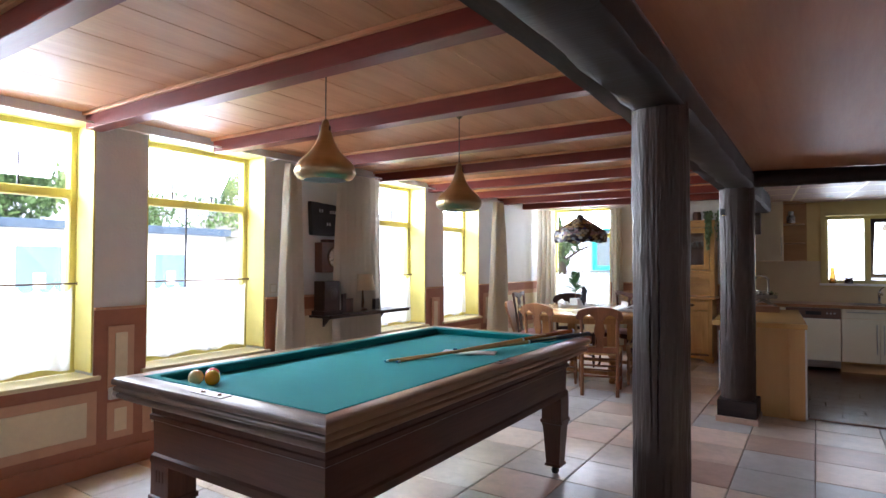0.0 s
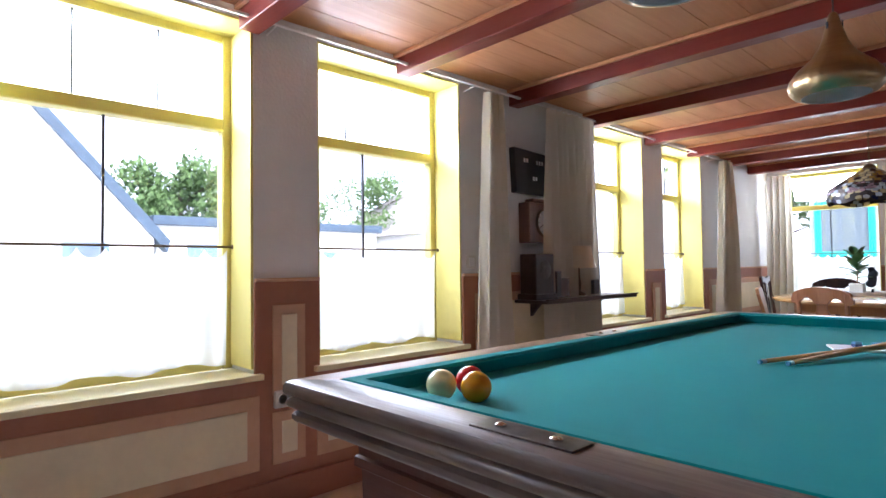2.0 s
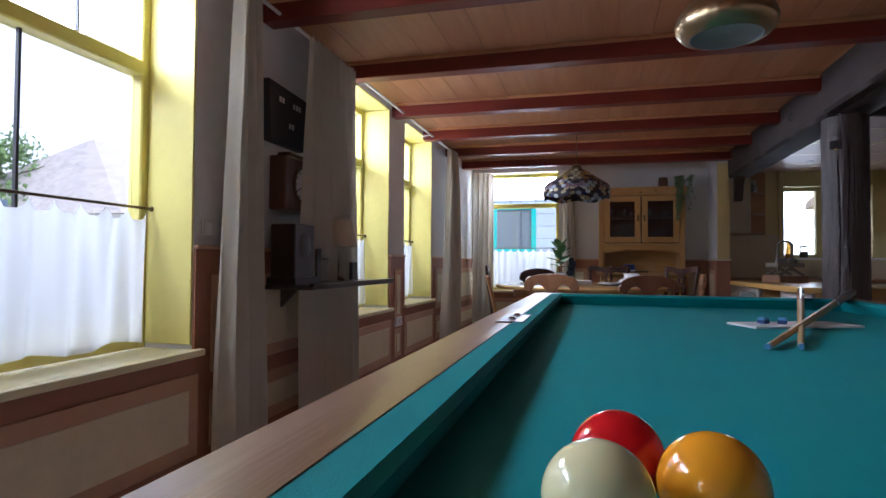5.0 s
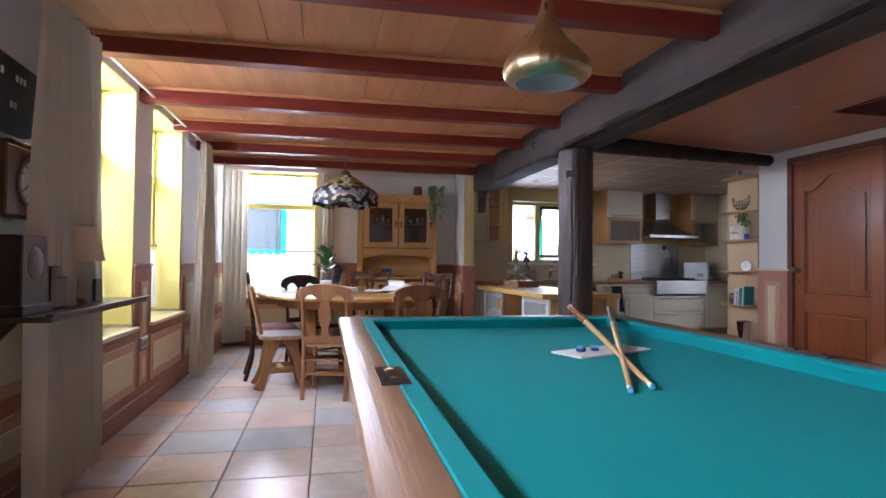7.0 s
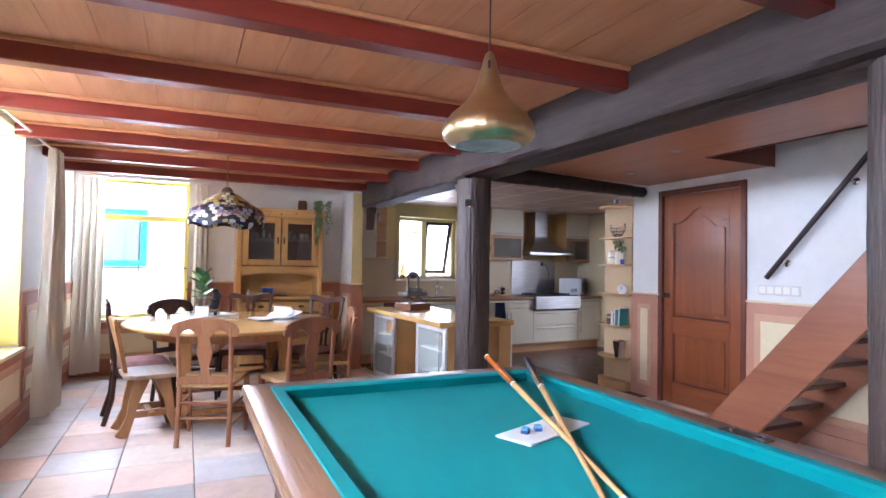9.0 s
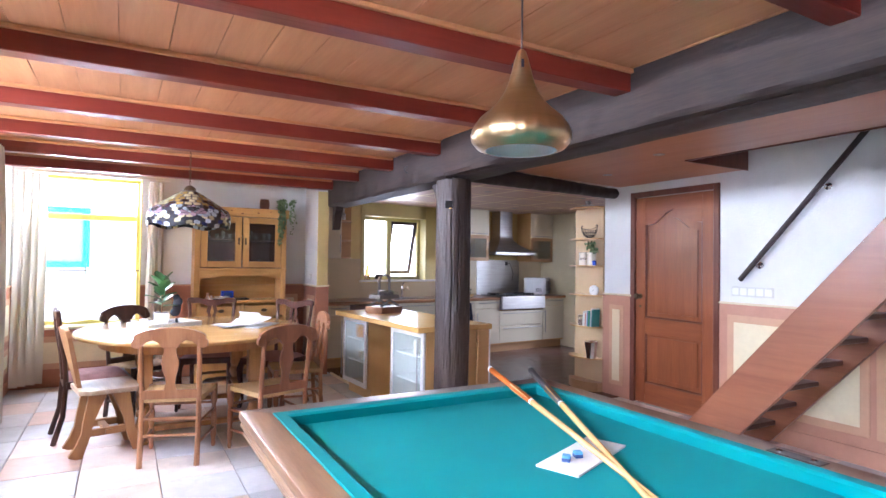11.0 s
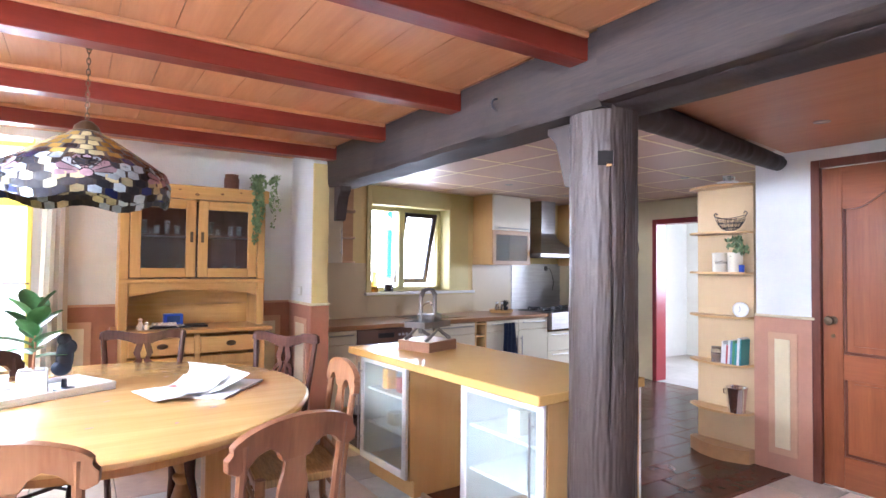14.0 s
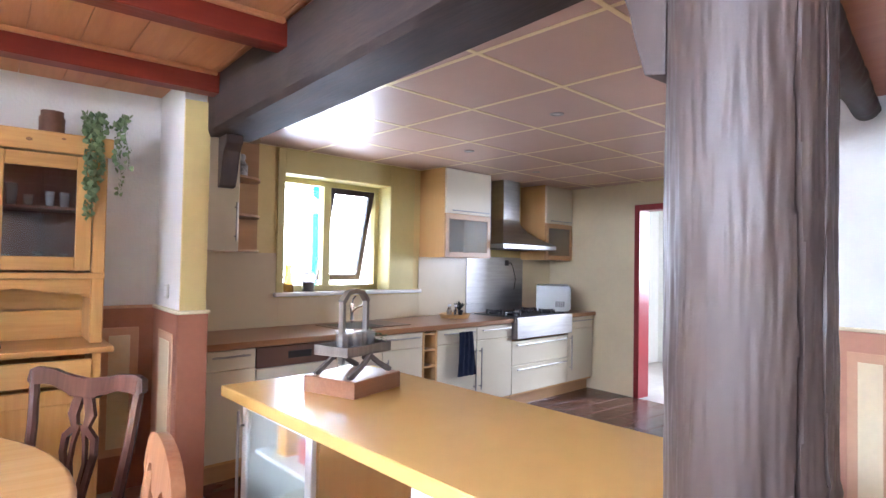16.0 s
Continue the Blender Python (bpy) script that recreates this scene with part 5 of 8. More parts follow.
def fiddle_plant():
    ob = thing("potted_plant", pose(-2.20, 7.50, TZ + 0.012), "broad-leaved green plant in a square white pot on the tray", "plant")
    bm = bmesh.new()
    box(bm, -0.055, 0.055, -0.055, 0.055, 0, 0.10)
    part("pot", bm, M_WHITE, ob, "square white pot", bevel=0.006)
    block("soil", (-0.045, 0.045, -0.045, 0.045, 0.10, 0.103), M_DARKWOOD, ob, bevel=0)
    bm = bmesh.new()
    tube(bm, [(0, 0, 0.10), (0.006, 0.004, 0.2), (0.0, 0, 0.34)], 0.006, 8, 0.003)
    part("stem", bm, M_CHAIR, ob, smooth=True)
    rnd = random.Random(4)
    for k in range(15):
        a = k * 2.4
        z = 0.15 + 0.014 * k
        L, W = 0.115 + 0.02 * rnd.random(), 0.046
        tilt = 20 + 55 * k / 15 + rnd.uniform(-8, 8)
        mm = pose(0, 0, z, 0, 0, math.degrees(a)) @ pose(0.01, 0, 0, 0, -tilt, 0)
        bm = bmesh.new()
        rows = []
        for i in range(7):
            u = i / 6
            w = W * math.sin(math.pi * min(1, 0.12 + u * 0.88)) ** 0.7 * (0.7 + 0.5 * u) + 0.002
            x = L * u
            droop = -0.03 * u * u
            rows.append([bm.verts.new(mm @ Vector((x, s * w, droop + 0.010 * abs(s)))) for s in (-1, -0.5, 0, 0.5, 1)])
        for p, q in zip(rows, rows[1:]):
            for i in range(4):
                bm.faces.new((p[i], p[i + 1], q[i + 1], q[i]))
        part("leaf", bm, M_LEAF, ob, smooth=True)


fiddle_plant()
for k, (dx, dy, r, h) in enumerate(((-0.13, 0.02, 0.03, 0.05), (0.02, 0.09, 0.032, 0.075))):
    c = thing("candle_holder", pose(-2.20 + dx, 7.50 + dy, TZ + 0.012), "small white candle holder on the serving tray", "candle holder", "candle holders on the tray")
    bm = bmesh.new()
    lathe(bm, [(r * 0.7, 0), (r, 0.006), (r, h), (r - 0.004, h), (r - 0.004, 0.02), (0.0, 0.02)], 20, cap=False)
    part("cup", bm, M_WHITE, c, smooth=True)
vase = thing("cactus_ornament", pose(-2.085, 7.50, TZ + 0.012), "dark blue-black lobed cactus ornament on a round foot", "ornament")
bm = bmesh.new()
lathe(bm, [(0.04, 0), (0.042, 0.01), (0.012, 0.018), (0.01, 0.05), (0.0, 0.05)], 20, cap=False)
part("foot", bm, M_NAVYBLACK, vase, smooth=True)
for x, z, r, h in ((0, 0.15, 0.035, 0.11), (-0.012, 0.10, 0.04, 0.05), (0.014, 0.19, 0.032, 0.05), (-0.004, 0.225, 0.028, 0.04)):
    bm = bmesh.new()
    bmesh.ops.create_uvsphere(bm, u_segments=18, v_segments=12, radius=1, matrix=Matrix.Translation((x, 0, z)) @ Matrix.Diagonal((r, 0.014, h / 1.4, 1)))
    part("lobe", bm, M_NAVYBLACK, vase, smooth=True)


def sheet(name, cx, cy, z, w, d, rot, curl, mat, parent, bend=0.0):
    bm = bmesh.new()
    n = 20
    rows = []
    mm = pose(cx, cy, z, 0, 0, rot)
    for i in range(n + 1):
        u = i / n
        x = (u - 0.5) * w
        lift = curl * max(0, u - 0.45) ** 2 * 4 + bend * math.sin(u * 9) * 0.5 + abs(bend) * 0.5
        if curl > 0.05 and u > 0.75:
            a = (u - 0.75) / 0.25 * 2.6
            x = (0.25) * w + 0.035 * math.sin(a)
            lift = curl * 0.36 + 0.035 * (1 - math.cos(a))
        rows.append([bm.verts.new(mm @ Vector((x, y, lift))) for y in (-d / 2, 0, d / 2)])
    for a, b in zip(rows, rows[1:]):
        for i in range(2):
            bm.faces.new((a[i], a[i + 1], b[i + 1], b[i]))
    return part(name, bm, mat, parent, smooth=True)


news = thing("newspaper", pose(-1.60, 7.24, TZ), "open white newspaper with curled pages lying on the table", "newspaper")
block("page_stack", (-0.15, 0.15, -0.2, 0.2, 0.001, 0.009), M_PAPER, news, m=pose(0.10, 0.02, 0, 0, 0, -38), bevel=0.001)
sheet("page", 0.0, 0.0, 0.012, 0.42, 0.27, 14, 0.05, M_PAPER, news, 0.004)
sheet("page", -0.02, 0.0, 0.018, 0.36, 0.24, 34, 0.085, M_PAPER, news, 0.009)
block("photo", (-0.125, 0.03, -0.185, -0.02, 0.0, 0.001), M_BLUEPRINT, news, "printed blue photograph", m=pose(0.10, 0.02, 0.0095, 0, 0, -38), bevel=0)
block("print", (-0.03, 0.0, -0.02, 0.02, 0.0, 0.001), M_REDPRINT, news, "small red print", m=pose(-0.06, 0.04, 0.028, 0, 0, 30), bevel=0)


def stained_lamp():
    """A scalloped leaded-glass shade: cells of coloured glass between dark leads."""
    ob = thing("stained_glass_lamp", pose(-2.03, 7.22, 1.62), "domed stained glass lamp with scalloped edge over the dining table", "pendant lamp")
    R, H, n, rows = 0.315, 0.315, 36, 11
    rnd = random.Random(12)

    def at(u, v, off=0.0):
        """u: turn (0 to 1), v: 0 at the cap to 1 at the rim."""
        rim = 1 + 0.10 * (0.5 + 0.5 * math.cos(2 * math.pi * u * 6)) * max(0, v - 0.5) * 2
        vv = v * rim
        r = R * (0.10 + 0.84 * (vv / 0.60) ** 0.95 if vv < 0.60 else 0.94 + 0.06 * math.sin((vv - 0.60) / 0.40 * 2.2))
        z = H * (1 - vv * 0.93)
        r += 0.006 * math.sin(2 * math.pi * u * 6) ** 2 * v + off
        return Vector((r * math.cos(2 * math.pi * u), r * math.sin(2 * math.pi * u), z))

    bm = bmesh.new()
    grid = [[bm.verts.new(at(i / (n * 2), 0.06 + 0.94 * j / 22, -0.002)) for i in range(n * 2)] for j in range(23)]
    for a, b in zip(grid, grid[1:]):
        for i in range(n * 2):
            bm.faces.new((a[i], a[(i + 1) % (n * 2)], b[(i + 1) % (n * 2)], b[i]))
    part("leading", bm, M_LEAD, ob, "dark lead net", smooth=True)
    for j in range(rows):
        count = 14 if j < 2 else 24 if j < 5 else 36
        v0, v1 = 0.08 + 0.92 * j / rows, 0.08 + 0.92 * (j + 1) / rows
        for i in range(count):
            o = 0.5 * (j % 2)
            u0, u1 = (i + o) / count, (i + 1 + o) / count
            g, h = 0.10, 0.09
            a0, a1 = u0 + (u1 - u0) * g, u1 - (u1 - u0) * g
            b0, b1 = v0 + (v1 - v0) * h, v1 - (v1 - v0) * h
            um = (a0 + a1) / 2
            sector = (um * 6) % 1
            if j < 5:
                c = M_G_CREAM if abs(sector - 0.5) < 0.25 else M_G_AMBER if rnd.random() < 0.6 else M_G_GREY
            elif abs(sector - 0.5) < 0.3 and j in (5, 6, 7):
                c = M_G_GREY
            elif j == 8:
                c = M_G_CREAM if i % 3 else M_G_GREY
            elif j >= 9:
                c = rnd.choice((M_G_BLUE, M_G_GREY, M_G_GREY, M_G_PALE, M_G_CREAM))
            else:
                c = rnd.choice((M_G_PALE, M_G_BLUE, M_G_GREY, M_G_PALE, M_G_CREAM))
            bm = bmesh.new()
            jit = rnd.uniform(-0.14, 0.14) * (b1 - b0)
            corners = ((a0, b0), (um, b0 - 0.02 * (j > 4) + jit * 0.3), (a1, b0), (a1, b1 + jit), (um, b1 + 0.012), (a0, b1 - jit))
            vs = [bm.verts.new(at(p, q, 0.0015)) for p, q in corners]
            bm.faces.new(vs)
            bm.faces.new([bm.verts.new(at(p, q, -0.005)) for p, q in corners[::-1]])
            part("glass_piece", bm, c, ob, "")
    # a fan-shaped flower in the middle of each of the six fields
    for f in range(6):
        for k in range(9):
            a0, a1 = math.radians(-12 + 22.5 * k + 2.0), math.radians(-12 + 22.5 * (k + 1) - 2.0)
            corners = [(math.cos(a0) * 0.25, math.sin(a0) * 0.25), (math.cos(a0) * 0.92, math.sin(a0) * 0.92), (math.cos((a0 + a1) / 2) * 1.02, math.sin((a0 + a1) / 2) * 1.02), (math.cos(a1) * 0.92, math.sin(a1) * 0.92), (math.cos(a1) * 0.25, math.sin(a1) * 0.25)]
            bm = bmesh.new()
            bm.faces.new([bm.verts.new(at((f + 0.5) / 6 + p * 0.054, 0.76 - q * 0.25, 0.0045)) for p, q in corners])
            part("glass_piece", bm, M_G_PLUM if k % 3 else M_G_PALE, ob)
        bm = bmesh.new()
        bm.faces.new([bm.verts.new(at((f + 0.5) / 6 + math.cos(a) * 0.011, 0.76 - math.sin(a) * 0.05, 0.0055)) for a in [i * math.pi / 5 for i in range(10)]])
        part("glass_piece", bm, M_G_PLUM, ob)
    bm = bmesh.new()
    lathe(bm, [(0.0, H + 0.035), (0.02, H + 0.03), (0.045, H + 0.008), (0.05, H - 0.012), (0.03, H - 0.012)], 24, cap=False)
    part("cap", bm, M_DULLMETAL, ob, smooth=True)
    # chain
    top = TOP - 1.62
    z, k = H + 0.04, 0
    while z < top - 0.05:
        bm = bmesh.new()
        pts = [(0.007 * math.cos(a), 0, z + 0.012 + 0.015 * math.sin(a)) for a in [2 * math.pi * i / 10 for i in range(11)]]
        mm = pose(0, 0, 0, 0, 0, 90 * (k % 2))
        tube(bm, [mm @ Vector(p) for p in pts], 0.0022, 6)
        part("chain_link", bm, M_DULLMETAL, ob, smooth=True)
        z += 0.023
        k += 1
    bm = bmesh.new()
    lathe(bm, [(0.008, top - 0.055), (0.02, top - 0.045), (0.05, top - 0.015), (0.052, top)], 24)
    part("ceiling_rose", bm, M_DULLMETAL, ob, smooth=True)


stained_lamp()


def hutch():
    ob = thing("pine_cupboard", pose(0, 0, 0), "tall honey pine dresser with glazed doors above drawers", "cupboard")
    xl, xr, yb = -1.80, -0.78, NY - 0.012
    # base
    for dims in ((xl + 0.02, xl + 0.04, 8.97, yb, 0.07, 0.87), (xr - 0.04, xr - 0.02, 8.97, yb, 0.07, 0.87), (xl + 0.04, xr - 0.04, yb - 0.01, yb, 0.07, 0.87), (xl + 0.04, xr - 0.04, 8.99, yb - 0.01, 0.07, 0.09)):
        block("side_panel", dims, M_PINE, ob, bevel=0.002)
    block("cupboard_top", (xl - 0.03, xr + 0.03, 8.91, yb, 0.87, 0.90), M_PINEX, ob, "thick pine top board", bevel=0.010, segments=2)
    bm = bmesh.new()
    pts = [(xl, 0.0), (xl + 0.08, 0.0), (xl + 0.14, 0.05), (xl + 0.45, 0.06), (xr - 0.45, 0.06), (xr - 0.14, 0.05), (xr - 0.08, 0.0), (xr, 0.0), (xr, 0.09), (xl, 0.09)]
    slab(bm, pts, 8.95, 8.97)
    part("plinth", bm, M_PINEX, ob, bevel=0.003)
    for s in (xl + 0.02, xr - 0.04):
        block("foot", (s, s + 0.03, 8.97, yb, 0, 0.07), M_PINE, ob, bevel=0.002)
    mid = (xl + xr) / 2
    for x0, x1 in ((xl + 0.06, mid - 0.02), (mid + 0.02, xr - 0.06)):
        d = block("drawer", (x0, x1, 8.945, 8.965, 0.72, 0.84), M_PINEX, ob, "pine drawer", bevel=0.005)
        bm = bmesh.new()
        cx = (x0 + x1) / 2
        lathe(bm, [(0.0, 0.0), (0.035, 0.001), (0.036, 0.006), (0.028, 0.016), (0.0, 0.02)], 16, Matrix.Translation((cx, 8.945, 0.785)) @ pose(0, 0, 0, 90, 0, 0) @ Matrix.Diagonal((1, 0.55, 1, 1)), cap=False)
        part("cup_handle", bm, M_DULLMETAL, d, "dark metal cup handle", smooth=True)
        dr = block("cupboard_door", (x0, x1, 8.95, 8.97, 0.12, 0.70), M_PINE, ob, "pine cupboard door", bevel=0.004)
        block("door_panel", (x0 + 0.07, x1 - 0.07, 8.943, 8.95, 0.19, 0.63), M_PINE, dr, bevel=0.006)
    block("face_frame", (xl + 0.02, xl + 0.06, 8.955, 8.97, 0.09, 0.87), M_PINE, ob, bevel=0.002)
    block("face_frame", (xr - 0.06, xr - 0.02, 8.955, 8.97, 0.09, 0.87), M_PINE, ob, bevel=0.002)
    block("face_frame", (mid - 0.02, mid + 0.02, 8.955, 8.97, 0.09, 0.87), M_PINE, ob, bevel=0.002)
    # open niche between base and upper part
    yf = 9.09
    for dims in ((xl + 0.0, xl + 0.06, yf - 0.02, yb, 0.90, 1.95), (xr - 0.06, xr, yf - 0.02, yb, 0.90, 1.95)):
        block("side_panel", dims, M_PINE, ob, bevel=0.006)
    block("back_panel", (xl + 0.06, xr - 0.06, yb - 0.012, yb, 0.90, 1.93), M_PINEX, ob, bevel=0.001)
    # thin sheets added behind the panes; their dark colour is the inner shade
    block("back_panel", (xl + 0.062, xr - 0.062, yb - 0.018, yb - 0.0125, 1.263, 1.879), M_PINESHADE, ob, "inner back with shade in its pine colour", bevel=0)
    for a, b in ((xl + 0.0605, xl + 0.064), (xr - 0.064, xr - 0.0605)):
        block("lining", (a, b, yf + 0.002, yb - 0.019, 1.263, 1.879), M_PINESHADE, ob, "side sheet with shade in its pine colour", bevel=0)
    bm = bmesh.new()
    w = xr - xl - 0.12
    c = mid
    pts = [(xl + 0.06, 1.24), (xl + 0.06, 1.13), (xl + 0.12, 1.15), (mid - 0.12, 1.195), (mid - 0.11, 1.18), (mid + 0.11, 1.18), (mid + 0.12, 1.195), (xr - 0.12, 1.15), (xr - 0.06, 1.13), (xr - 0.06, 1.24)]
    slab(bm, pts, yf, yf + 0.02)
    part("apron", bm, M_PINEX, ob, "shaped pine apron board", bevel=0.003)
    block("shelf", (xl + 0.06, xr - 0.06, yf, yb - 0.012, 1.24, 1.262), M_PINEX, ob, bevel=0.002)
    block("moulding", (xl + 0.0, xr, yf - 0.035, yf - 0.02, 1.235, 1.265), M_PINEX, ob, bevel=0.006, segments=2)
    block("shelf", (xl + 0.065, xr - 0.065, yf + 0.03, yb - 0.019, 1.585, 1.60), M_PINESHADE, ob, bevel=0.002)
    block("cupboard_roof", (xl + 0.06, xr - 0.06, yf, yb, 1.88, 1.90), M_PINEX, ob, bevel=0.002)
    bm = bmesh.new()
    pts = [(xl - 0.02, 1.865), (xr + 0.02, 1.865), (xr + 0.02, 1.965), (xl - 0.02, 1.965)]
    slab(bm, pts, yf - 0.05, yf - 0.02)
    part("cornice", bm, M_PINEX, ob, "deep pine cornice with knots", bevel=0.006)
    for kx, kz, kr in ((-1.66, 1.905, 0.011), (-1.42, 1.93, 0.008), (-1.30, 1.90, 0.012), (-1.12, 1.915, 0.010), (-0.98, 1.935, 0.007), (-1.55, 1.945, 0.006)):
        bm = bmesh.new()
        lathe(bm, [(0.0, 0.0005), (kr, 0.0005), (kr * 1.2, -0.001)], 12, pose(kx, yf - 0.05, kz, 90, 0, 0) @ Matrix.Diagonal((1.3, 0.8, 1, 1)), cap=False)
        part("knot", bm, M_KNOT, ob, "dark pine knot")
    block("cornice", (xl - 0.02, xr + 0.02, yf - 0.02, yb, 1.95, 1.97), M_PINEX, ob, bevel=0.003)
    for s, x0, x1 in ((0, xl + 0.065, mid - 0.008), (1, mid + 0.008, xr - 0.065)):
        d = new("glazed_door")
        d.parent = ob
        st = 0.07
        for dims in ((x0, x0 + st, yf - 0.02, yf, 1.275, 1.86), (x1 - st, x1, yf - 0.02, yf, 1.275, 1.86), (x0 + st, x1 - st, yf - 0.02, yf, 1.275, 1.345), (x0 + st, x1 - st, yf - 0.02, yf, 1.79, 1.86)):
            block("door_frame", dims, M_PINE if dims[1] - dims[0] < 0.1 else M_PINEX, d, bevel=0.004)
        block("pane", (x0 + st, x1 - st, yf - 0.011, yf - 0.008, 1.345, 1.79), M_GLASS, d, "clear glass pane", bevel=0).visible_shadow = False
        hx = x1 - 0.03 if s == 0 else x0 + 0.03
        block("door_plate", (hx - 0.011, hx + 0.011, yf - 0.026, yf - 0.02, 1.54, 1.62), M_DULLMETAL, d, bevel=0.003)
    # glasses on the shelves
    rnd = random.Random(8)
    for zs, n in ((1.262, 12), (1.60, 10)):
        for k in range(n):
            x = xl + 0.13 + (xr - xl - 0.26) * (k + 0.5) / n + rnd.uniform(-0.01, 0.01)
            y = rnd.uniform(yf + 0.07, yb - 0.1)
            g = thing("drinking_glass", pose(x, y, zs), "small clear drinking glass standing in the pine cupboard", "glass", "glasses in the pine cupboard")
            r, h = rnd.uniform(0.022, 0.03), rnd.uniform(0.06, 0.11)
            bm = bmesh.new()
            lathe(bm, [(0.0, 0.001), (r * 0.75, 0.001), (r, h), (r - 0.002, h), (r * 0.75 - 0.002, 0.006), (0.0, 0.006)], 12, cap=False)
            part("bowl", bm, M_GLASSY, g, smooth=True)


hutch()
# crock and ivy on the cupboard
crock = thing("clay_crock", pose(-1.02, 9.20, 1.97), "small brown clay crock standing on the pine cupboard", "crock")
bm = bmesh.new()
lathe(bm, [(0.045, 0), (0.056, 0.01), (0.058, 0.09), (0.05, 0.105), (0.052, 0.125), (0.044, 0.125), (0.044, 0.03), (0.0, 0.03)], 28, cap=False)
part("body", bm, M_CLAY, crock, smooth=True)


def ivy(name, m, label, strands, seed, drop, leaf=0.02, spread=0.09, density=0.016):
    ob = thing(name, m, label, "plant")
    rnd = random.Random(seed)
    bm, st = bmesh.new(), bmesh.new()
    for k in range(strands):
        x, y, z = rnd.uniform(-spread, spread) * 0.6, rnd.uniform(-0.03, 0.02), rnd.uniform(0.02, 0.13)
        L = drop * rnd.uniform(0.25, 1.0)
        if drop > 0.3 and k < 2:
            x, L = 0.10 + 0.02 * k, drop * (0.72 - 0.2 * k)   # strands that hang apart
        dx = rnd.uniform(-0.25, 0.45)
        px, t = [], 0.0
        while t < L + 0.12:
            if t < 0.10:
                p = Vector((x + dx * t * 0.6, y - t * 0.9, z + t * 0.25))
            else:
                p = Vector((x + dx * 0.06 + 0.012 * math.sin(t * 20 + k), y - 0.09 + 0.008 * math.sin(t * 15 + 2 * k), z + 0.03 - (t - 0.10)))
            px.append(p)
            t += density
        if len(px) > 2:
            tube(st, px, 0.0015, 4)
        for p in px:
            for _ in range(2):
                q = p + Vector((rnd.uniform(-0.02, 0.02), rnd.uniform(-0.02, 0.012), rnd.uniform(-0.01, 0.01)))
                mm = Matrix.Translation(q) @ Euler((rnd.uniform(0.7, 2.2), rnd.uniform(-0.8, 0.8), rnd.uniform(0, 6.28))).to_matrix().to_4x4()
                s = leaf * rnd.uniform(0.6, 1.2)
                vs = [bm.verts.new(mm @ Vector((a * s, b * s, c * s))) for a, b, c in ((0, -0.5, 0), (0.5, -0.3, 0.1), (0.42, 0.2, 0.05), (0, 0.75, 0), (-0.42, 0.2, 0.05), (-0.5, -0.3, 0.1))]
                bm.faces.new(vs)
    part("foliage", bm, M_IVY, ob, "trailing variegated leaves")
    part("stems", st, M_IVY, ob)
    return ob


iv = ivy("trailing_ivy", pose(-0.85, 9.12, 1.97), "trailing green ivy hanging over the pine cupboard's corner", 13, 3, 0.52, 0.025, 0.07, 0.018)
bm = bmesh.new()
lathe(bm, [(0.03, 0), (0.04, 0.06), (0.036, 0.06), (0.03, 0.01), (0.0, 0.01)], 16, cap=False)
part("pot", bm, M_CLAY, iv, smooth=True)
dish = thing("dark_tray", pose(-1.42, 9.15, 0.90), "flat dark tray with wooden beads in the cupboard niche", "tray")
block("tray_base", (-0.22, 0.22, -0.09, 0.09, 0, 0.015), M_BLACK, dish, bevel=0.004)
bx = thing("blue_box", pose(-1.43, 9.17, 0.915), "small cobalt blue box in the cupboard niche", "box")
block("box_body", (-0.065, 0.065, -0.04, 0.04, 0, 0.085), M_COBALT, bx, bevel=0.003)
block("box_label", (-0.045, 0.045, -0.0405, -0.04, 0.02, 0.07), M_NAVY, bx, bevel=0)
beads = thing("bead_string", pose(-1.55, 9.08, 0.9), "string of pale wooden beads lying in the cupboard niche", "beads")
rnd = random.Random(2)
for k in range(16):
    bm = bmesh.new()
    a = k * 0.45
    bmesh.ops.create_uvsphere(bm, u_segments=12, v_segments=8, radius=0.014, matrix=Matrix.Translation((-0.12 + 0.02 * k, 0.02 * math.sin(a), 0.032 if 4 < k < 13 else 0.014)))
    part("bead", bm, M_BEAD, beads, smooth=True)
for k, (x, h) in enumerate(((-1.66, 0.09), (-1.62, 0.06))):
    s = thing("figurine", pose(x, 9.03, 0.9), "small pale plain figurine on the cupboard shelf", "figurine", "figurines in the cupboard niche")
    bm = bmesh.new()
    lathe(bm, [(0.018, 0), (0.02, h * 0.4), (0.01, h * 0.65), (0.015, h * 0.85), (0.0, h)], 14, cap=False)
    part("figure", bm, M_BEAD, s, smooth=True)


# ---- kitchen ----
CT = 0.845   # height of the worktops


def handle(parent, m, x0, x1, y, z, r=0.006):
    bm = bmesh.new()
    tube(bm, [m @ Vector((x0, y - 0.03, z)), m @ Vector(((x0 + x1) / 2, y - 0.03, z)), m @ Vector((x1, y - 0.03, z))], r, 8)
    for x in (x0 + 0.03, x1 - 0.03):
        tube(bm, [m @ Vector((x, y, z)), m @ Vector((x, y - 0.03, z))], r * 0.8, 6)
    part("bar_handle", bm, M_STEEL, parent, "brushed steel bar handle", smooth=True)


def vhandle(parent, m, x, y, z0, z1, r=0.006):
    bm = bmesh.new()
    tube(bm, [m @ Vector((x, y - 0.03, z0)), m @ Vector((x, y - 0.03, z1))], r, 8)
    for z in (z0 + 0.03, z1 - 0.03):
        tube(bm, [m @ Vector((x, y, z)), m @ Vector((x, y - 0.03, z))], r * 0.8, 6)
    part("bar_handle", bm, M_STEEL, parent, "brushed steel bar handle", smooth=True)


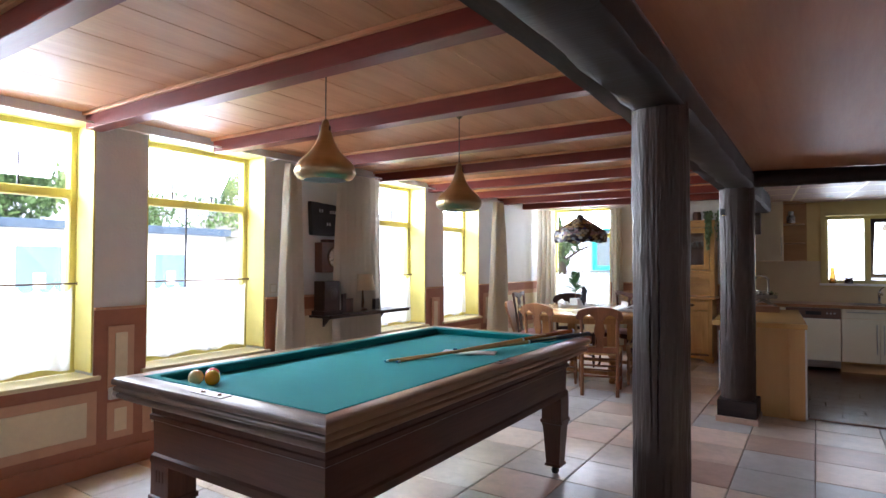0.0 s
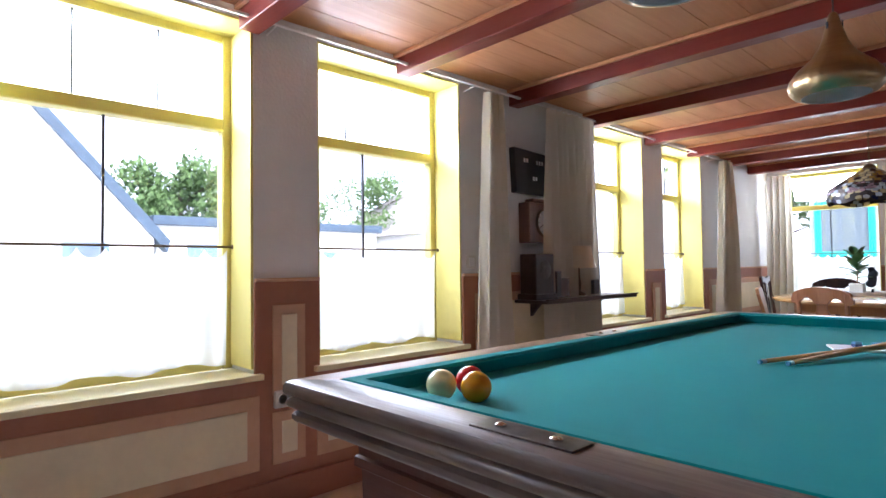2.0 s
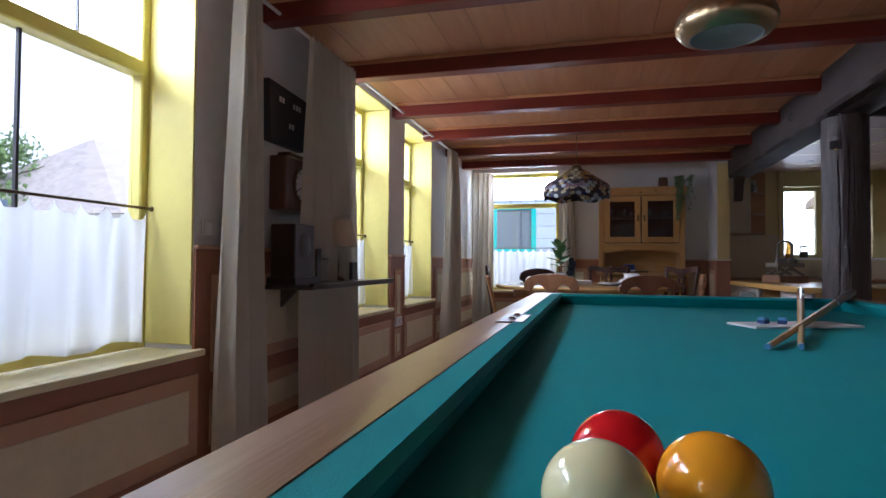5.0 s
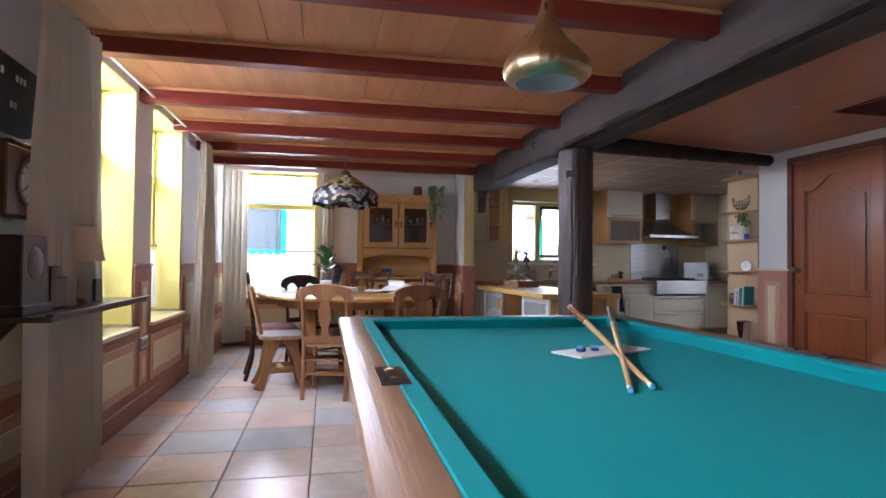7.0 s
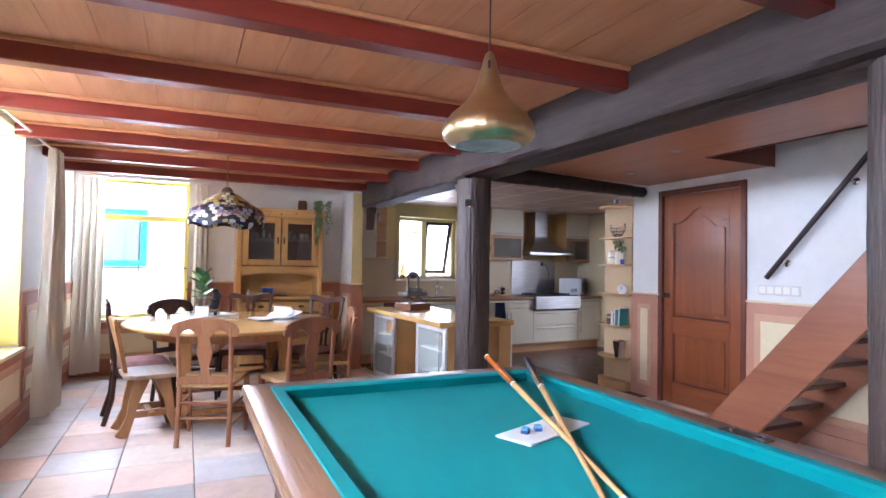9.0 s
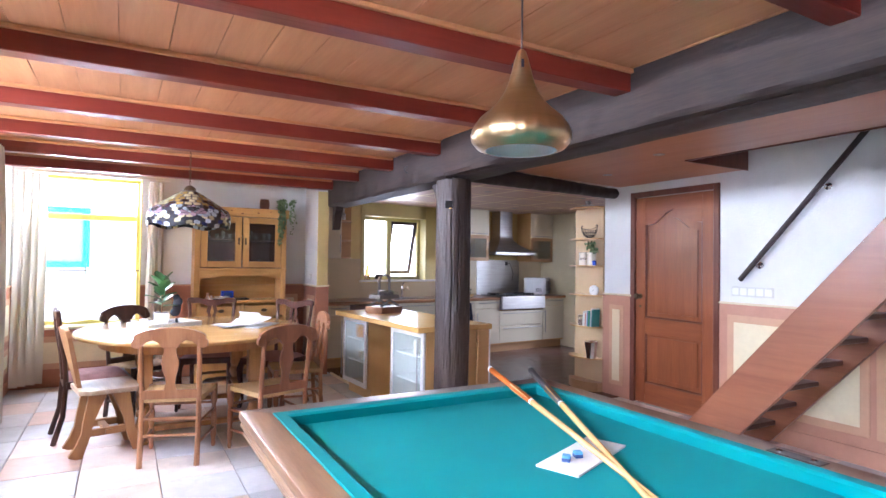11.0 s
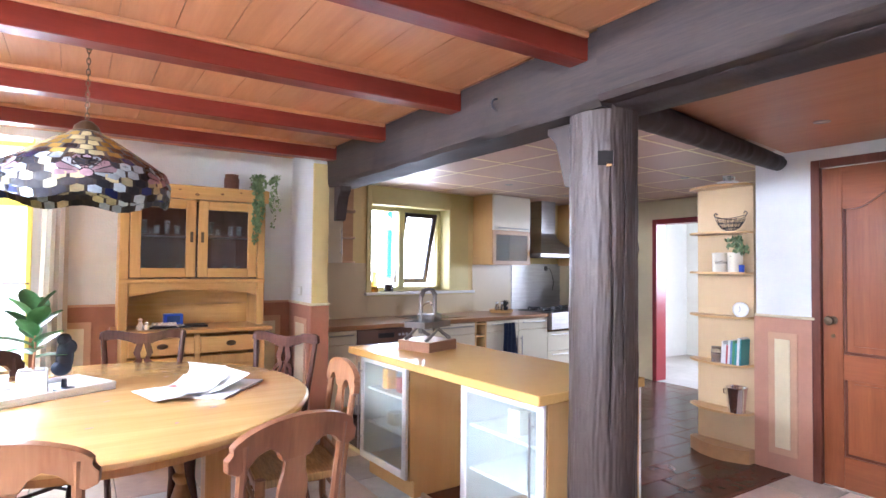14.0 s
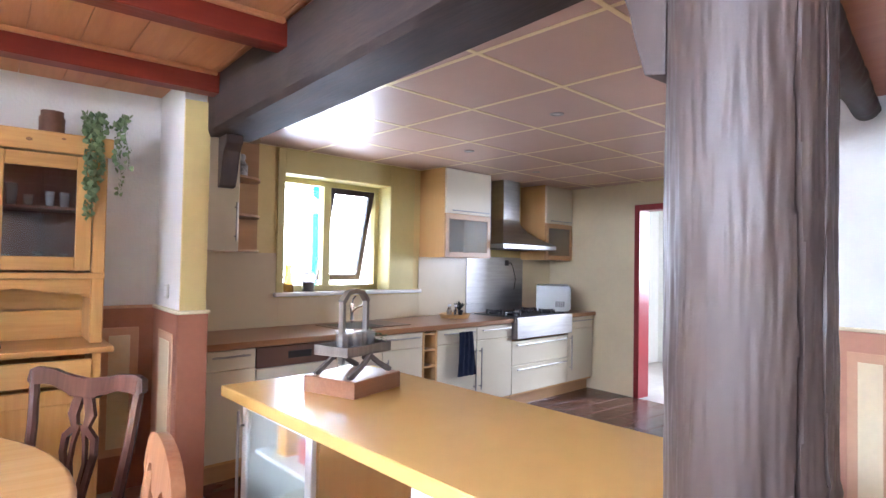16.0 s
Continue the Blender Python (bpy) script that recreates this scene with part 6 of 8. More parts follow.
def base_unit(u0, u1, layout, label, front=-0.64, top=CT - 0.04, bottom=0.14, wood_side=False):
    """A base cabinet in the askew frame KF: layout is a list of (name, x0, x1, z0, z1, handle)."""
    ob = thing("base_cabinet", KF, label, "kitchen cabinet", "base cabinets along the wall")
    for dims in ((u0 + 0.001, u0 + 0.018, front + 0.02, -0.01, bottom - 0.02, top), (u1 - 0.018, u1 - 0.001, front + 0.02, -0.01, bottom - 0.02, top),
                 (u0 + 0.018, u1 - 0.018, front + 0.02, -0.01, bottom - 0.02, bottom - 0.002), (u0 + 0.018, u1 - 0.018, -0.02, -0.01, bottom, top)):
        block("carcass", dims, M_BEECH, ob, bevel=0)
    block("plinth", (u0, u1, front + 0.07, front + 0.085, 0.0, bottom - 0.02), M_BEECHSHADE, ob, "beech plinth", bevel=0)
    for n, x0, x1, z0, z1, hd in layout:
        f = block(n, (x0 + 0.002, x1 - 0.002, front, front + 0.02, z0 + 0.002, z1 - 0.002), M_CABINET, ob, "cream front", bevel=0.003)
        if hd == "h":
            handle(f, Matrix(), x0 + 0.05, x1 - 0.05, front, z1 - 0.035)
        elif hd == "r":
            vhandle(f, Matrix(), x1 - 0.035, front, z0 + 0.12, z1 - 0.06)
        elif hd == "l":
            vhandle(f, Matrix(), x0 + 0.035, front, z0 + 0.12, z1 - 0.06)
    return ob


L0 = 0.14
base_unit(-0.0, 0.33, [("drawer", 0, 0.33, 0.68, 0.80, "h"), ("cabinet_door", 0, 0.33, L0, 0.68, "")], "narrow cream base cabinet with a drawer beside the dishwasher")
dw = thing("dishwasher", KF, "dishwasher with a dark control strip and a cream door", "dishwasher")
block("housing", (0.335, 0.925, -0.62, -0.03, 0.05, 0.80), M_STEEL, dw, bevel=0.002)
block("control_panel", (0.335, 0.925, -0.64, -0.62, 0.67, 0.80), M_BROWNPANEL, dw, "dark brown control strip", bevel=0.003)
block("door", (0.337, 0.923, -0.64, -0.62, L0, 0.665), M_CABINET, dw, "cream door", bevel=0.003)
block("display", (0.55, 0.72, -0.645, -0.64, 0.715, 0.76), M_BLACK, dw, bevel=0.001)
for k in range(3):
    bm = bmesh.new()
    lathe(bm, [(0.012, 0), (0.012, 0.01), (0.0, 0.011)], 12, Matrix.Translation((0.78 + 0.04 * k, -0.64, 0.738)) @ pose(0, 0, 0, 90, 0, 0), cap=False)
    part("button", bm, M_STEEL, dw, smooth=True)
base_unit(0.93, 1.72, [("drawer", 0.93, 1.72, 0.68, 0.80, "h"), ("cabinet_door", 0.93, 1.32, L0, 0.68, "r"), ("cabinet_door", 1.32, 1.72, L0, 0.68, "l")], "cream sink base cabinet with a wide drawer front")
wr = thing("wine_rack", KF, "narrow beech wine rack with open square niches", "wine rack")
for dims in ((1.722, 1.738, -0.64, -0.02, 0.02, 0.80), (1.862, 1.878, -0.64, -0.02, 0.02, 0.80), (1.738, 1.862, -0.03, -0.02, 0.02, 0.80)):
    block("side_panel", dims, M_BEECH, wr, bevel=0)
for k in range(6):
    z = 0.12 + k * 0.13
    block("shelf", (1.738, 1.862, -0.635, -0.03, z, z + 0.014), M_BEECH, wr, bevel=0)
base_unit(1.88, 2.35, [("drawer", 1.88, 2.35, 0.68, 0.80, "h"), ("cabinet_door", 1.88, 2.35, L0, 0.68, "r")], "cream base cabinet with a drawer and a hanging towel")
base_unit(2.35, 2.83, [("drawer", 2.35, 2.83, 0.68, 0.80, "h"), ("cabinet_door", 2.35, 2.83, L0, 0.68, "l")], "cream base cabinet with a drawer beside the cooker")
base_unit(2.83, 3.74, [("drawer", 2.83, 3.74, 0.40, 0.63, "h"), ("drawer", 2.83, 3.74, L0, 0.40, "h")], "wide cream drawer cabinet below the steel cooker front", top=0.63)
base_unit(3.74, 4.22, [("drawer", 3.74, 4.22, 0.68, 0.80, "h"), ("cabinet_door", 3.74, 4.22, L0, 0.68, "l")], "cream base cabinet with a drawer in the corner")
wt = thing("worktop", KF, "long brown wooden kitchen worktop with a rounded edge", "worktop")
for u0, u1 in ((0.0, 2.83), (3.74, 4.25)):
    block("worktop_board", (u0, u1, -0.665, -0.002, CT - 0.04, CT), M_WORKTOP, wt, bevel=0.005)
block("worktop_board", (2.83, 3.74, -0.10, -0.002, CT - 0.04, CT), M_WORKTOP, wt, bevel=0.003)
block("backsplash", (0.0, 0.80, -0.008, 0.0, CT, 1.40), M_SPLASH, wt, "beige splashback panel", bevel=0.001)
block("backsplash", (2.22, 2.86, -0.008, 0.0, CT, 1.40), M_SPLASH, wt, "beige splashback panel", bevel=0.001)
block("backsplash", (3.78, 4.3, -0.008, 0.0, CT, 1.40), M_SPLASH, wt, "beige splashback panel", bevel=0.001)
block("backsplash", (0.80, 2.22, -0.008, 0.0, CT, 1.06), M_SPLASH, wt, "beige splashback panel", bevel=0.001)

ck = thing("gas_cooker", KF, "wide stainless steel gas hob with a deep steel front", "cooker")
block("front_panel", (2.835, 3.735, -0.70, -0.67, 0.655, CT + 0.01), M_STEEL, ck, "deep brushed steel front", bevel=0.008, segments=3)
block("hob_body", (2.835, 3.735, -0.67, -0.10, 0.65, CT + 0.004), M_STEEL, ck, bevel=0.003)
block("hob_glass", (2.86, 3.71, -0.64, -0.13, CT + 0.004, CT + 0.010), M_BLACK, ck, bevel=0.002)
for k, (x, y) in enumerate(((3.0, -0.27), (3.0, -0.50), (3.29, -0.38), (3.56, -0.27), (3.56, -0.50))):
    bm = bmesh.new()
    lathe(bm, [(0.05, 0), (0.05, 0.012), (0.035, 0.02), (0.0, 0.02)], 20, Matrix.Translation((x, y, CT + 0.01)), cap=False)
    b = part("burner", bm, M_BLACK, ck, smooth=True)
    bm = bmesh.new()
    box(bm, x - 0.11, x + 0.11, y - 0.005, y + 0.005, CT + 0.032, CT + 0.045)
    box(bm, x - 0.005, x + 0.005, y - 0.10, y + 0.10, CT + 0.032, CT + 0.0448)
    for sx, sy in ((-0.105, 0), (0.105, 0), (0, -0.095), (0, 0.095)):
        box(bm, x + sx - 0.005, x + sx + 0.005, y + sy - 0.005, y + sy + 0.005, CT + 0.010, CT + 0.033)
    part("pan_support", bm, M_BLACK, b)
sp = thing("steel_splashback", KF, "brushed steel splashback plate behind the hob", "splashback")
block("plate", (2.865, 3.775, -0.012, -0.0, CT + 0.001, 1.42), M_STEEL, sp, bevel=0.001)
block("rail", (2.865, 3.775, -0.03, -0.012, CT + 0.09, CT + 0.10), M_STEEL, sp, bevel=0.003)

hood = thing("extractor_hood", KF, "stainless steel extractor hood with a tapered canopy and a chimney", "extractor hood")
block("lip", (2.86, 3.72, -0.50, -0.01, 1.50, 1.545), M_STEEL, hood, bevel=0.004)
bm = bmesh.new()
levels = []
for i in range(9):
    u = i / 8
    k = (1 - u) ** 1.9
    levels.append((0.13 + 0.30 * k, 0.24 + 0.255 * k, 1.545 + 0.26 * u))
prev = None
for hw, dp, z in levels:
    cur = [bm.verts.new(c) for c in ((3.29 - hw, -dp, z), (3.29 + hw, -dp, z), (3.29 + hw, -0.01, z), (3.29 - hw, -0.01, z))]
    if prev:
        for i in range(4):
            bm.faces.new((prev[i], prev[(i + 1) % 4], cur[(i + 1) % 4], cur[i]))
    prev = cur
part("canopy", bm, M_STEEL, hood, "tapered steel canopy", smooth=True)
block("chimney", (3.16, 3.42, -0.24, -0.01, 1.80, KZ + 0.01), M_STEEL, hood, "polished steel chimney", bevel=0.003)
block("filter", (2.90, 3.68, -0.46, -0.05, 1.495, 1.50), M_DARKGREY, hood, bevel=0)


def wall_unit(u0, u1, label):
    ob = thing("wall_cabinet", KF, label, "kitchen cabinet", "wall cabinets")
    f = -0.35
    for dims in ((u0, u0 + 0.018, f + 0.02, -0.001, 1.40, KZ), (u1 - 0.018, u1, f + 0.02, -0.001, 1.40, KZ), (u0 + 0.018, u1 - 0.018, f + 0.02, -0.001, 1.40, 1.418),
                 (u0 + 0.018, u1 - 0.018, f + 0.02, -0.001, 1.79, 1.808), (u0 + 0.018, u1 - 0.018, -0.01, -0.001, 1.418, KZ)):
        block("carcass", dims, M_BEECH, ob, bevel=0)
    d = block("flap_door", (u0 + 0.002, u1 - 0.002, f, f + 0.02, 1.80, KZ - 0.012), M_CABINET, ob, "cream flap door", bevel=0.003)
    handle(d, Matrix(), u0 + 0.06, u1 - 0.06, f, 1.825)
    g = new("glazed_flap")
    g.parent = ob
    for dims in ((u0 + 0.002, u0 + 0.05, f, f + 0.02, 1.402, 1.795), (u1 - 0.05, u1 - 0.002, f, f + 0.02, 1.402, 1.795), (u0 + 0.05, u1 - 0.05, f, f + 0.02, 1.402, 1.45), (u0 + 0.05, u1 - 0.05, f, f + 0.02, 1.747, 1.795)):
        block("flap_frame", dims, M_BEECHSHADE, g, bevel=0.002)
    block("frosted_pane", (u0 + 0.05, u1 - 0.05, f + 0.006, f + 0.012, 1.45, 1.747), M_FROST, g, "frosted glass pane", bevel=0)


wall_unit(2.23, 2.84, "beech wall cabinet with a cream flap over a frosted one")
wall_unit(3.74, 4.24, "beech wall cabinet with a cream flap, beside the hood")
cu = thing("wall_cabinet", KF, "cream corner wall cabinet with rounded open end shelves", "kitchen cabinet", "wall cabinets")
block("carcass", (-0.02, 0.33, -0.33, -0.001, 1.40, KZ), M_BEECH, cu, bevel=0)
d = block("cabinet_door", (-0.018, 0.328, -0.35, -0.33, 1.40, KZ - 0.005), M_CABINET, cu, "cream door", bevel=0.003)
vhandle(d, Matrix(), 0.30, -0.35, 1.47, 1.72)
block("back_panel", (0.33, 0.62, -0.012, -0.001, 1.40, KZ), M_BEECHSHADE, cu, bevel=0)
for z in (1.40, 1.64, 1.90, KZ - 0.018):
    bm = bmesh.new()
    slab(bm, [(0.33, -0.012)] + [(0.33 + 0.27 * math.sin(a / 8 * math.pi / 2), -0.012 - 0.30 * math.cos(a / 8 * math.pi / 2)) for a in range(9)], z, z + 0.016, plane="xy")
    part("shelf", bm, M_BEECHSHADE, cu, "rounded beech shelf", bevel=0.002)
jar = thing("spotted_jar", KF @ pose(0.43, -0.12, 1.916), "black and white spotted jar on a rounded shelf", "jar")
bm = bmesh.new()
lathe(bm, [(0.035, 0), (0.05, 0.02), (0.052, 0.09), (0.03, 0.125), (0.036, 0.15), (0.03, 0.17), (0.0, 0.175)], 22, cap=False)
part("body", bm, M_SPOTS, jar, smooth=True)

# on the worktop
mwv = thing("microwave", KF @ pose(3.90, -0.33, CT, 0, 0, 36), "silver microwave oven with a dark door window", "microwave")
block("case", (-0.25, 0.25, -0.17, 0.17, 0.012, 0.285), M_SILVER, mwv, bevel=0.006)
block("door", (-0.235, 0.13, -0.185, -0.17, 0.03, 0.27), M_SILVER, mwv, bevel=0.004)
block("door_window", (-0.20, 0.09, -0.188, -0.185, 0.07, 0.235), M_BLACK, mwv, "dark door window", bevel=0.001)
block("control_panel", (0.14, 0.24, -0.182, -0.17, 0.03, 0.27), M_STEEL, mwv, bevel=0.002)
for z in (0.10, 0.18):
    bm = bmesh.new()
    lathe(bm, [(0.022, 0), (0.02, 0.018), (0.0, 0.02)], 18, Matrix.Translation((0.19, -0.182, z)) @ pose(0, 0, 0, 90, 0, 0), cap=False)
    part("knob", bm, M_SILVER, mwv, smooth=True)
for k in range(5):
    block("vent", (-0.2505, -0.2495, -0.12 + 0.02 * k, -0.11 + 0.02 * k, 0.06, 0.12), M_BLACK, mwv, bevel=0)
for x in (-0.2, 0.2):
    block("foot", (x - 0.015, x + 0.015, -0.12, 0.12, 0, 0.012), M_BLACK, mwv, bevel=0)
cordm = thing("power_cord", KF, "black power cord running up the wall behind the microwave", "cable")
bm = bmesh.new()
tube(bm, [(3.62, -0.015, 1.07), (3.64, -0.02, 1.18), (3.60, -0.02, 1.30), (3.56, -0.02, 1.36), (3.50, -0.02, 1.355)], 0.004, 6)
part("cord", bm, M_BLACK, cordm, smooth=True)
block("socket", (3.46, 3.52, -0.022, -0.012, 1.33, 1.39), M_DARKGREY, cordm, bevel=0.004)

bk = thing("glass_basket", KF @ pose(2.45, -0.26, CT), "round wooden tray with small bottles and a dark plant", "basket")
bm = bmesh.new()
lathe(bm, [(0.0, 0.004), (0.12, 0.004), (0.14, 0.035), (0.146, 0.035), (0.128, 0.0), (0.0, 0.0)], 28, cap=False)
part("bowl", bm, M_BEECH, bk, smooth=True)
for k, (x, y) in enumerate(((-0.07, 0.0), (-0.03, -0.05), (-0.02, 0.04))):
    b = thing("small_bottle", KF @ pose(2.45 + x, -0.26 + y, CT + 0.005), "small clear bottle with a white cap on a wooden tray", "bottle", "bottles on the wooden tray")
    bm = bmesh.new()
    lathe(bm, [(0.0, 0), (0.02, 0.0), (0.022, 0.06), (0.01, 0.085), (0.01, 0.10), (0.0, 0.10)], 14, cap=False)
    part("bottle_body", bm, M_GLASSY, b, smooth=True)
    bm = bmesh.new()
    lathe(bm, [(0.012, 0.10), (0.012, 0.115), (0.0, 0.116)], 12, cap=False)
    part("cap", bm, M_WHITE, b, smooth=True)
pl = thing("dark_plant", KF @ pose(2.51, -0.26, CT + 0.005), "small dark spiky plant in a black pot", "plant")
bm = bmesh.new()
lathe(bm, [(0.03, 0), (0.042, 0.06), (0.038, 0.06), (0.03, 0.01), (0, 0.01)], 16, cap=False)
part("pot", bm, M_BLACK, pl, smooth=True)
rnd = random.Random(6)
for k in range(22):
    a, t = k * 2.4, rnd.uniform(10, 65)
    mm = pose(0, 0, 0.055, 0, 0, math.degrees(a)) @ pose(0, 0, 0, 0, -90 + t, 0)
    bm = bmesh.new()
    vs = [bm.verts.new(mm @ Vector(c)) for c in ((0, -0.007, 0), (0.05, -0.012, 0.004), (0.095, 0, 0.0), (0.05, 0.012, 0.004), (0, 0.007, 0))]
    bm.faces.new(vs)
    part("leaf", bm, M_DARKLEAF, pl)
sink = thing("kitchen_sink", KF, "brown composite sink set in the worktop under the window", "sink")
block("rim", (1.06, 1.70, -0.52, -0.12, CT, CT + 0.006), M_BROWNPANEL, sink, bevel=0.003)
block("basin", (1.12, 1.45, -0.48, -0.16, CT + 0.006, CT + 0.008), M_BLACK, sink, bevel=0)
tap = thing("kitchen_tap", KF @ pose(1.40, -0.12, CT + 0.006), "short dark chrome kitchen tap behind the sink", "tap")
bm = bmesh.new()
lathe(bm, [(0.026, 0), (0.026, 0.01), (0.018, 0.02), (0.018, 0.10), (0.022, 0.11), (0.02, 0.15), (0.0, 0.16)], 18, cap=False)
part("tap_body", bm, M_CHROME, tap, smooth=True)
bm = bmesh.new()
tube(bm, [(0, -0.01, 0.09), (0, -0.08, 0.13), (0, -0.16, 0.15), (0, -0.19, 0.12)], 0.011, 10)
part("spout", bm, M_CHROME, tap, smooth=True)
bm = bmesh.new()
tube(bm, [(0, 0, 0.15), (0.02, 0.01, 0.19), (0.05, 0.02, 0.21)], 0.007, 8)
part("lever", bm, M_BLACK, tap, smooth=True)

tw = thing("tea_towel", KF, "dark navy tea towel hanging over the drawer handle", "towel")
bm = bmesh.new()
rows = []
for j in range(10):
    z = 0.775 - 0.37 * j / 9
    w = 0.085 + 0.03 * (j / 9)
    rows.append([bm.verts.new((2.17 + w * (i / 6 - 1) + 0.012 * j / 9, -0.684 - 0.006 * math.sin(i * 1.9 + j * 0.3) - 0.004 * (j > 0), z)) for i in range(13)])
for a, b in zip(rows, rows[1:]):
    for i in range(12):
        bm.faces.new((a[i], a[i + 1], b[i + 1], b[i]))
ret = bmesh.ops.solidify(bm, geom=list(bm.faces), thickness=0.004)
part("cloth", bm, M_TOWEL, tw, smooth=True)

# on the window sill
jug = thing("oil_bottle", KF @ pose(0.92, 0.06, 1.10), "amber oil bottle with a handle on the kitchen window sill", "bottle")
bm = bmesh.new()
lathe(bm, [(0.0, 0), (0.042, 0.0), (0.044, 0.02), (0.03, 0.12), (0.022, 0.17), (0.03, 0.20), (0.026, 0.215), (0.0, 0.215)], 18, cap=False)
part("bottle_body", bm, M_AMBER, jug, smooth=True)
bm = bmesh.new()
tube(bm, [(-0.025, 0, 0.18), (-0.06, 0, 0.17), (-0.062, 0, 0.13), (-0.03, 0, 0.11)], 0.005, 8)
part("bottle_handle", bm, M_DARKWOOD, jug, smooth=True)
kj = thing("coffee_jar", KF @ pose(1.10, 0.06, 1.10), "clear storage jar half full of dark coffee beans on the sill", "jar")
bm = bmesh.new()
lathe(bm, [(0.0, 0), (0.05, 0.0), (0.05, 0.12), (0.045, 0.13), (0.045, 0.135), (0.0, 0.135)], 20, cap=False)
part("jar_body", bm, M_GLASSY, kj, smooth=True)
bm = bmesh.new()
lathe(bm, [(0.0, 0.004), (0.047, 0.004), (0.047, 0.075), (0.0, 0.078)], 18, cap=False)
part("coffee", bm, M_DARKWOOD, kj, smooth=True)
bm = bmesh.new()
lathe(bm, [(0.046, 0.135), (0.046, 0.155), (0.0, 0.157)], 18, cap=False)
part("lid", bm, M_STEEL, kj, smooth=True)

# ---- island ----
IF = pose(-0.37, 6.27, 0, 0, 0, 3.4)
isl = thing("kitchen_island", IF, "beech kitchen island with frosted glass doors, set beside the timber post", "kitchen island")
IL, IW = 1.70, 0.66
for y0, y1 in ((0.02, 0.60), (1.12, 1.68)):
    for dims in ((0.06, IW - 0.05, y0, y0 + 0.018, 0.11, CT - 0.05), (0.06, IW - 0.05, y1 - 0.018, y1, 0.11, CT - 0.05), (IW - 0.06, IW - 0.045, y0, y1, 0.11, CT - 0.05), (0.06, IW - 0.06, y0 + 0.018, y1 - 0.018, 0.11, 0.128)):
        block("carcass", dims, M_BEECH, isl, "beech side panel", bevel=0)
    for z in (0.34, 0.56):
        block("shelf", (0.08, IW - 0.065, y0 + 0.022, y1 - 0.022, z, z + 0.014), M_WHITE, isl, bevel=0)
    for dims in ((0.062, IW - 0.064, y0 + 0.0185, y0 + 0.0215, 0.129, CT - 0.06), (0.062, IW - 0.064, y1 - 0.0215, y1 - 0.0185, 0.129, CT - 0.06), (IW - 0.064, IW - 0.061, y0 + 0.022, y1 - 0.022, 0.129, CT - 0.06)):
        block("lining", dims, M_WHITE, isl, "white inner lining", bevel=0)
    block("plinth", (0.10, IW - 0.1, y0 + 0.01, y1 - 0.01, 0.0, 0.11), M_BEECH, isl, "beech plinth", bevel=0)
    d = new("glass_door")
    d.parent = isl
    st = 0.045
    for dims in ((0.03, 0.05, y0, y0 + st, 0.12, CT - 0.055), (0.03, 0.05, y1 - st, y1, 0.12, CT - 0.055), (0.03, 0.05, y0 + st, y1 - st, 0.12, 0.12 + st), (0.03, 0.05, y0 + st, y1 - st, CT - 0.055 - st, CT - 0.055)):
        block("door_frame", dims, M_ALU, d, "white aluminium frame", bevel=0.003)
    block("frosted_pane", (0.036, 0.042, y0 + st, y1 - st, 0.12 + st, CT - 0.055 - st), M_FROST, d, "frosted glass pane", bevel=0).visible_shadow = False
    hy = y0 + 0.06 if y0 < 0.5 else y1 - 0.02
    bm = bmesh.new()
    tube(bm, [(0.005, hy, 0.18), (0.005, hy, 0.74)], 0.006, 8)
    for z in (0.25, 0.68):
        tube(bm, [(0.03, hy, z), (0.005, hy, z)], 0.005, 6)
    part("bar_handle", bm, M_STEEL, d, "long steel bar handle", smooth=True)
block("back_panel", (IW - 0.10, IW - 0.085, 0.60, 1.12, 0.0, CT - 0.05), M_BEECH, isl, "beech back panel of the open knee space", bevel=0)
block("end_panel", (0.56, 0.68, -0.005, 0.018, 0.0, CT - 0.05), M_BEECH, isl, "beech end panel", bevel=0.002)
block("edge_strip", (0.68, 0.695, -0.007, 0.02, 0.02, CT - 0.05), M_ALU, isl, bevel=0.002)
block("island_top", (-0.045, 0.70, -0.025, IL + 0.02, CT - 0.05, CT - 0.005), M_ISLTOP, isl, "thick honey laminate top", bevel=0.004)

for k, (x, y, z, w, h, col) in enumerate(((0.16, 1.52, 0.574, 0.07, 0.13, M_BALLY), (0.17, 1.38, 0.574, 0.06, 0.09, M_REDPRINT), (0.18, 1.28, 0.574, 0.05, 0.15, M_BALLY), (0.17, 1.45, 0.354, 0.09, 0.08, M_CREAMTIN), (0.16, 0.30, 0.574, 0.08, 0.12, M_CREAMTIN))):
    b = thing("food_carton", IF @ pose(x, y, z), ("orange", "red", "orange", "cream", "cream")[k] + " carton behind the frosted glass of the island", "carton", "cartons in the kitchen island")
    block("carton_body", (-w / 2, w / 2, -w / 2, w / 2, 0, h), col, b, bevel=0.003)
TOPZ = CT - 0.005
STAND = pose(-0.115, 7.63, TOPZ, 0, 0, 20) @ Matrix.Scale(0.85, 4)
stand = thing("glass_stand", STAND, "grey wooden drinks stand on a wooden box with glasses and herbs", "stand")
block("box", (-0.17, 0.17, -0.15, 0.15, 0.0, 0.075), M_STANDBOX, stand, "brown wooden box", bevel=0.003)
block("tray_shelf", (-0.16, 0.16, -0.10, 0.10, 0.17, 0.18), M_GREYWOOD, stand, bevel=0.002)
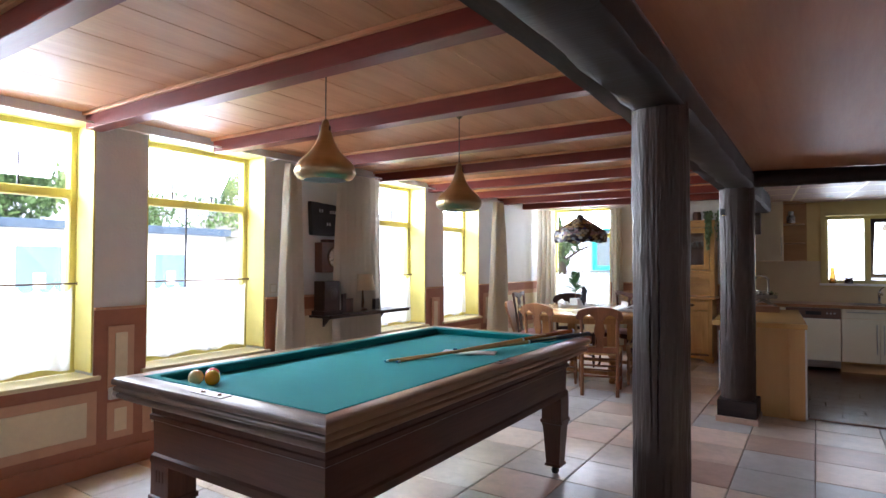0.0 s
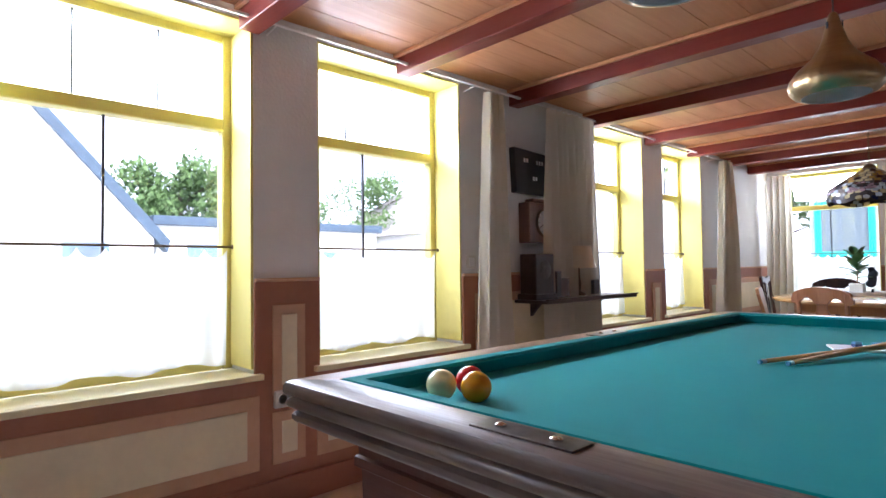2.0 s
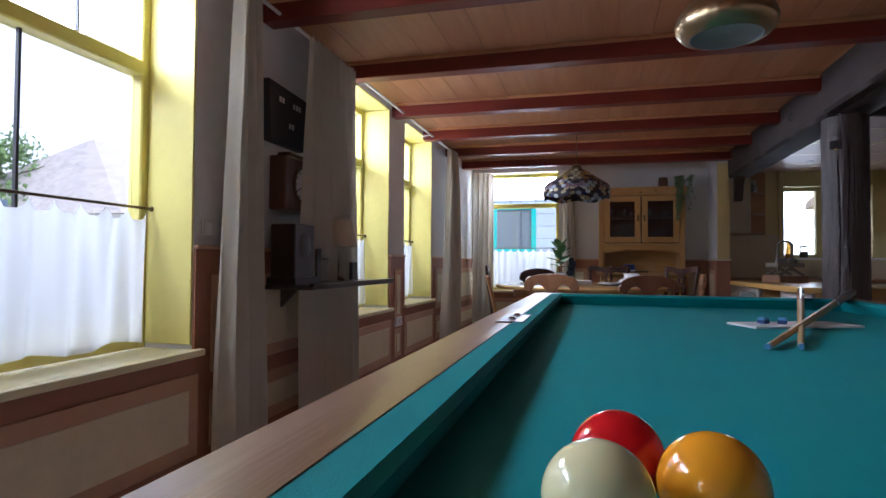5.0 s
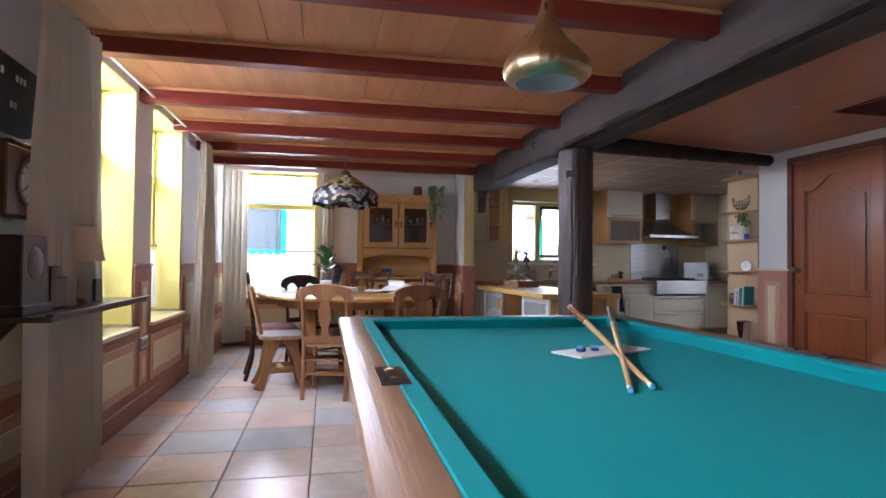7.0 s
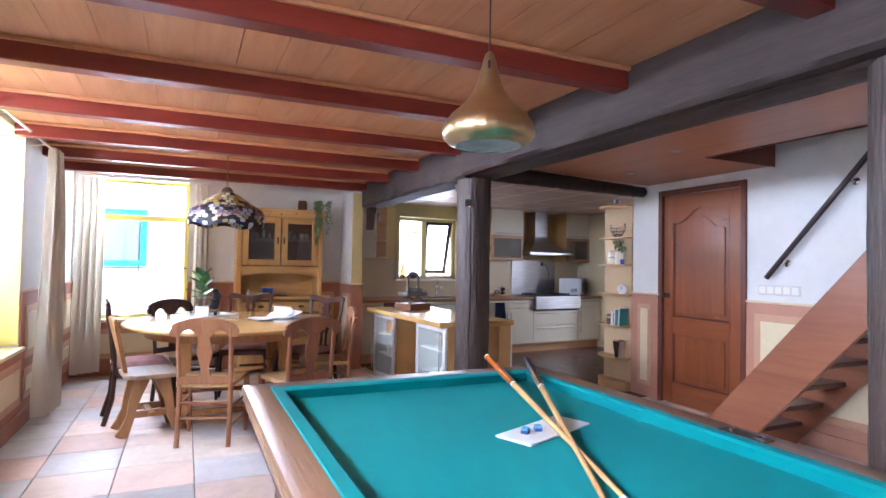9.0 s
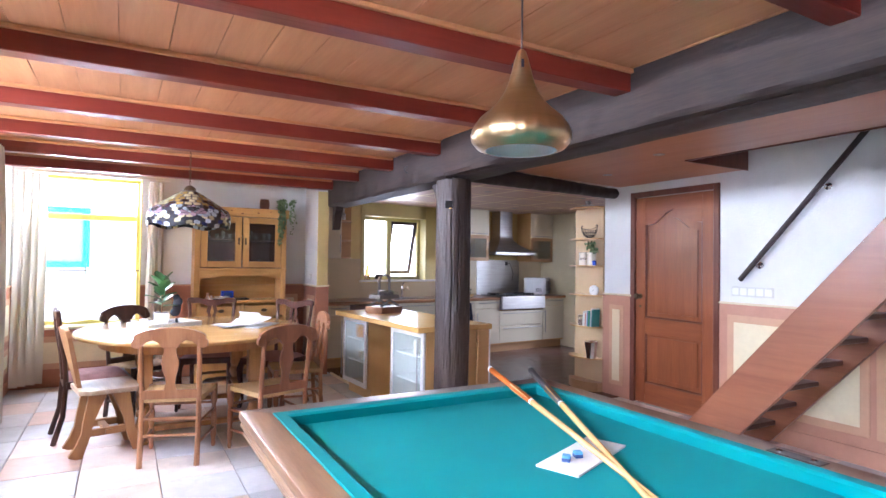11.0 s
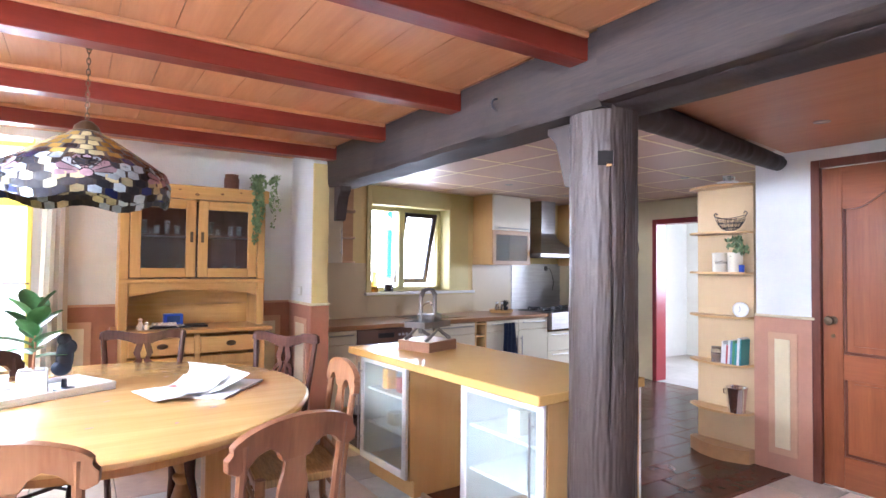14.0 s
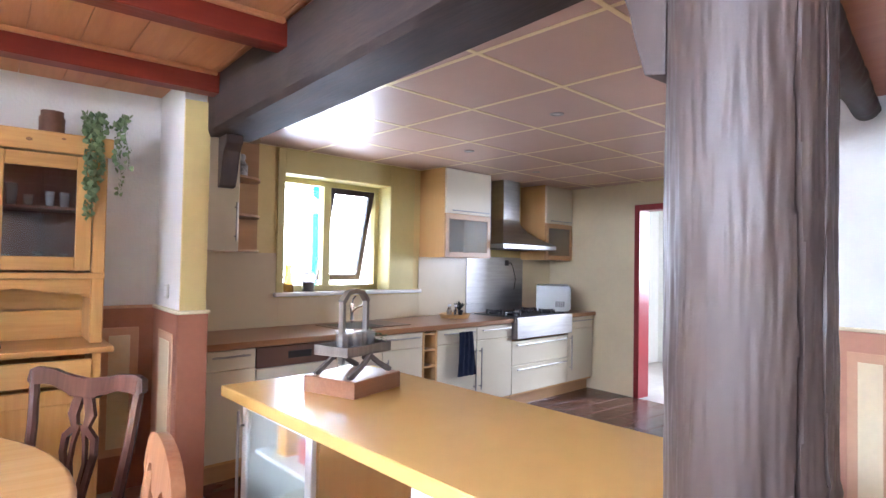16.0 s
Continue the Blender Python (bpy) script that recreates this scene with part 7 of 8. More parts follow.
for dims in ((-0.16, 0.16, -0.10, -0.09, 0.18, 0.215), (-0.16, 0.16, 0.09, 0.10, 0.18, 0.215), (-0.16, -0.15, -0.09, 0.09, 0.18, 0.215), (0.15, 0.16, -0.09, 0.09, 0.18, 0.215)):
    block("tray_rim", dims, M_GREYWOOD, stand, bevel=0.002)
for sy in (-1, 1):
    bm = bmesh.new()
    strip(bm, [(-0.15, 0.078), (-0.06, 0.125), (0.0, 0.165)], [0.026, 0.02, 0.018], (sy * 0.10 - 0.008, sy * 0.10 + 0.008))
    part("splayed_foot", bm, M_GREYWOOD, stand)
    bm = bmesh.new()
    strip(bm, [(0.15, 0.078), (0.06, 0.125), (0.0, 0.165)], [0.026, 0.02, 0.018], (sy * 0.10 - 0.008, sy * 0.10 + 0.008))
    part("splayed_foot", bm, M_GREYWOOD, stand)
for sx in (-1, 1):
    block("upright", (sx * 0.085 - 0.010, sx * 0.085 + 0.010, -0.014, 0.014, 0.125, 0.42), M_GREYWOOD, stand, bevel=0.002)
bm = bmesh.new()
strip(bm, [(-0.092, 0.405), (-0.05, 0.45), (0, 0.458), (0.05, 0.45), (0.092, 0.405)], [0.024, 0.022, 0.02, 0.022, 0.024], (-0.014, 0.014))
part("handle_arch", bm, M_GREYWOOD, stand)
for k, (x, y) in enumerate(((-0.11, -0.03), (-0.055, 0.03), (-0.045, -0.05), (0.01, -0.04), (0.0, 0.04), (0.055, -0.05))):
    g = thing("drinking_glass", STAND @ pose(x, y, 0.181), "clear drinking glass on the grey wooden stand", "glass", "glasses on the drinks stand")
    bm = bmesh.new()
    lathe(bm, [(0.0, 0.002), (0.022, 0.002), (0.027, 0.09), (0.025, 0.09), (0.02, 0.01), (0.0, 0.01)], 16, cap=False)
    part("bowl", bm, M_GLASSY, g, smooth=True)
hb = thing("herb_pot", STAND @ pose(0.11, 0.0, 0.181), "small black pot of green herbs on the wooden stand", "plant")
bm = bmesh.new()
lathe(bm, [(0.022, 0), (0.03, 0.06), (0.026, 0.06), (0.02, 0.01), (0, 0.01)], 14, cap=False)
part("pot", bm, M_BLACK, hb, smooth=True)
bm = bmesh.new()
rnd = random.Random(9)
for k in range(120):
    a, r, z = rnd.uniform(-1.2, 1.6), rnd.uniform(0.0, 0.09), rnd.uniform(0.03, 0.10)
    mm = pose(r * math.cos(a), r * math.sin(a), z - r * 0.5, rnd.uniform(-60, 60), rnd.uniform(-60, 60), rnd.uniform(0, 360))
    vs = [bm.verts.new(mm @ Vector(c)) for c in ((0, -0.005, 0), (0.009, 0, 0.002), (0, 0.005, 0), (-0.009, 0, 0.002))]
    bm.faces.new(vs)
part("foliage", bm, M_IVY, hb, "small green leaves")

# ---- kitchen ceiling panels ----
KG = pose(0.28, 7.36, 0, 0, 0, 4.5)
bm, bs = bmesh.new(), bmesh.new()
inv = KG.inverted()
P = 0.60
for i in range(-2, 8):
    for j in range(-3, 6):
        c = KG @ Vector(((i + 0.5) * P, (j + 0.5) * P, 0))
        if not (-0.25 < c.x < KEX + 0.3 and 6.2 < c.y < 10.2):
            continue
        corners = [KG @ Vector(((i + a) * P, (j + b) * P, 0)) for a, b in ((0, 0), (1, 0), (1, 1), (0, 1))]
        if min(v.y for v in corners) < 6.14 or min(v.x for v in corners) < -0.40:
            pass
        box(bm, i * P + 0.012, (i + 1) * P - 0.012, j * P + 0.012, (j + 1) * P - 0.012, KZ - 0.004, KZ + 0.006, m=KG)
for i in range(-2, 9):
    box(bs, i * P - 0.011, i * P + 0.011, -2.1, 3.4, KZ - 0.0055, KZ + 0.004, m=KG)
for j in range(-3, 7):
    box(bs, -1.1, 4.4, j * P - 0.011, j * P + 0.011, KZ - 0.006, KZ + 0.0035, m=KG)


def clipped(b):
    """Cuts the panels off at the beam, the hall and the walls."""
    for co, no in (((-0.33, 0, 0), (-1, 0, 0)), ((KEX, 0, 0), (1, 0, 0)), ((0, 6.26, 0), (0.12, -1, 0))):
        geom = list(b.verts) + list(b.edges) + list(b.faces)
        bmesh.ops.bisect_plane(b, geom=geom, plane_co=co, plane_no=no, clear_outer=True)
    return b


part("ceiling_panels", clipped(bm), M_CEILPANEL, ceiling_kitchen, "glossy rose-beige ceiling panels", kind="structure")
part("ceiling_strips", clipped(bs), M_GOLDSTRIP, ceiling_kitchen, "narrow gold strips between panels", kind="structure")
for k, (x, y, z) in enumerate(((0.02, 7.55, KZ - 0.004), (1.25, 7.75, KZ - 0.004), (0.55, 9.0, KZ - 0.004), (1.6, 8.9, KZ - 0.004), (2.7, 9.2, KZ - 0.004), (2.6, 7.6, KZ - 0.004), (1.3, 5.9, HALLZ), (0.9, 5.0, HALLZ), (0.8, 3.2, HALLZ), (0.7, 1.4, HALLZ))):
    s = thing("downlight", pose(x, y, z), "small round recessed ceiling spotlight with a metal ring, switched off", "ceiling light", "downlights in the ceilings")
    bm = bmesh.new()
    lathe(bm, [(0.040, 0.0), (0.040, -0.004), (0.030, -0.006), (0.027, -0.001), (0.0, -0.001)], 24, cap=False)
    part("ring", bm, M_STEEL, s, smooth=True)
    bm = bmesh.new()
    lathe(bm, [(0.026, -0.0015), (0.012, -0.005), (0.0, -0.005)], 18, cap=False)
    part("lens", bm, M_OPAL, s, smooth=True)


# ---- curved shelf unit at the wall's end ----
sh = thing("shelf_unit", pose(0, 0, 0), "tall beech shelf unit with curved shelves beside the inner door", "shelf unit")
x0, y0, y1 = EX - 0.002, 6.665, 7.10
block("back_panel", (x0, x0 + 0.15, y0, y1, 0.0, 2.0), M_SHELFBACK, sh, "pale yellow back panel", bevel=0)
for k, z in enumerate((0.10, 0.36, 0.70, 1.04, 1.36, 1.655, 2.0)):
    bm = bmesh.new()
    out = [(x0, y0)]
    for i in range(15):
        u = i / 14
        out.append((x0 - 0.02 - 0.15 * math.sin(math.pi * min(1.0, 0.12 + 0.80 * u)) ** 0.9, y0 + (y1 - y0 + 0.03) * u))
    out.append((x0, y1 + 0.03))
    if k == 0:
        slab(bm, [(x0 - 0.9 * (x0 - a), b) for a, b in out], 0.0, 0.10, plane="xy")
        part("plinth", bm, M_BEECHSHADE, sh, "curved plinth", bevel=0)
        continue
    slab(bm, out, z - 0.016, z, plane="xy")
    part("shelf", bm, M_BEECH, sh, "curved beech shelf", bevel=0.002)
block("edge_board", (x0 + 0.15, x0 + 0.17, y1 + 0.001, y1 + 0.04, 0.3, 1.7), M_WHITE, sh, bevel=0.002)


def tin(y, x, z, r, h, label, mat, text=""):
    ob = thing("storage_tin", pose(x, y, z), label, "tin", "tins on the curved shelves")
    bm = bmesh.new()
    lathe(bm, [(0.0, 0), (r, 0.0), (r, h - 0.02), (0.0, h - 0.02)], 28, cap=False)
    part("tin_body", bm, mat, ob, smooth=True)
    bm = bmesh.new()
    lathe(bm, [(r + 0.002, h - 0.022), (r + 0.002, h - 0.004), (r - 0.004, h), (0.0, h)], 28, cap=False)
    part("lid", bm, mat, ob, smooth=True)
    if text:
        cv = bpy.data.curves.new("lettering", "FONT")
        cv.body, cv.size, cv.extrude, cv.align_x = text, 0.036, 0.0008, "CENTER"
        t = new("lettering", cv)
        t.parent = ob
        t.matrix_basis = pose(0, 0, 0, 0, 0, -48) @ pose(0, -r - 0.001, h * 0.42, 90, 0, 0)
        cv.materials.append(M_BLACK)
    return ob


tin(6.86, 1.93, 1.36, 0.052, 0.14, "cream storage tin lettered coffee on a curved shelf", M_CREAMTIN, "coffee")
tin(6.745, 1.93, 1.36, 0.05, 0.14, "cream storage tin half hidden by ivy on a curved shelf", M_CREAMTIN)
ivy("shelf_ivy", pose(1.90, 6.77, 1.46), "small ivy plant hanging before the storage tins", 7, 21, 0.03, 0.024, 0.05)
c = thing("blue_jar", pose(1.925, 6.70, 1.36), "small dark blue jar beside the storage tins", "jar")
bm = bmesh.new()
lathe(bm, [(0, 0), (0.022, 0), (0.024, 0.05), (0.0, 0.055)], 16, cap=False)
part("jar_body", bm, M_COBALT, c, smooth=True)
cupt = thing("cup_and_saucer", pose(1.93, 6.80, 2.0), "white patterned cup on a saucer on top of the shelf unit", "cup")
bm = bmesh.new()
lathe(bm, [(0.0, 0), (0.03, 0), (0.075, 0.012), (0.075, 0.015), (0.0, 0.006)], 28, cap=False)
part("saucer", bm, M_WHITE, cupt, smooth=True)
bm = bmesh.new()
lathe(bm, [(0.0, 0.008), (0.022, 0.008), (0.034, 0.06), (0.031, 0.06), (0.02, 0.014), (0.0, 0.014)], 24, cap=False)
part("cup_body", bm, M_SPOTS, cupt, smooth=True)
bm = bmesh.new()
tube(bm, [(0, -0.03, 0.05), (0, -0.055, 0.045), (0, -0.05, 0.025), (0, -0.028, 0.02)], 0.004, 8)
part("cup_handle", bm, M_WHITE, cupt, smooth=True)
wb = thing("wire_basket", pose(1.93, 6.78, 1.655), "dark wire basket with curled handles on a curved shelf", "basket")
for k in range(9):
    a = math.pi * k / 9
    bm = bmesh.new()
    tube(bm, [(0.055 * math.cos(a) * s, 0.11 * math.sin(a) * s, 0.004 + 0.085 * abs(s) ** 3) for s in (-1, -0.85, -0.6, -0.3, 0, 0.3, 0.6, 0.85, 1)], 0.0018, 5)
    part("wire", bm, M_BLACK, wb)
for r, z in ((1.0, 0.09), (0.86, 0.058), (0.62, 0.025)):
    bm = bmesh.new()
    tube(bm, [(0.055 * r * math.cos(2 * math.pi * i / 24), 0.11 * r * math.sin(2 * math.pi * i / 24), z + 0.02 * abs(math.sin(2 * math.pi * i / 24)) ** 3 * (r == 1.0)) for i in range(25)], 0.0025, 6)
    part("wire", bm, M_BLACK, wb)
for s in (-1, 1):
    bm = bmesh.new()
    tube(bm, [(0, s * 0.11, 0.10), (0, s * 0.125, 0.125), (0.0, s * 0.11, 0.14), (0, s * 0.098, 0.125)], 0.004, 6)
    part("curled_handle", bm, M_BLACK, wb)
ck2 = thing("shelf_clock", pose(1.935, 6.71, 1.04), "small white round-faced clock on a curved shelf", "clock")
bm = bmesh.new()
mm = pose(0, 0, 0.052, 0, 0, -60) @ pose(0, 0, 0, 90, 0, 0)
lathe(bm, [(0.0, -0.015), (0.05, -0.015), (0.054, 0.0), (0.05, 0.014), (0.044, 0.016), (0.044, 0.010), (0.0, 0.010)], 32, mm, cap=False)
part("clock_case", bm, M_WHITE, ck2, smooth=True)
for a, L in ((20, 0.03), (140, 0.022)):
    block("clock_hand", (-0.0015, 0.0015, 0.0, L, 0.0105, 0.012), M_BLACK, ck2, m=mm @ pose(0, 0, 0, 0, 0, a), bevel=0)
block("foot", (-0.03, 0.03, -0.015, 0.015, 0.0, 0.006), M_WHITE, ck2, bevel=0)
rnd = random.Random(14)
y = 6.685
for k, col in enumerate((M_BK_TEAL, M_BK_WHITE, M_BK_TEAL, M_BK_GREEN, M_BK_BLUE, M_BK_WHITE, M_BK_RED, M_BK_WHITE, M_BK_WHITE)):
    w, h = rnd.uniform(0.012, 0.02), rnd.uniform(0.15, 0.20) - 0.004 * k
    b = thing("book", pose(1.94, y + w / 2, 0.70, 3, 0, 0), "upright book with a %s spine on a curved shelf" % ("teal", "white", "green", "red", "blue")[k % 5], "book", "books on the curved shelf")
    block("cover", (-0.055, 0.055, -w / 2, w / 2, 0.0, h), col, b, bevel=0.002)
    block("pages", (-0.052, 0.056, -w / 2 + 0.002, w / 2 - 0.002, 0.003, h + 0.001), M_PAPER, b, bevel=0)
    y += w + 0.001
sj = thing("snack_jar", pose(1.92, 6.885, 0.70), "clear jar of brown nuts beside the books", "jar")
bm = bmesh.new()
lathe(bm, [(0, 0), (0.034, 0), (0.036, 0.085), (0.03, 0.095), (0, 0.095)], 20, cap=False)
part("jar_body", bm, M_GLASSY, sj, smooth=True)
bm = bmesh.new()
lathe(bm, [(0, 0.003), (0.032, 0.003), (0.032, 0.06), (0, 0.062)], 16, cap=False)
part("nuts", bm, M_CLAY, sj, smooth=True)
bm = bmesh.new()
lathe(bm, [(0.033, 0.095), (0.033, 0.11), (0, 0.112)], 20, cap=False)
part("lid", bm, M_DULLMETAL, sj, smooth=True)
bu = thing("steel_bucket", pose(1.935, 6.74, 0.36), "polished steel ice bucket on the lowest curved shelf", "bucket")
bm = bmesh.new()
lathe(bm, [(0.0, 0.0), (0.055, 0.0), (0.072, 0.17), (0.076, 0.175), (0.072, 0.18), (0.066, 0.17), (0.05, 0.01), (0, 0.01)], 32, cap=False)
part("bucket_body", bm, M_CHROME, bu, smooth=True)
bm = bmesh.new()
tube(bm, [(0.0, 0.072, 0.15), (0.0, 0.098, 0.15), (0, 0.098, 0.12), (0, 0.066, 0.12)], 0.004, 8)
part("bucket_handle", bm, M_CHROME, bu, smooth=True)


# ---- stairs ----
def staircase():
    ob = thing("staircase", pose(0, 0, 0), "open red-brown wooden staircase rising along the hall wall", "staircase")
    slope = 1.14
    y_foot = 5.16

    def string(x, name, w=0.30):
        bm = bmesh.new()
        c = 1 / math.sqrt(1 + slope * slope)
        dz = w / c / 1.0
        pts = [(y_foot, 0.0), (y_foot - 0.02, 0.09), (y_foot - 0.09, 0.10)]
        y_end = 2.72
        top = [(y_end, (y_foot - y_end) * slope)]
        low_start = y_foot - dz / slope
        out = [(y_foot + 0.0, 0.0), (y_end, (y_foot - y_end) * slope), (y_end, (y_foot - y_end) * slope - dz), (low_start, 0.0)]
        slab(bm, out, x - 0.02, x + 0.02, plane="yz")
        part("string", bm, M_STAIR, ob, "wide wooden stair string", bevel=0.004)
    string(1.20, "string")
    string(1.975, "string", 0.26)
    n = 15
    rise = 0.18
    for k in range(n):
        z = rise * (k + 1)
        yc = y_foot - (z + 0.16) / slope
        if yc < 2.75:
            break
        block("tread", (1.221, 1.954, yc - 0.10, yc + 0.14, z - 0.035, z), M_STAIRD, ob, "dark worn wooden tread", bevel=0.006)
    return ob


staircase()
hr = thing("handrail", pose(0, 0, 0), "dark round handrail on chrome brackets on the white hall wall", "handrail")
bm = bmesh.new()
ya, yb2 = 5.06, 3.2
tube(bm, [(EX - 0.075, ya + (yb2 - ya) * i / 6, 1.26 + (ya - (ya + (yb2 - ya) * i / 6)) * 1.16) for i in range(7)], 0.021, 14)
part("rail_bar", bm, M_DARKWOOD, hr, "dark wooden bar", smooth=True)
for y in (4.93, 4.42, 3.7):
    z = 1.26 + (ya - y) * 1.16
    bm = bmesh.new()
    lathe(bm, [(0.028, 0), (0.028, 0.006), (0.012, 0.012), (0.0, 0.012)], 18, Matrix.Translation((EX, y, z - 0.03)) @ pose(0, 0, 0, 0, -90, 0), cap=False)
    b = part("bracket_plate", bm, M_CHROME, hr, smooth=True)
    bm = bmesh.new()
    tube(bm, [(EX - 0.008, y, z - 0.03), (EX - 0.06, y, z - 0.035), (EX - 0.075, y, z - 0.018)], 0.007, 8)
    part("bracket_arm", bm, M_CHROME, hr, smooth=True)
sw = thing("switch_plate", pose(EX, 4.82, 1.12), "long white plate with four light switches above the dado", "switch")
block("plate", (-0.012, 0.0, 0.0, 0.36, 0.0, 0.082), M_SWITCH, sw, bevel=0.004)
for k in range(5):
    block("rocker", (-0.017, -0.012, 0.012 + k * 0.07, 0.067 + k * 0.07, 0.013, 0.069), M_WHITE, sw, bevel=0.002)


# ---- window wall: curtains, shelf, clock ----
def drape(name, label, path, z0, z1, seed, pinch=0.5):
    """A hanging curtain whose folds follow path, a pair of (x, y) ends; narrower at the top by pinch."""
    ob = thing(name, pose(0, 0, 0), label, "curtain", "long linen curtains")
    (xa, ya), (xb, yb) = path
    L = math.hypot(xb - xa, yb - ya)
    folds = max(3, round(L / 0.075))
    nx, nz = folds * 10, 26
    rnd = random.Random(seed)
    ph = rnd.uniform(0, 6)
    dx, dy = (xb - xa) / L, (yb - ya) / L
    cx, cy = (xa + xb) / 2, (ya + yb) / 2
    bm = bmesh.new()
    rows = []
    for j in range(nz + 1):
        f = j / nz
        z = z1 + (z0 - z1) * f
        width = L * (pinch + (1 - pinch) * min(1, f * 1.25) ** 0.7)
        row = []
        for i in range(nx + 1):
            u = i / nx - 0.5
            a = u * folds * 2 * math.pi + ph + 0.6 * math.sin(f * 4 + seed)
            off = (0.025 + 0.020 * f) * math.sin(a) + 0.008 * math.sin(a * 0.37 + f * 5 + seed)
            s = u * width + 0.006 * math.sin(a * 2)
            row.append(bm.verts.new((cx + dx * s - dy * off, cy + dy * s + dx * off, z)))
        rows.append(row)
    for a, b in zip(rows, rows[1:]):
        for i in range(nx):
            bm.faces.new((a[i], a[i + 1], b[i + 1], b[i]))
    part("cloth", bm, M_LINEN, ob, smooth=True)
    for k in range(folds):
        u = (k + 0.5) / folds - 0.5
        bm = bmesh.new()
        s = u * L * pinch
        tube(bm, [(cx + dx * s, cy + dy * s, z1 - 0.005), (cx + dx * s, cy + dy * s, z1 + 0.022)], 0.003, 6)
        part("hook", bm, M_WHITE, ob)
    return ob


drape("linen_curtain", "long oatmeal linen curtain gathered narrow beside the window", ((-3.39, 3.68), (-3.39, 4.00)), 0.06, 2.215, 1, 0.45)
drape("linen_curtain", "wide oatmeal linen curtain hanging before the white wall", ((-3.36, 4.34), (-3.36, 5.00)), 0.06, 2.215, 2, 0.93)
drape("linen_curtain", "narrow oatmeal linen curtain at the far end of the rail", ((-3.38, 7.36), (-3.32, 7.80)), 0.06, 2.215, 3, 0.45)
drape("linen_curtain", "oatmeal linen curtain in the corner beside the north window", ((-3.42, 9.06), (-3.17, 9.25)), 0.08, 2.215, 4, 0.9)
drape("linen_curtain", "slim oatmeal linen curtain beside the north window", ((-2.28, 9.28), (-2.10, 9.28)), 0.10, 2.215, 5, 0.8)
rail_w = thing("curtain_rail", pose(0, 0, 0), "slim white curtain rail on thin brackets along the window wall", "curtain rail", "curtain rails")
block("rail", (-3.409, -3.391, 0.6, 7.72, 2.236, 2.25), M_WHITE, rail_w, bevel=0.003)
for y in (0.75, 2.35, 3.68, 5.15, 6.12, 6.34, 6.85, 7.45):
    bm = bmesh.new()
    tube(bm, [(WX, y, 2.225), (-3.40, y, 2.238)], 0.004, 6)
    part("bracket", bm, M_WHITE, rail_w)
rail_n = thing("curtain_rail", pose(0, 0, 0), "slim white curtain rail on thin brackets above the north window", "curtain rail", "curtain rails")
block("rail", (-3.48, -2.05, 9.272, 9.288, 2.236, 2.25), M_WHITE, rail_n, bevel=0.003)
for x in (-3.3, -2.2):
    bm = bmesh.new()
    tube(bm, [(x, NY, 2.225), (x, 9.28, 2.238)], 0.004, 6)
    part("bracket", bm, M_WHITE, rail_n)

ws = thing("wall_shelf", pose(0, 0, 0), "dark wooden wall shelf with a thin moulded edge", "shelf")
block("shelf_board", (WX + 0.001, WX + 0.30, 4.12, 5.28, 0.86, 0.882), M_DARKSHELF, ws, bevel=0.004)
block("moulding", (WX + 0.28, WX + 0.308, 4.12, 5.29, 0.882, 0.892), M_DARKSHELF, ws, bevel=0.002)
for y in (4.3, 5.1):
    bm = bmesh.new()
    slab(bm, [(WX + 0.013, 0.86), (WX + 0.12, 0.86), (WX + 0.11, 0.845), (WX + 0.03, 0.76), (WX + 0.013, 0.76)], y - 0.01, y + 0.01)
    part("shelf_bracket", bm, M_DARKSHELF, ws)
bd2 = thing("score_board", pose(WX, 4.33, 1.77), "black wedge-shaped scoreboard with small white numerals hung on the wall", "scoreboard")
bm = bmesh.new()
slab(bm, [(-0.22, 0.155), (0.20, 0.135), (0.16, -0.155), (-0.20, -0.155)], 0.0, 0.05, plane="yz")
part("board", bm, M_BLACK, bd2, bevel=0.006)
for k, (y, z) in enumerate(((-0.12, 0.06), (-0.09, 0.06), (0.02, 0.055), (0.05, 0.055), (0.08, 0.055), (-0.02, -0.06), (0.01, -0.06))):
    block("numeral", (0.05, 0.052, y, y + 0.018, z, z + 0.028), M_PAPER, bd2, bevel=0)
clk = thing("wall_clock", pose(WX, 4.37, 1.27), "brown wooden box clock with a round white dial on the wall", "clock")
block("case", (0.001, 0.10, -0.17, 0.17, 0.0, 0.28), M_CLOCKWOOD, clk, bevel=0.006)
block("pediment", (0.001, 0.085, -0.10, 0.10, 0.28, 0.31), M_CLOCKWOOD, clk, bevel=0.008)
bm = bmesh.new()
mm = Matrix.Translation((0.10, 0, 0.14)) @ pose(0, 0, 0, 90, 0, 90)
lathe(bm, [(0.0, 0.004), (0.085, 0.004), (0.09, 0.0)], 36, mm, cap=False)
part("dial", bm, M_PAPER, clk, "white round dial", smooth=True)
bm = bmesh.new()
lathe(bm, [(0.088, 0.0), (0.10, 0.0), (0.10, 0.01), (0.088, 0.012)], 36, mm, cap=False)
part("bezel", bm, M_DULLMETAL, clk, smooth=True)
for k in range(12):
    block("hour_mark", (-0.002, 0.002, 0.065, 0.08, 0.0045, 0.006), M_BLACK, clk, m=mm @ pose(0, 0, 0, 0, 0, 30 * k), bevel=0)
for a, L in ((-60, 0.045), (120, 0.065)):
    block("clock_hand", (-0.003, 0.003, -0.01, L, 0.0065, 0.008), M_BLACK, clk, m=mm @ pose(0, 0, 0, 0, 0, a), bevel=0)
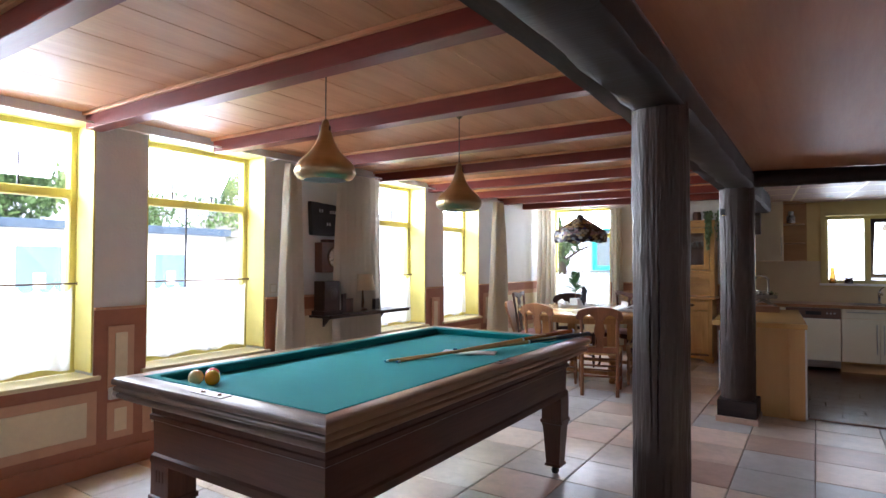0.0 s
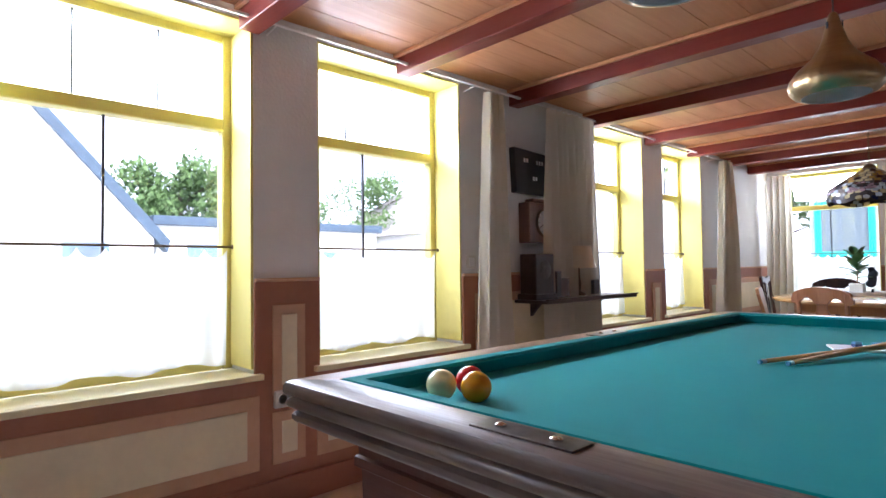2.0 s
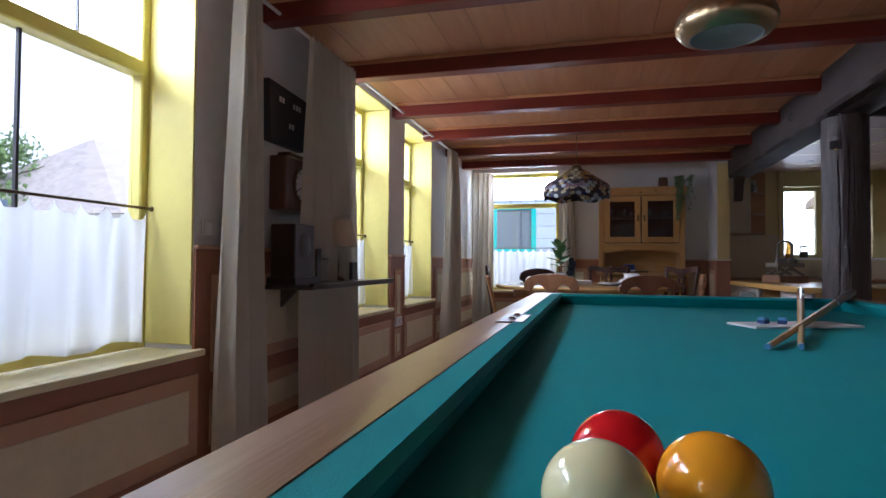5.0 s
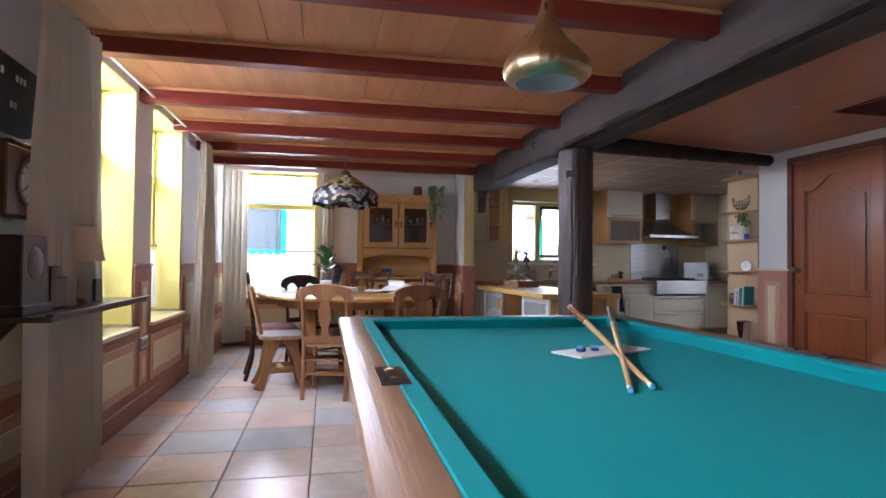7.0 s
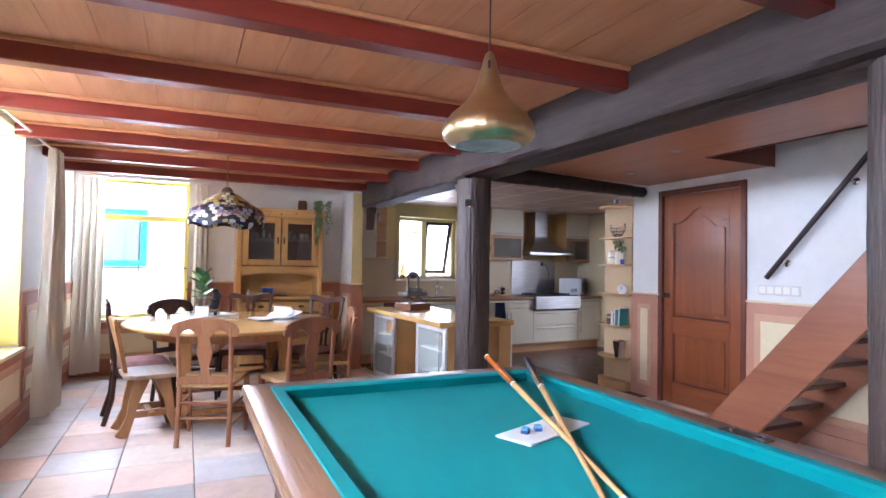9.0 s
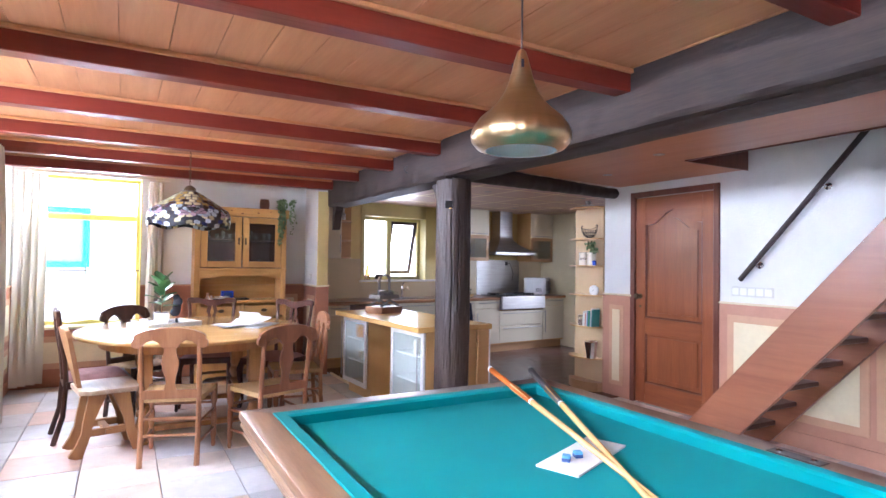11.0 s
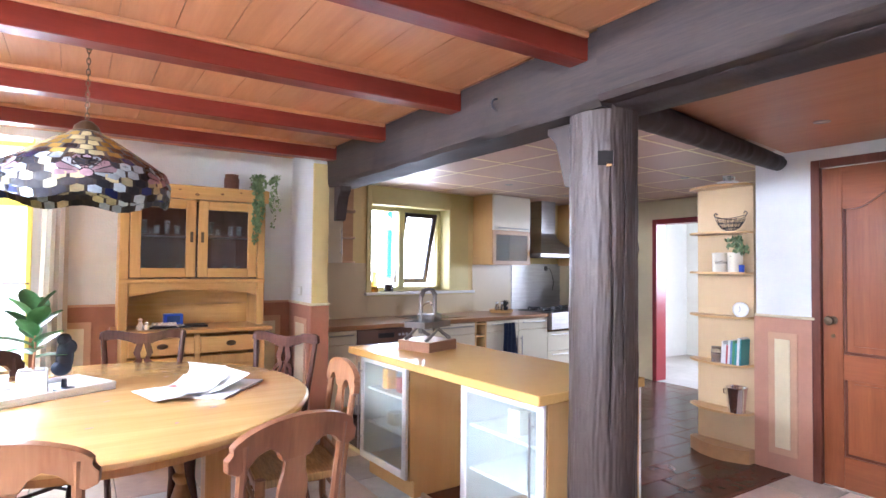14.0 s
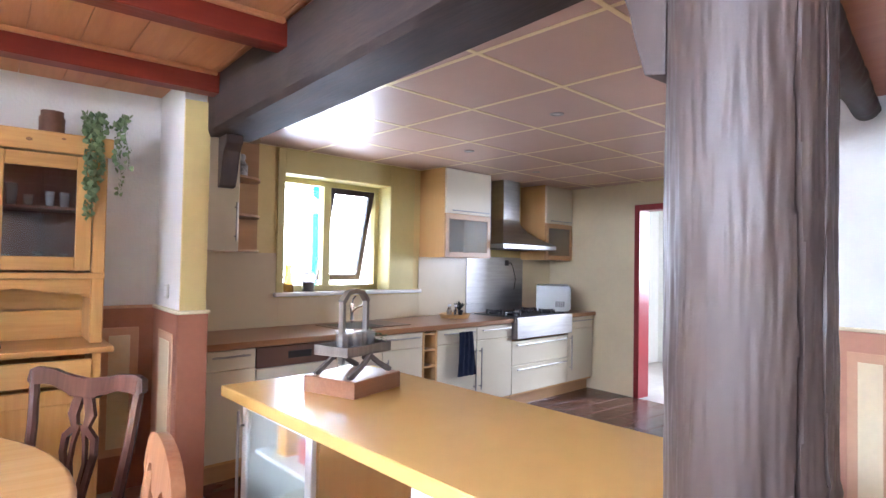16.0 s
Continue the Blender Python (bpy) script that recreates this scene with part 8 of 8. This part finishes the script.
oc = thing("mantel_clock", pose(WX + 0.04, 4.26, 0.892), "dark old wooden mantel clock standing on the wall shelf", "clock")
block("case", (0, 0.14, -0.10, 0.10, 0.0, 0.30), M_DARKSHELF, oc, bevel=0.006)
block("plinth", (-0.01, 0.155, -0.12, 0.12, -0.01, 0.03), M_DARKSHELF, oc, bevel=0.004)
bm = bmesh.new()
lathe(bm, [(0, 0.003), (0.06, 0.003), (0.065, 0.0)], 28, Matrix.Translation((0.14, 0, 0.19)) @ pose(0, 0, 0, 90, 0, 90), cap=False)
part("dial", bm, M_DARKMETAL, oc, smooth=True)
lm = thing("table_lamp", pose(WX + 0.14, 4.72, 0.892), "small table lamp with a cream cone shade on the wall shelf", "lamp")
bm = bmesh.new()
lathe(bm, [(0.0, 0), (0.05, 0), (0.05, 0.012), (0.012, 0.03), (0.018, 0.08), (0.01, 0.14), (0.008, 0.22), (0.0, 0.22)], 20, cap=False)
part("lamp_base", bm, M_DULLMETAL, lm, smooth=True)
bm = bmesh.new()
lathe(bm, [(0.125, 0.20), (0.09, 0.36), (0.087, 0.36), (0.122, 0.20)], 32, cap=False)
part("shade", bm, M_SHADE, lm, "cream fabric shade", smooth=True)
for k, (y, w, h, col) in enumerate(((4.42, 0.05, 0.17, M_DARKSHELF), (4.49, 0.10, 0.12, M_CLOCKWOOD), (4.90, 0.07, 0.10, M_DARKGREY))):
    b = thing("small_box", pose(WX + 0.12, y, 0.892), "small dark wooden box standing on the wall shelf", "box", "boxes on the wall shelf")
    block("box_body", (-0.04, 0.06, -w / 2, w / 2, 0, h), col, b, bevel=0.003)
    block("lid", (-0.042, 0.062, -w / 2 - 0.002, w / 2 + 0.002, h, h + 0.008), col, b, bevel=0.002)
for y, z, n, lab in ((2.37, 0.46, 2, "double white wall socket on the pier between the windows"), (6.11, 0.46, 2, "double white wall socket under the window sills")):
    s = thing("wall_socket", pose(WX + 0.012, y, z), lab, "socket", "wall sockets")
    block("plate", (0.0, 0.02, 0, 0.15, 0, 0.08), M_SWITCH, s, bevel=0.004)
    for k in range(2):
        bm = bmesh.new()
        lathe(bm, [(0.028, 0.0), (0.028, 0.006), (0.023, 0.007), (0.02, -0.0), (0, -0.0)], 20, Matrix.Translation((0.02, 0.04 + 0.07 * k, 0.04)) @ pose(0, 0, 0, 0, 90, 0), cap=False)
        part("outlet", bm, M_WHITE, s, smooth=True)
for m, lab in ((pose(WX, 3.72, 1.14), "small white light switch beside the window"), (pose(-0.46, 9.13, 1.16) @ pose(0, 0, 0, 0, 0, 180), "small white light switch on the stub wall")):
    s = thing("light_switch", m, lab, "switch", "light switches")
    block("plate", (0, 0.01, -0.04, 0.04, -0.04, 0.04), M_SWITCH, s, bevel=0.003)
    block("rocker", (0.01, 0.015, -0.025, 0.025, -0.028, 0.028), M_WHITE, s, bevel=0.002)


# ---- outdoors ----
ground = wall("ground", [(-70, WX - 0.36, -60, 70, -0.35, -0.25), (WX - 0.36, 60, NY + 1.2, 70, -0.35, -0.25), (WX - 0.36, 60, -60, SY - 0.4, -0.35, -0.25), (6.5, 60, SY - 0.4, NY + 1.2, -0.35, -0.25)], M_PAVING)


def white_house():
    ob = thing("gabled_house", pose(-14, 0.6, -0.25), "white rendered gabled house with a blue-grey roof edge across the street", "house")
    hw, eave, ridge = 4.3, 2.2, 6.9
    bm = bmesh.new()
    slab(bm, [(-hw, 0), (hw, 0), (hw, eave), (0, ridge), (-hw, eave)], -8, 0, plane="yz")
    part("wall", bm, M_RENDER, ob)
    for s in (-1, 1):
        bm = bmesh.new()
        slab(bm, [(s * (hw + 0.25), eave - 0.45), (s * (hw + 0.30), eave - 0.20), (0, ridge + 0.28), (0, ridge + 0.02)], -8.1, 0.12, plane="yz")
        part("roof", bm, M_SLATE, ob, "blue-grey roof verge")
    for y, w, z0, z1, n in ((3.05, 0.8, 0.25, 1.95, "door"), (-1.5, 1.2, 0.9, 2.0, "window"), (-0.5, 0.9, 3.4, 4.6, "window")):
        d = block(n, (0.001, 0.06, y - w / 2, y + w / 2, z0, z1), M_BLUEDOOR, ob, "blue-grey painted", bevel=0.01)
        block("panel" if n == "door" else "pane", (0.06, 0.07, y - w / 2 + 0.12, y + w / 2 - 0.12, z0 + (0.9 if n == "door" else 0.1), z1 - 0.12), M_PANEDARK, d, bevel=0)


white_house()
sd = thing("long_shed", pose(-14.2, 8.0, -0.25), "long low white shed with a flat blue-grey roof edge", "shed")
block("wall", (-5, 0, -3.0, 2.9, 0, 2.35), M_RENDER, sd, bevel=0)
block("roof", (-5.1, 0.15, -3.1, 3.0, 2.35, 2.55), M_SLATE, sd, bevel=0.01)
for y, w, z1 in ((-1.9, 0.9, 1.95), (1.2, 0.85, 1.8)):
    d = block("door", (0.001, 0.05, y - w / 2, y + w / 2, 0.4, z1), M_BLUEDOOR, sd, "blue-grey painted door", bevel=0.01)
    block("door_sign", (0.05, 0.06, y - 0.12, y + 0.12, 1.0, 1.35), M_PAPER, d, bevel=0)
th = thing("tiled_house", pose(-19, 19, -0.25), "farther white house with a hipped grey tiled roof", "house")
block("wall", (-4, 4, -4, 4, 0, 2.6), M_RENDER, th, bevel=0)
bm = bmesh.new()
b0 = [bm.verts.new(c) for c in ((-4.4, -4.4, 2.6), (4.4, -4.4, 2.6), (4.4, 4.4, 2.6), (-4.4, 4.4, 2.6))]
r0, r1 = bm.verts.new((0, -1.2, 5.6)), bm.verts.new((0, 1.2, 5.6))
bm.faces.new((b0[0], b0[1], r0))
bm.faces.new((b0[1], b0[2], r1, r0))
bm.faces.new((b0[2], b0[3], r1))
bm.faces.new((b0[3], b0[0], r0, r1))
bm.faces.new(b0[::-1])
part("roof", bm, M_TILEROOF, th, "grey tiled hipped roof")
nb = thing("clapboard_house", pose(-3.2, 13.2, -0.25), "pale grey clapboard house with a teal-framed window outside the north window", "house")
block("wall", (-0.75, 5.5, 0.03, 5, 0, 5.5), M_CLAPDARK, nb, bevel=0)
for k in range(22):
    block("clapboard", (-0.76, 5.5, -0.012, 0.03, 0.02 + 0.25 * k, 0.262 + 0.25 * k), M_CLAP, nb, m=pose(0, 0, 0, 0, 0, 0), bevel=0)
wn2 = new("window")
wn2.parent = nb
for dims in ((-0.68, -0.58, -0.06, -0.012, 1.45, 2.45), (0.12, 0.22, -0.06, -0.012, 1.45, 2.45), (-0.58, 0.12, -0.06, -0.012, 2.35, 2.45), (-0.58, 0.12, -0.06, -0.012, 1.45, 1.55)):
    block("window_frame", dims, M_TEAL, wn2, "teal painted frame", bevel=0.01)
block("pane", (-0.58, 0.12, -0.03, -0.013, 1.55, 2.35), M_PANEDARK, wn2, "grey pane", bevel=0)
pv = thing("garden_porch", pose(1.35, 11.55, -0.25), "white open garden porch with a teal post outside the kitchen window", "porch")
block("post", (0.25, 0.33, 0.0, 0.08, 0, 2.6), M_TEAL, pv, "teal painted post", bevel=0.004)
block("roof", (-1.5, 3.5, -0.4, 0.6, 2.6, 2.7), M_RENDER, pv, "white porch roof", bevel=0.01)
block("post", (3.0, 3.08, 0.0, 0.08, 0, 2.6), M_TEAL, pv, "teal painted post", bevel=0.004)
pl2 = thing("porch_lamp", pose(1.39, 11.26, 1.86), "woven bell-shaped lamp hanging in the garden porch", "pendant lamp")
bm = bmesh.new()
lathe(bm, [(0.16, 0.0), (0.165, 0.02), (0.14, 0.10), (0.09, 0.16), (0.04, 0.19), (0.02, 0.24), (0.0, 0.25)], 28, cap=False)
part("shade", bm, M_WICKER, pl2, "woven shade", smooth=True)
bm = bmesh.new()
tube(bm, [(0, 0, 0.25), (0, 0, 0.50)], 0.004, 6)
part("cord", bm, M_BLACK, pl2)
hedge = wall("garden_wall", [(-1, 9, 17, 17.3, -0.3, 3.2)], M_RENDER)


def tree(name, x, y, h, r, seed, label):
    ob = thing(name, pose(x, y, -0.25), label, "tree", "trees beyond the street")
    rnd = random.Random(seed)
    bm = bmesh.new()
    tube(bm, [(0, 0, 0), (0.08, 0.05, h * 0.3), (0.0, 0.1, h * 0.6), (0.1, 0, h * 0.9)], 0.16, 10, 0.04)
    for k in range(9):
        a, z = k * 2.4, h * (0.35 + 0.05 * k)
        tube(bm, [(0.03, 0.05, z), (r * 0.4 * math.cos(a), r * 0.4 * math.sin(a), z + h * 0.08), (r * 0.8 * math.cos(a), r * 0.8 * math.sin(a), z + h * 0.13)], 0.05, 6, 0.012)
    part("trunk", bm, M_BARK, ob, smooth=True)
    bm = bmesh.new()
    clumps = [(rnd.gauss(0, r * 0.45), rnd.gauss(0, r * 0.45), h * rnd.uniform(0.42, 1.0), rnd.uniform(0.25, 0.5) * r) for _ in range(26)]
    for cx, cy, cz, cr in clumps:
        for _ in range(240):
            d = Vector((rnd.gauss(0, 1), rnd.gauss(0, 1), rnd.gauss(0, 0.8)))
            d = d.normalized() * cr * rnd.uniform(0.5, 1.05)
            s = rnd.uniform(0.05, 0.11)
            mm = Matrix.Translation(Vector((cx, cy, cz)) + d) @ Euler((rnd.uniform(0, 6), rnd.uniform(0, 6), rnd.uniform(0, 6))).to_matrix().to_4x4()
            bm.faces.new([bm.verts.new(mm @ Vector(c)) for c in ((-s, 0, 0), (0, -s * 0.6, 0), (s, 0, 0.02), (0, s * 0.6, 0))])
    part("crown", bm, M_FOLIAGE, ob, "uneven leafy crown")


tree("garden_tree", -19.5, 7.2, 4.4, 1.6, 1, "leafy green garden tree behind the white shed")
tree("garden_tree", -22, 12.5, 4.0, 1.8, 2, "low leafy green tree beside the tiled house")
tree("garden_tree", -6.0, 16.5, 4.6, 1.5, 3, "leafy green tree beside the clapboard house")
tree("garden_tree", -21, 16, 5.0, 1.8, 5, "taller leafy green tree behind the tiled house")


# ---- floor tiles ----
TS, GX, GY = 0.44, -2.70, 6.08
rnd = random.Random(31)
tile_mesh = {}


def tile_data(w, d, mat, key, h=0.012):
    k = (round(w, 3), round(d, 3), mat.name, key)
    if k not in tile_mesh:
        bm = bmesh.new()
        r = random.Random(str(k))
        top = [(-w / 2, -d / 2), (0, -d / 2 + r.uniform(-0.002, 0.002)), (w / 2, -d / 2), (w / 2 + r.uniform(-0.002, 0.002), 0), (w / 2, d / 2), (0, d / 2), (-w / 2, d / 2), (-w / 2, 0)]
        lo = [bm.verts.new((a, b, -h)) for a, b in top]
        mid = [bm.verts.new((a, b, -0.004)) for a, b in top]
        hi = [bm.verts.new((a * 0.982, b * 0.982, 0.0)) for a, b in top]
        for a, b in ((lo, mid), (mid, hi)):
            for i in range(8):
                bm.faces.new((a[i], a[(i + 1) % 8], b[(i + 1) % 8], b[i]))
        bm.faces.new(hi)
        bmesh.ops.recalc_face_normals(bm, faces=list(bm.faces))
        me = bpy.data.meshes.new("floor_tile")
        bm.to_mesh(me)
        bm.free()
        me.materials.append(mat)
        tile_mesh[k] = me
    return tile_mesh[k]


PALETTE = [M_TILE] * 5 + [M_TILE2] * 4 + [M_TILE3] * 5 + [M_TILE4] * 3
rest = bmesh.new()
i0, i1 = math.floor((WX - GX) / TS), math.ceil((EX - GX) / TS)
j0, j1 = math.floor((SY - GY) / TS), math.ceil((NY - GY) / TS)


def in_main(x, y):
    if y > 6.30:
        return x < -0.27 or (x > 1.66 and y < 6.6) if y < 6.7 else x < -0.27
    return True


count = 0
for j in range(j1, j0 - 1, -1):
    for i in range(i0, i1 + 1):
        xa, xb = max(GX + i * TS, WX), min(GX + (i + 1) * TS, EX)
        ya, yb = max(GY + j * TS, SY), min(GY + (j + 1) * TS, NY)
        if ya > 6.0:
            xb = min(xb, -0.27) if ya >= 6.30 else xb
        if ya < 6.30 < yb and xb > -0.27:
            if xa < -0.27:
                pass
            else:
                yb = 6.42
        if xb - xa < 0.05 or yb - ya < 0.05:
            continue
        mat = rnd.choice(PALETTE)
        w, d = xb - xa - 0.0055, yb - ya - 0.0055
        if yb < -0.5:
            box(rest, xa + 0.004, xb - 0.004, ya + 0.004, yb - 0.004, -0.012, 0.0)
            continue
        ob = new("floor_tile", tile_data(w, d, mat, rnd.randrange(3)))
        ob.parent = floor
        ob.location = ((xa + xb) / 2, (ya + yb) / 2, rnd.uniform(-0.0012, 0.0006))
        ob.rotation_euler = (rnd.uniform(-0.002, 0.002), rnd.uniform(-0.002, 0.002), 0)
part("floor_tile_field", rest, M_TILE, floor, kind="stuff")
KT, KL = 0.20, 0.60
y, row = 6.42, 0
while y < 10.1:
    x = -0.27 - (0.0, 0.35, 0.17, 0.47)[row % 4]
    while x < KEX:
        xa, xb, yb = max(x, -0.262), min(x + KL, KEX), y + KT
        cx, cy = (xa + xb) / 2, (y + yb) / 2
        if xb - xa > 0.04 and y < 9.72 + (cx + 0.33) * 0.0875:
            ob = new("kitchen_tile", tile_data(xb - xa - 0.004, KT - 0.005, M_KTILE, 0))
            ob.parent = floor
            ob.location = (cx, cy, 0.004)
        x += KL
    y += KT
    row += 1
block("threshold", (-0.285, -0.265, 6.44, 8.84, -0.012, 0.022), M_CREAM, None, bevel=0.003, kind="structure")
block("threshold", (0.0, EX - 0.02, 6.42, 6.44, -0.012, 0.012), M_KTILE, None, bevel=0.003, kind="structure")
wall("floor_back_hall", [(KEX, 6.3, 6.6, 10.0, -0.012, 0.004)], M_PAVING)
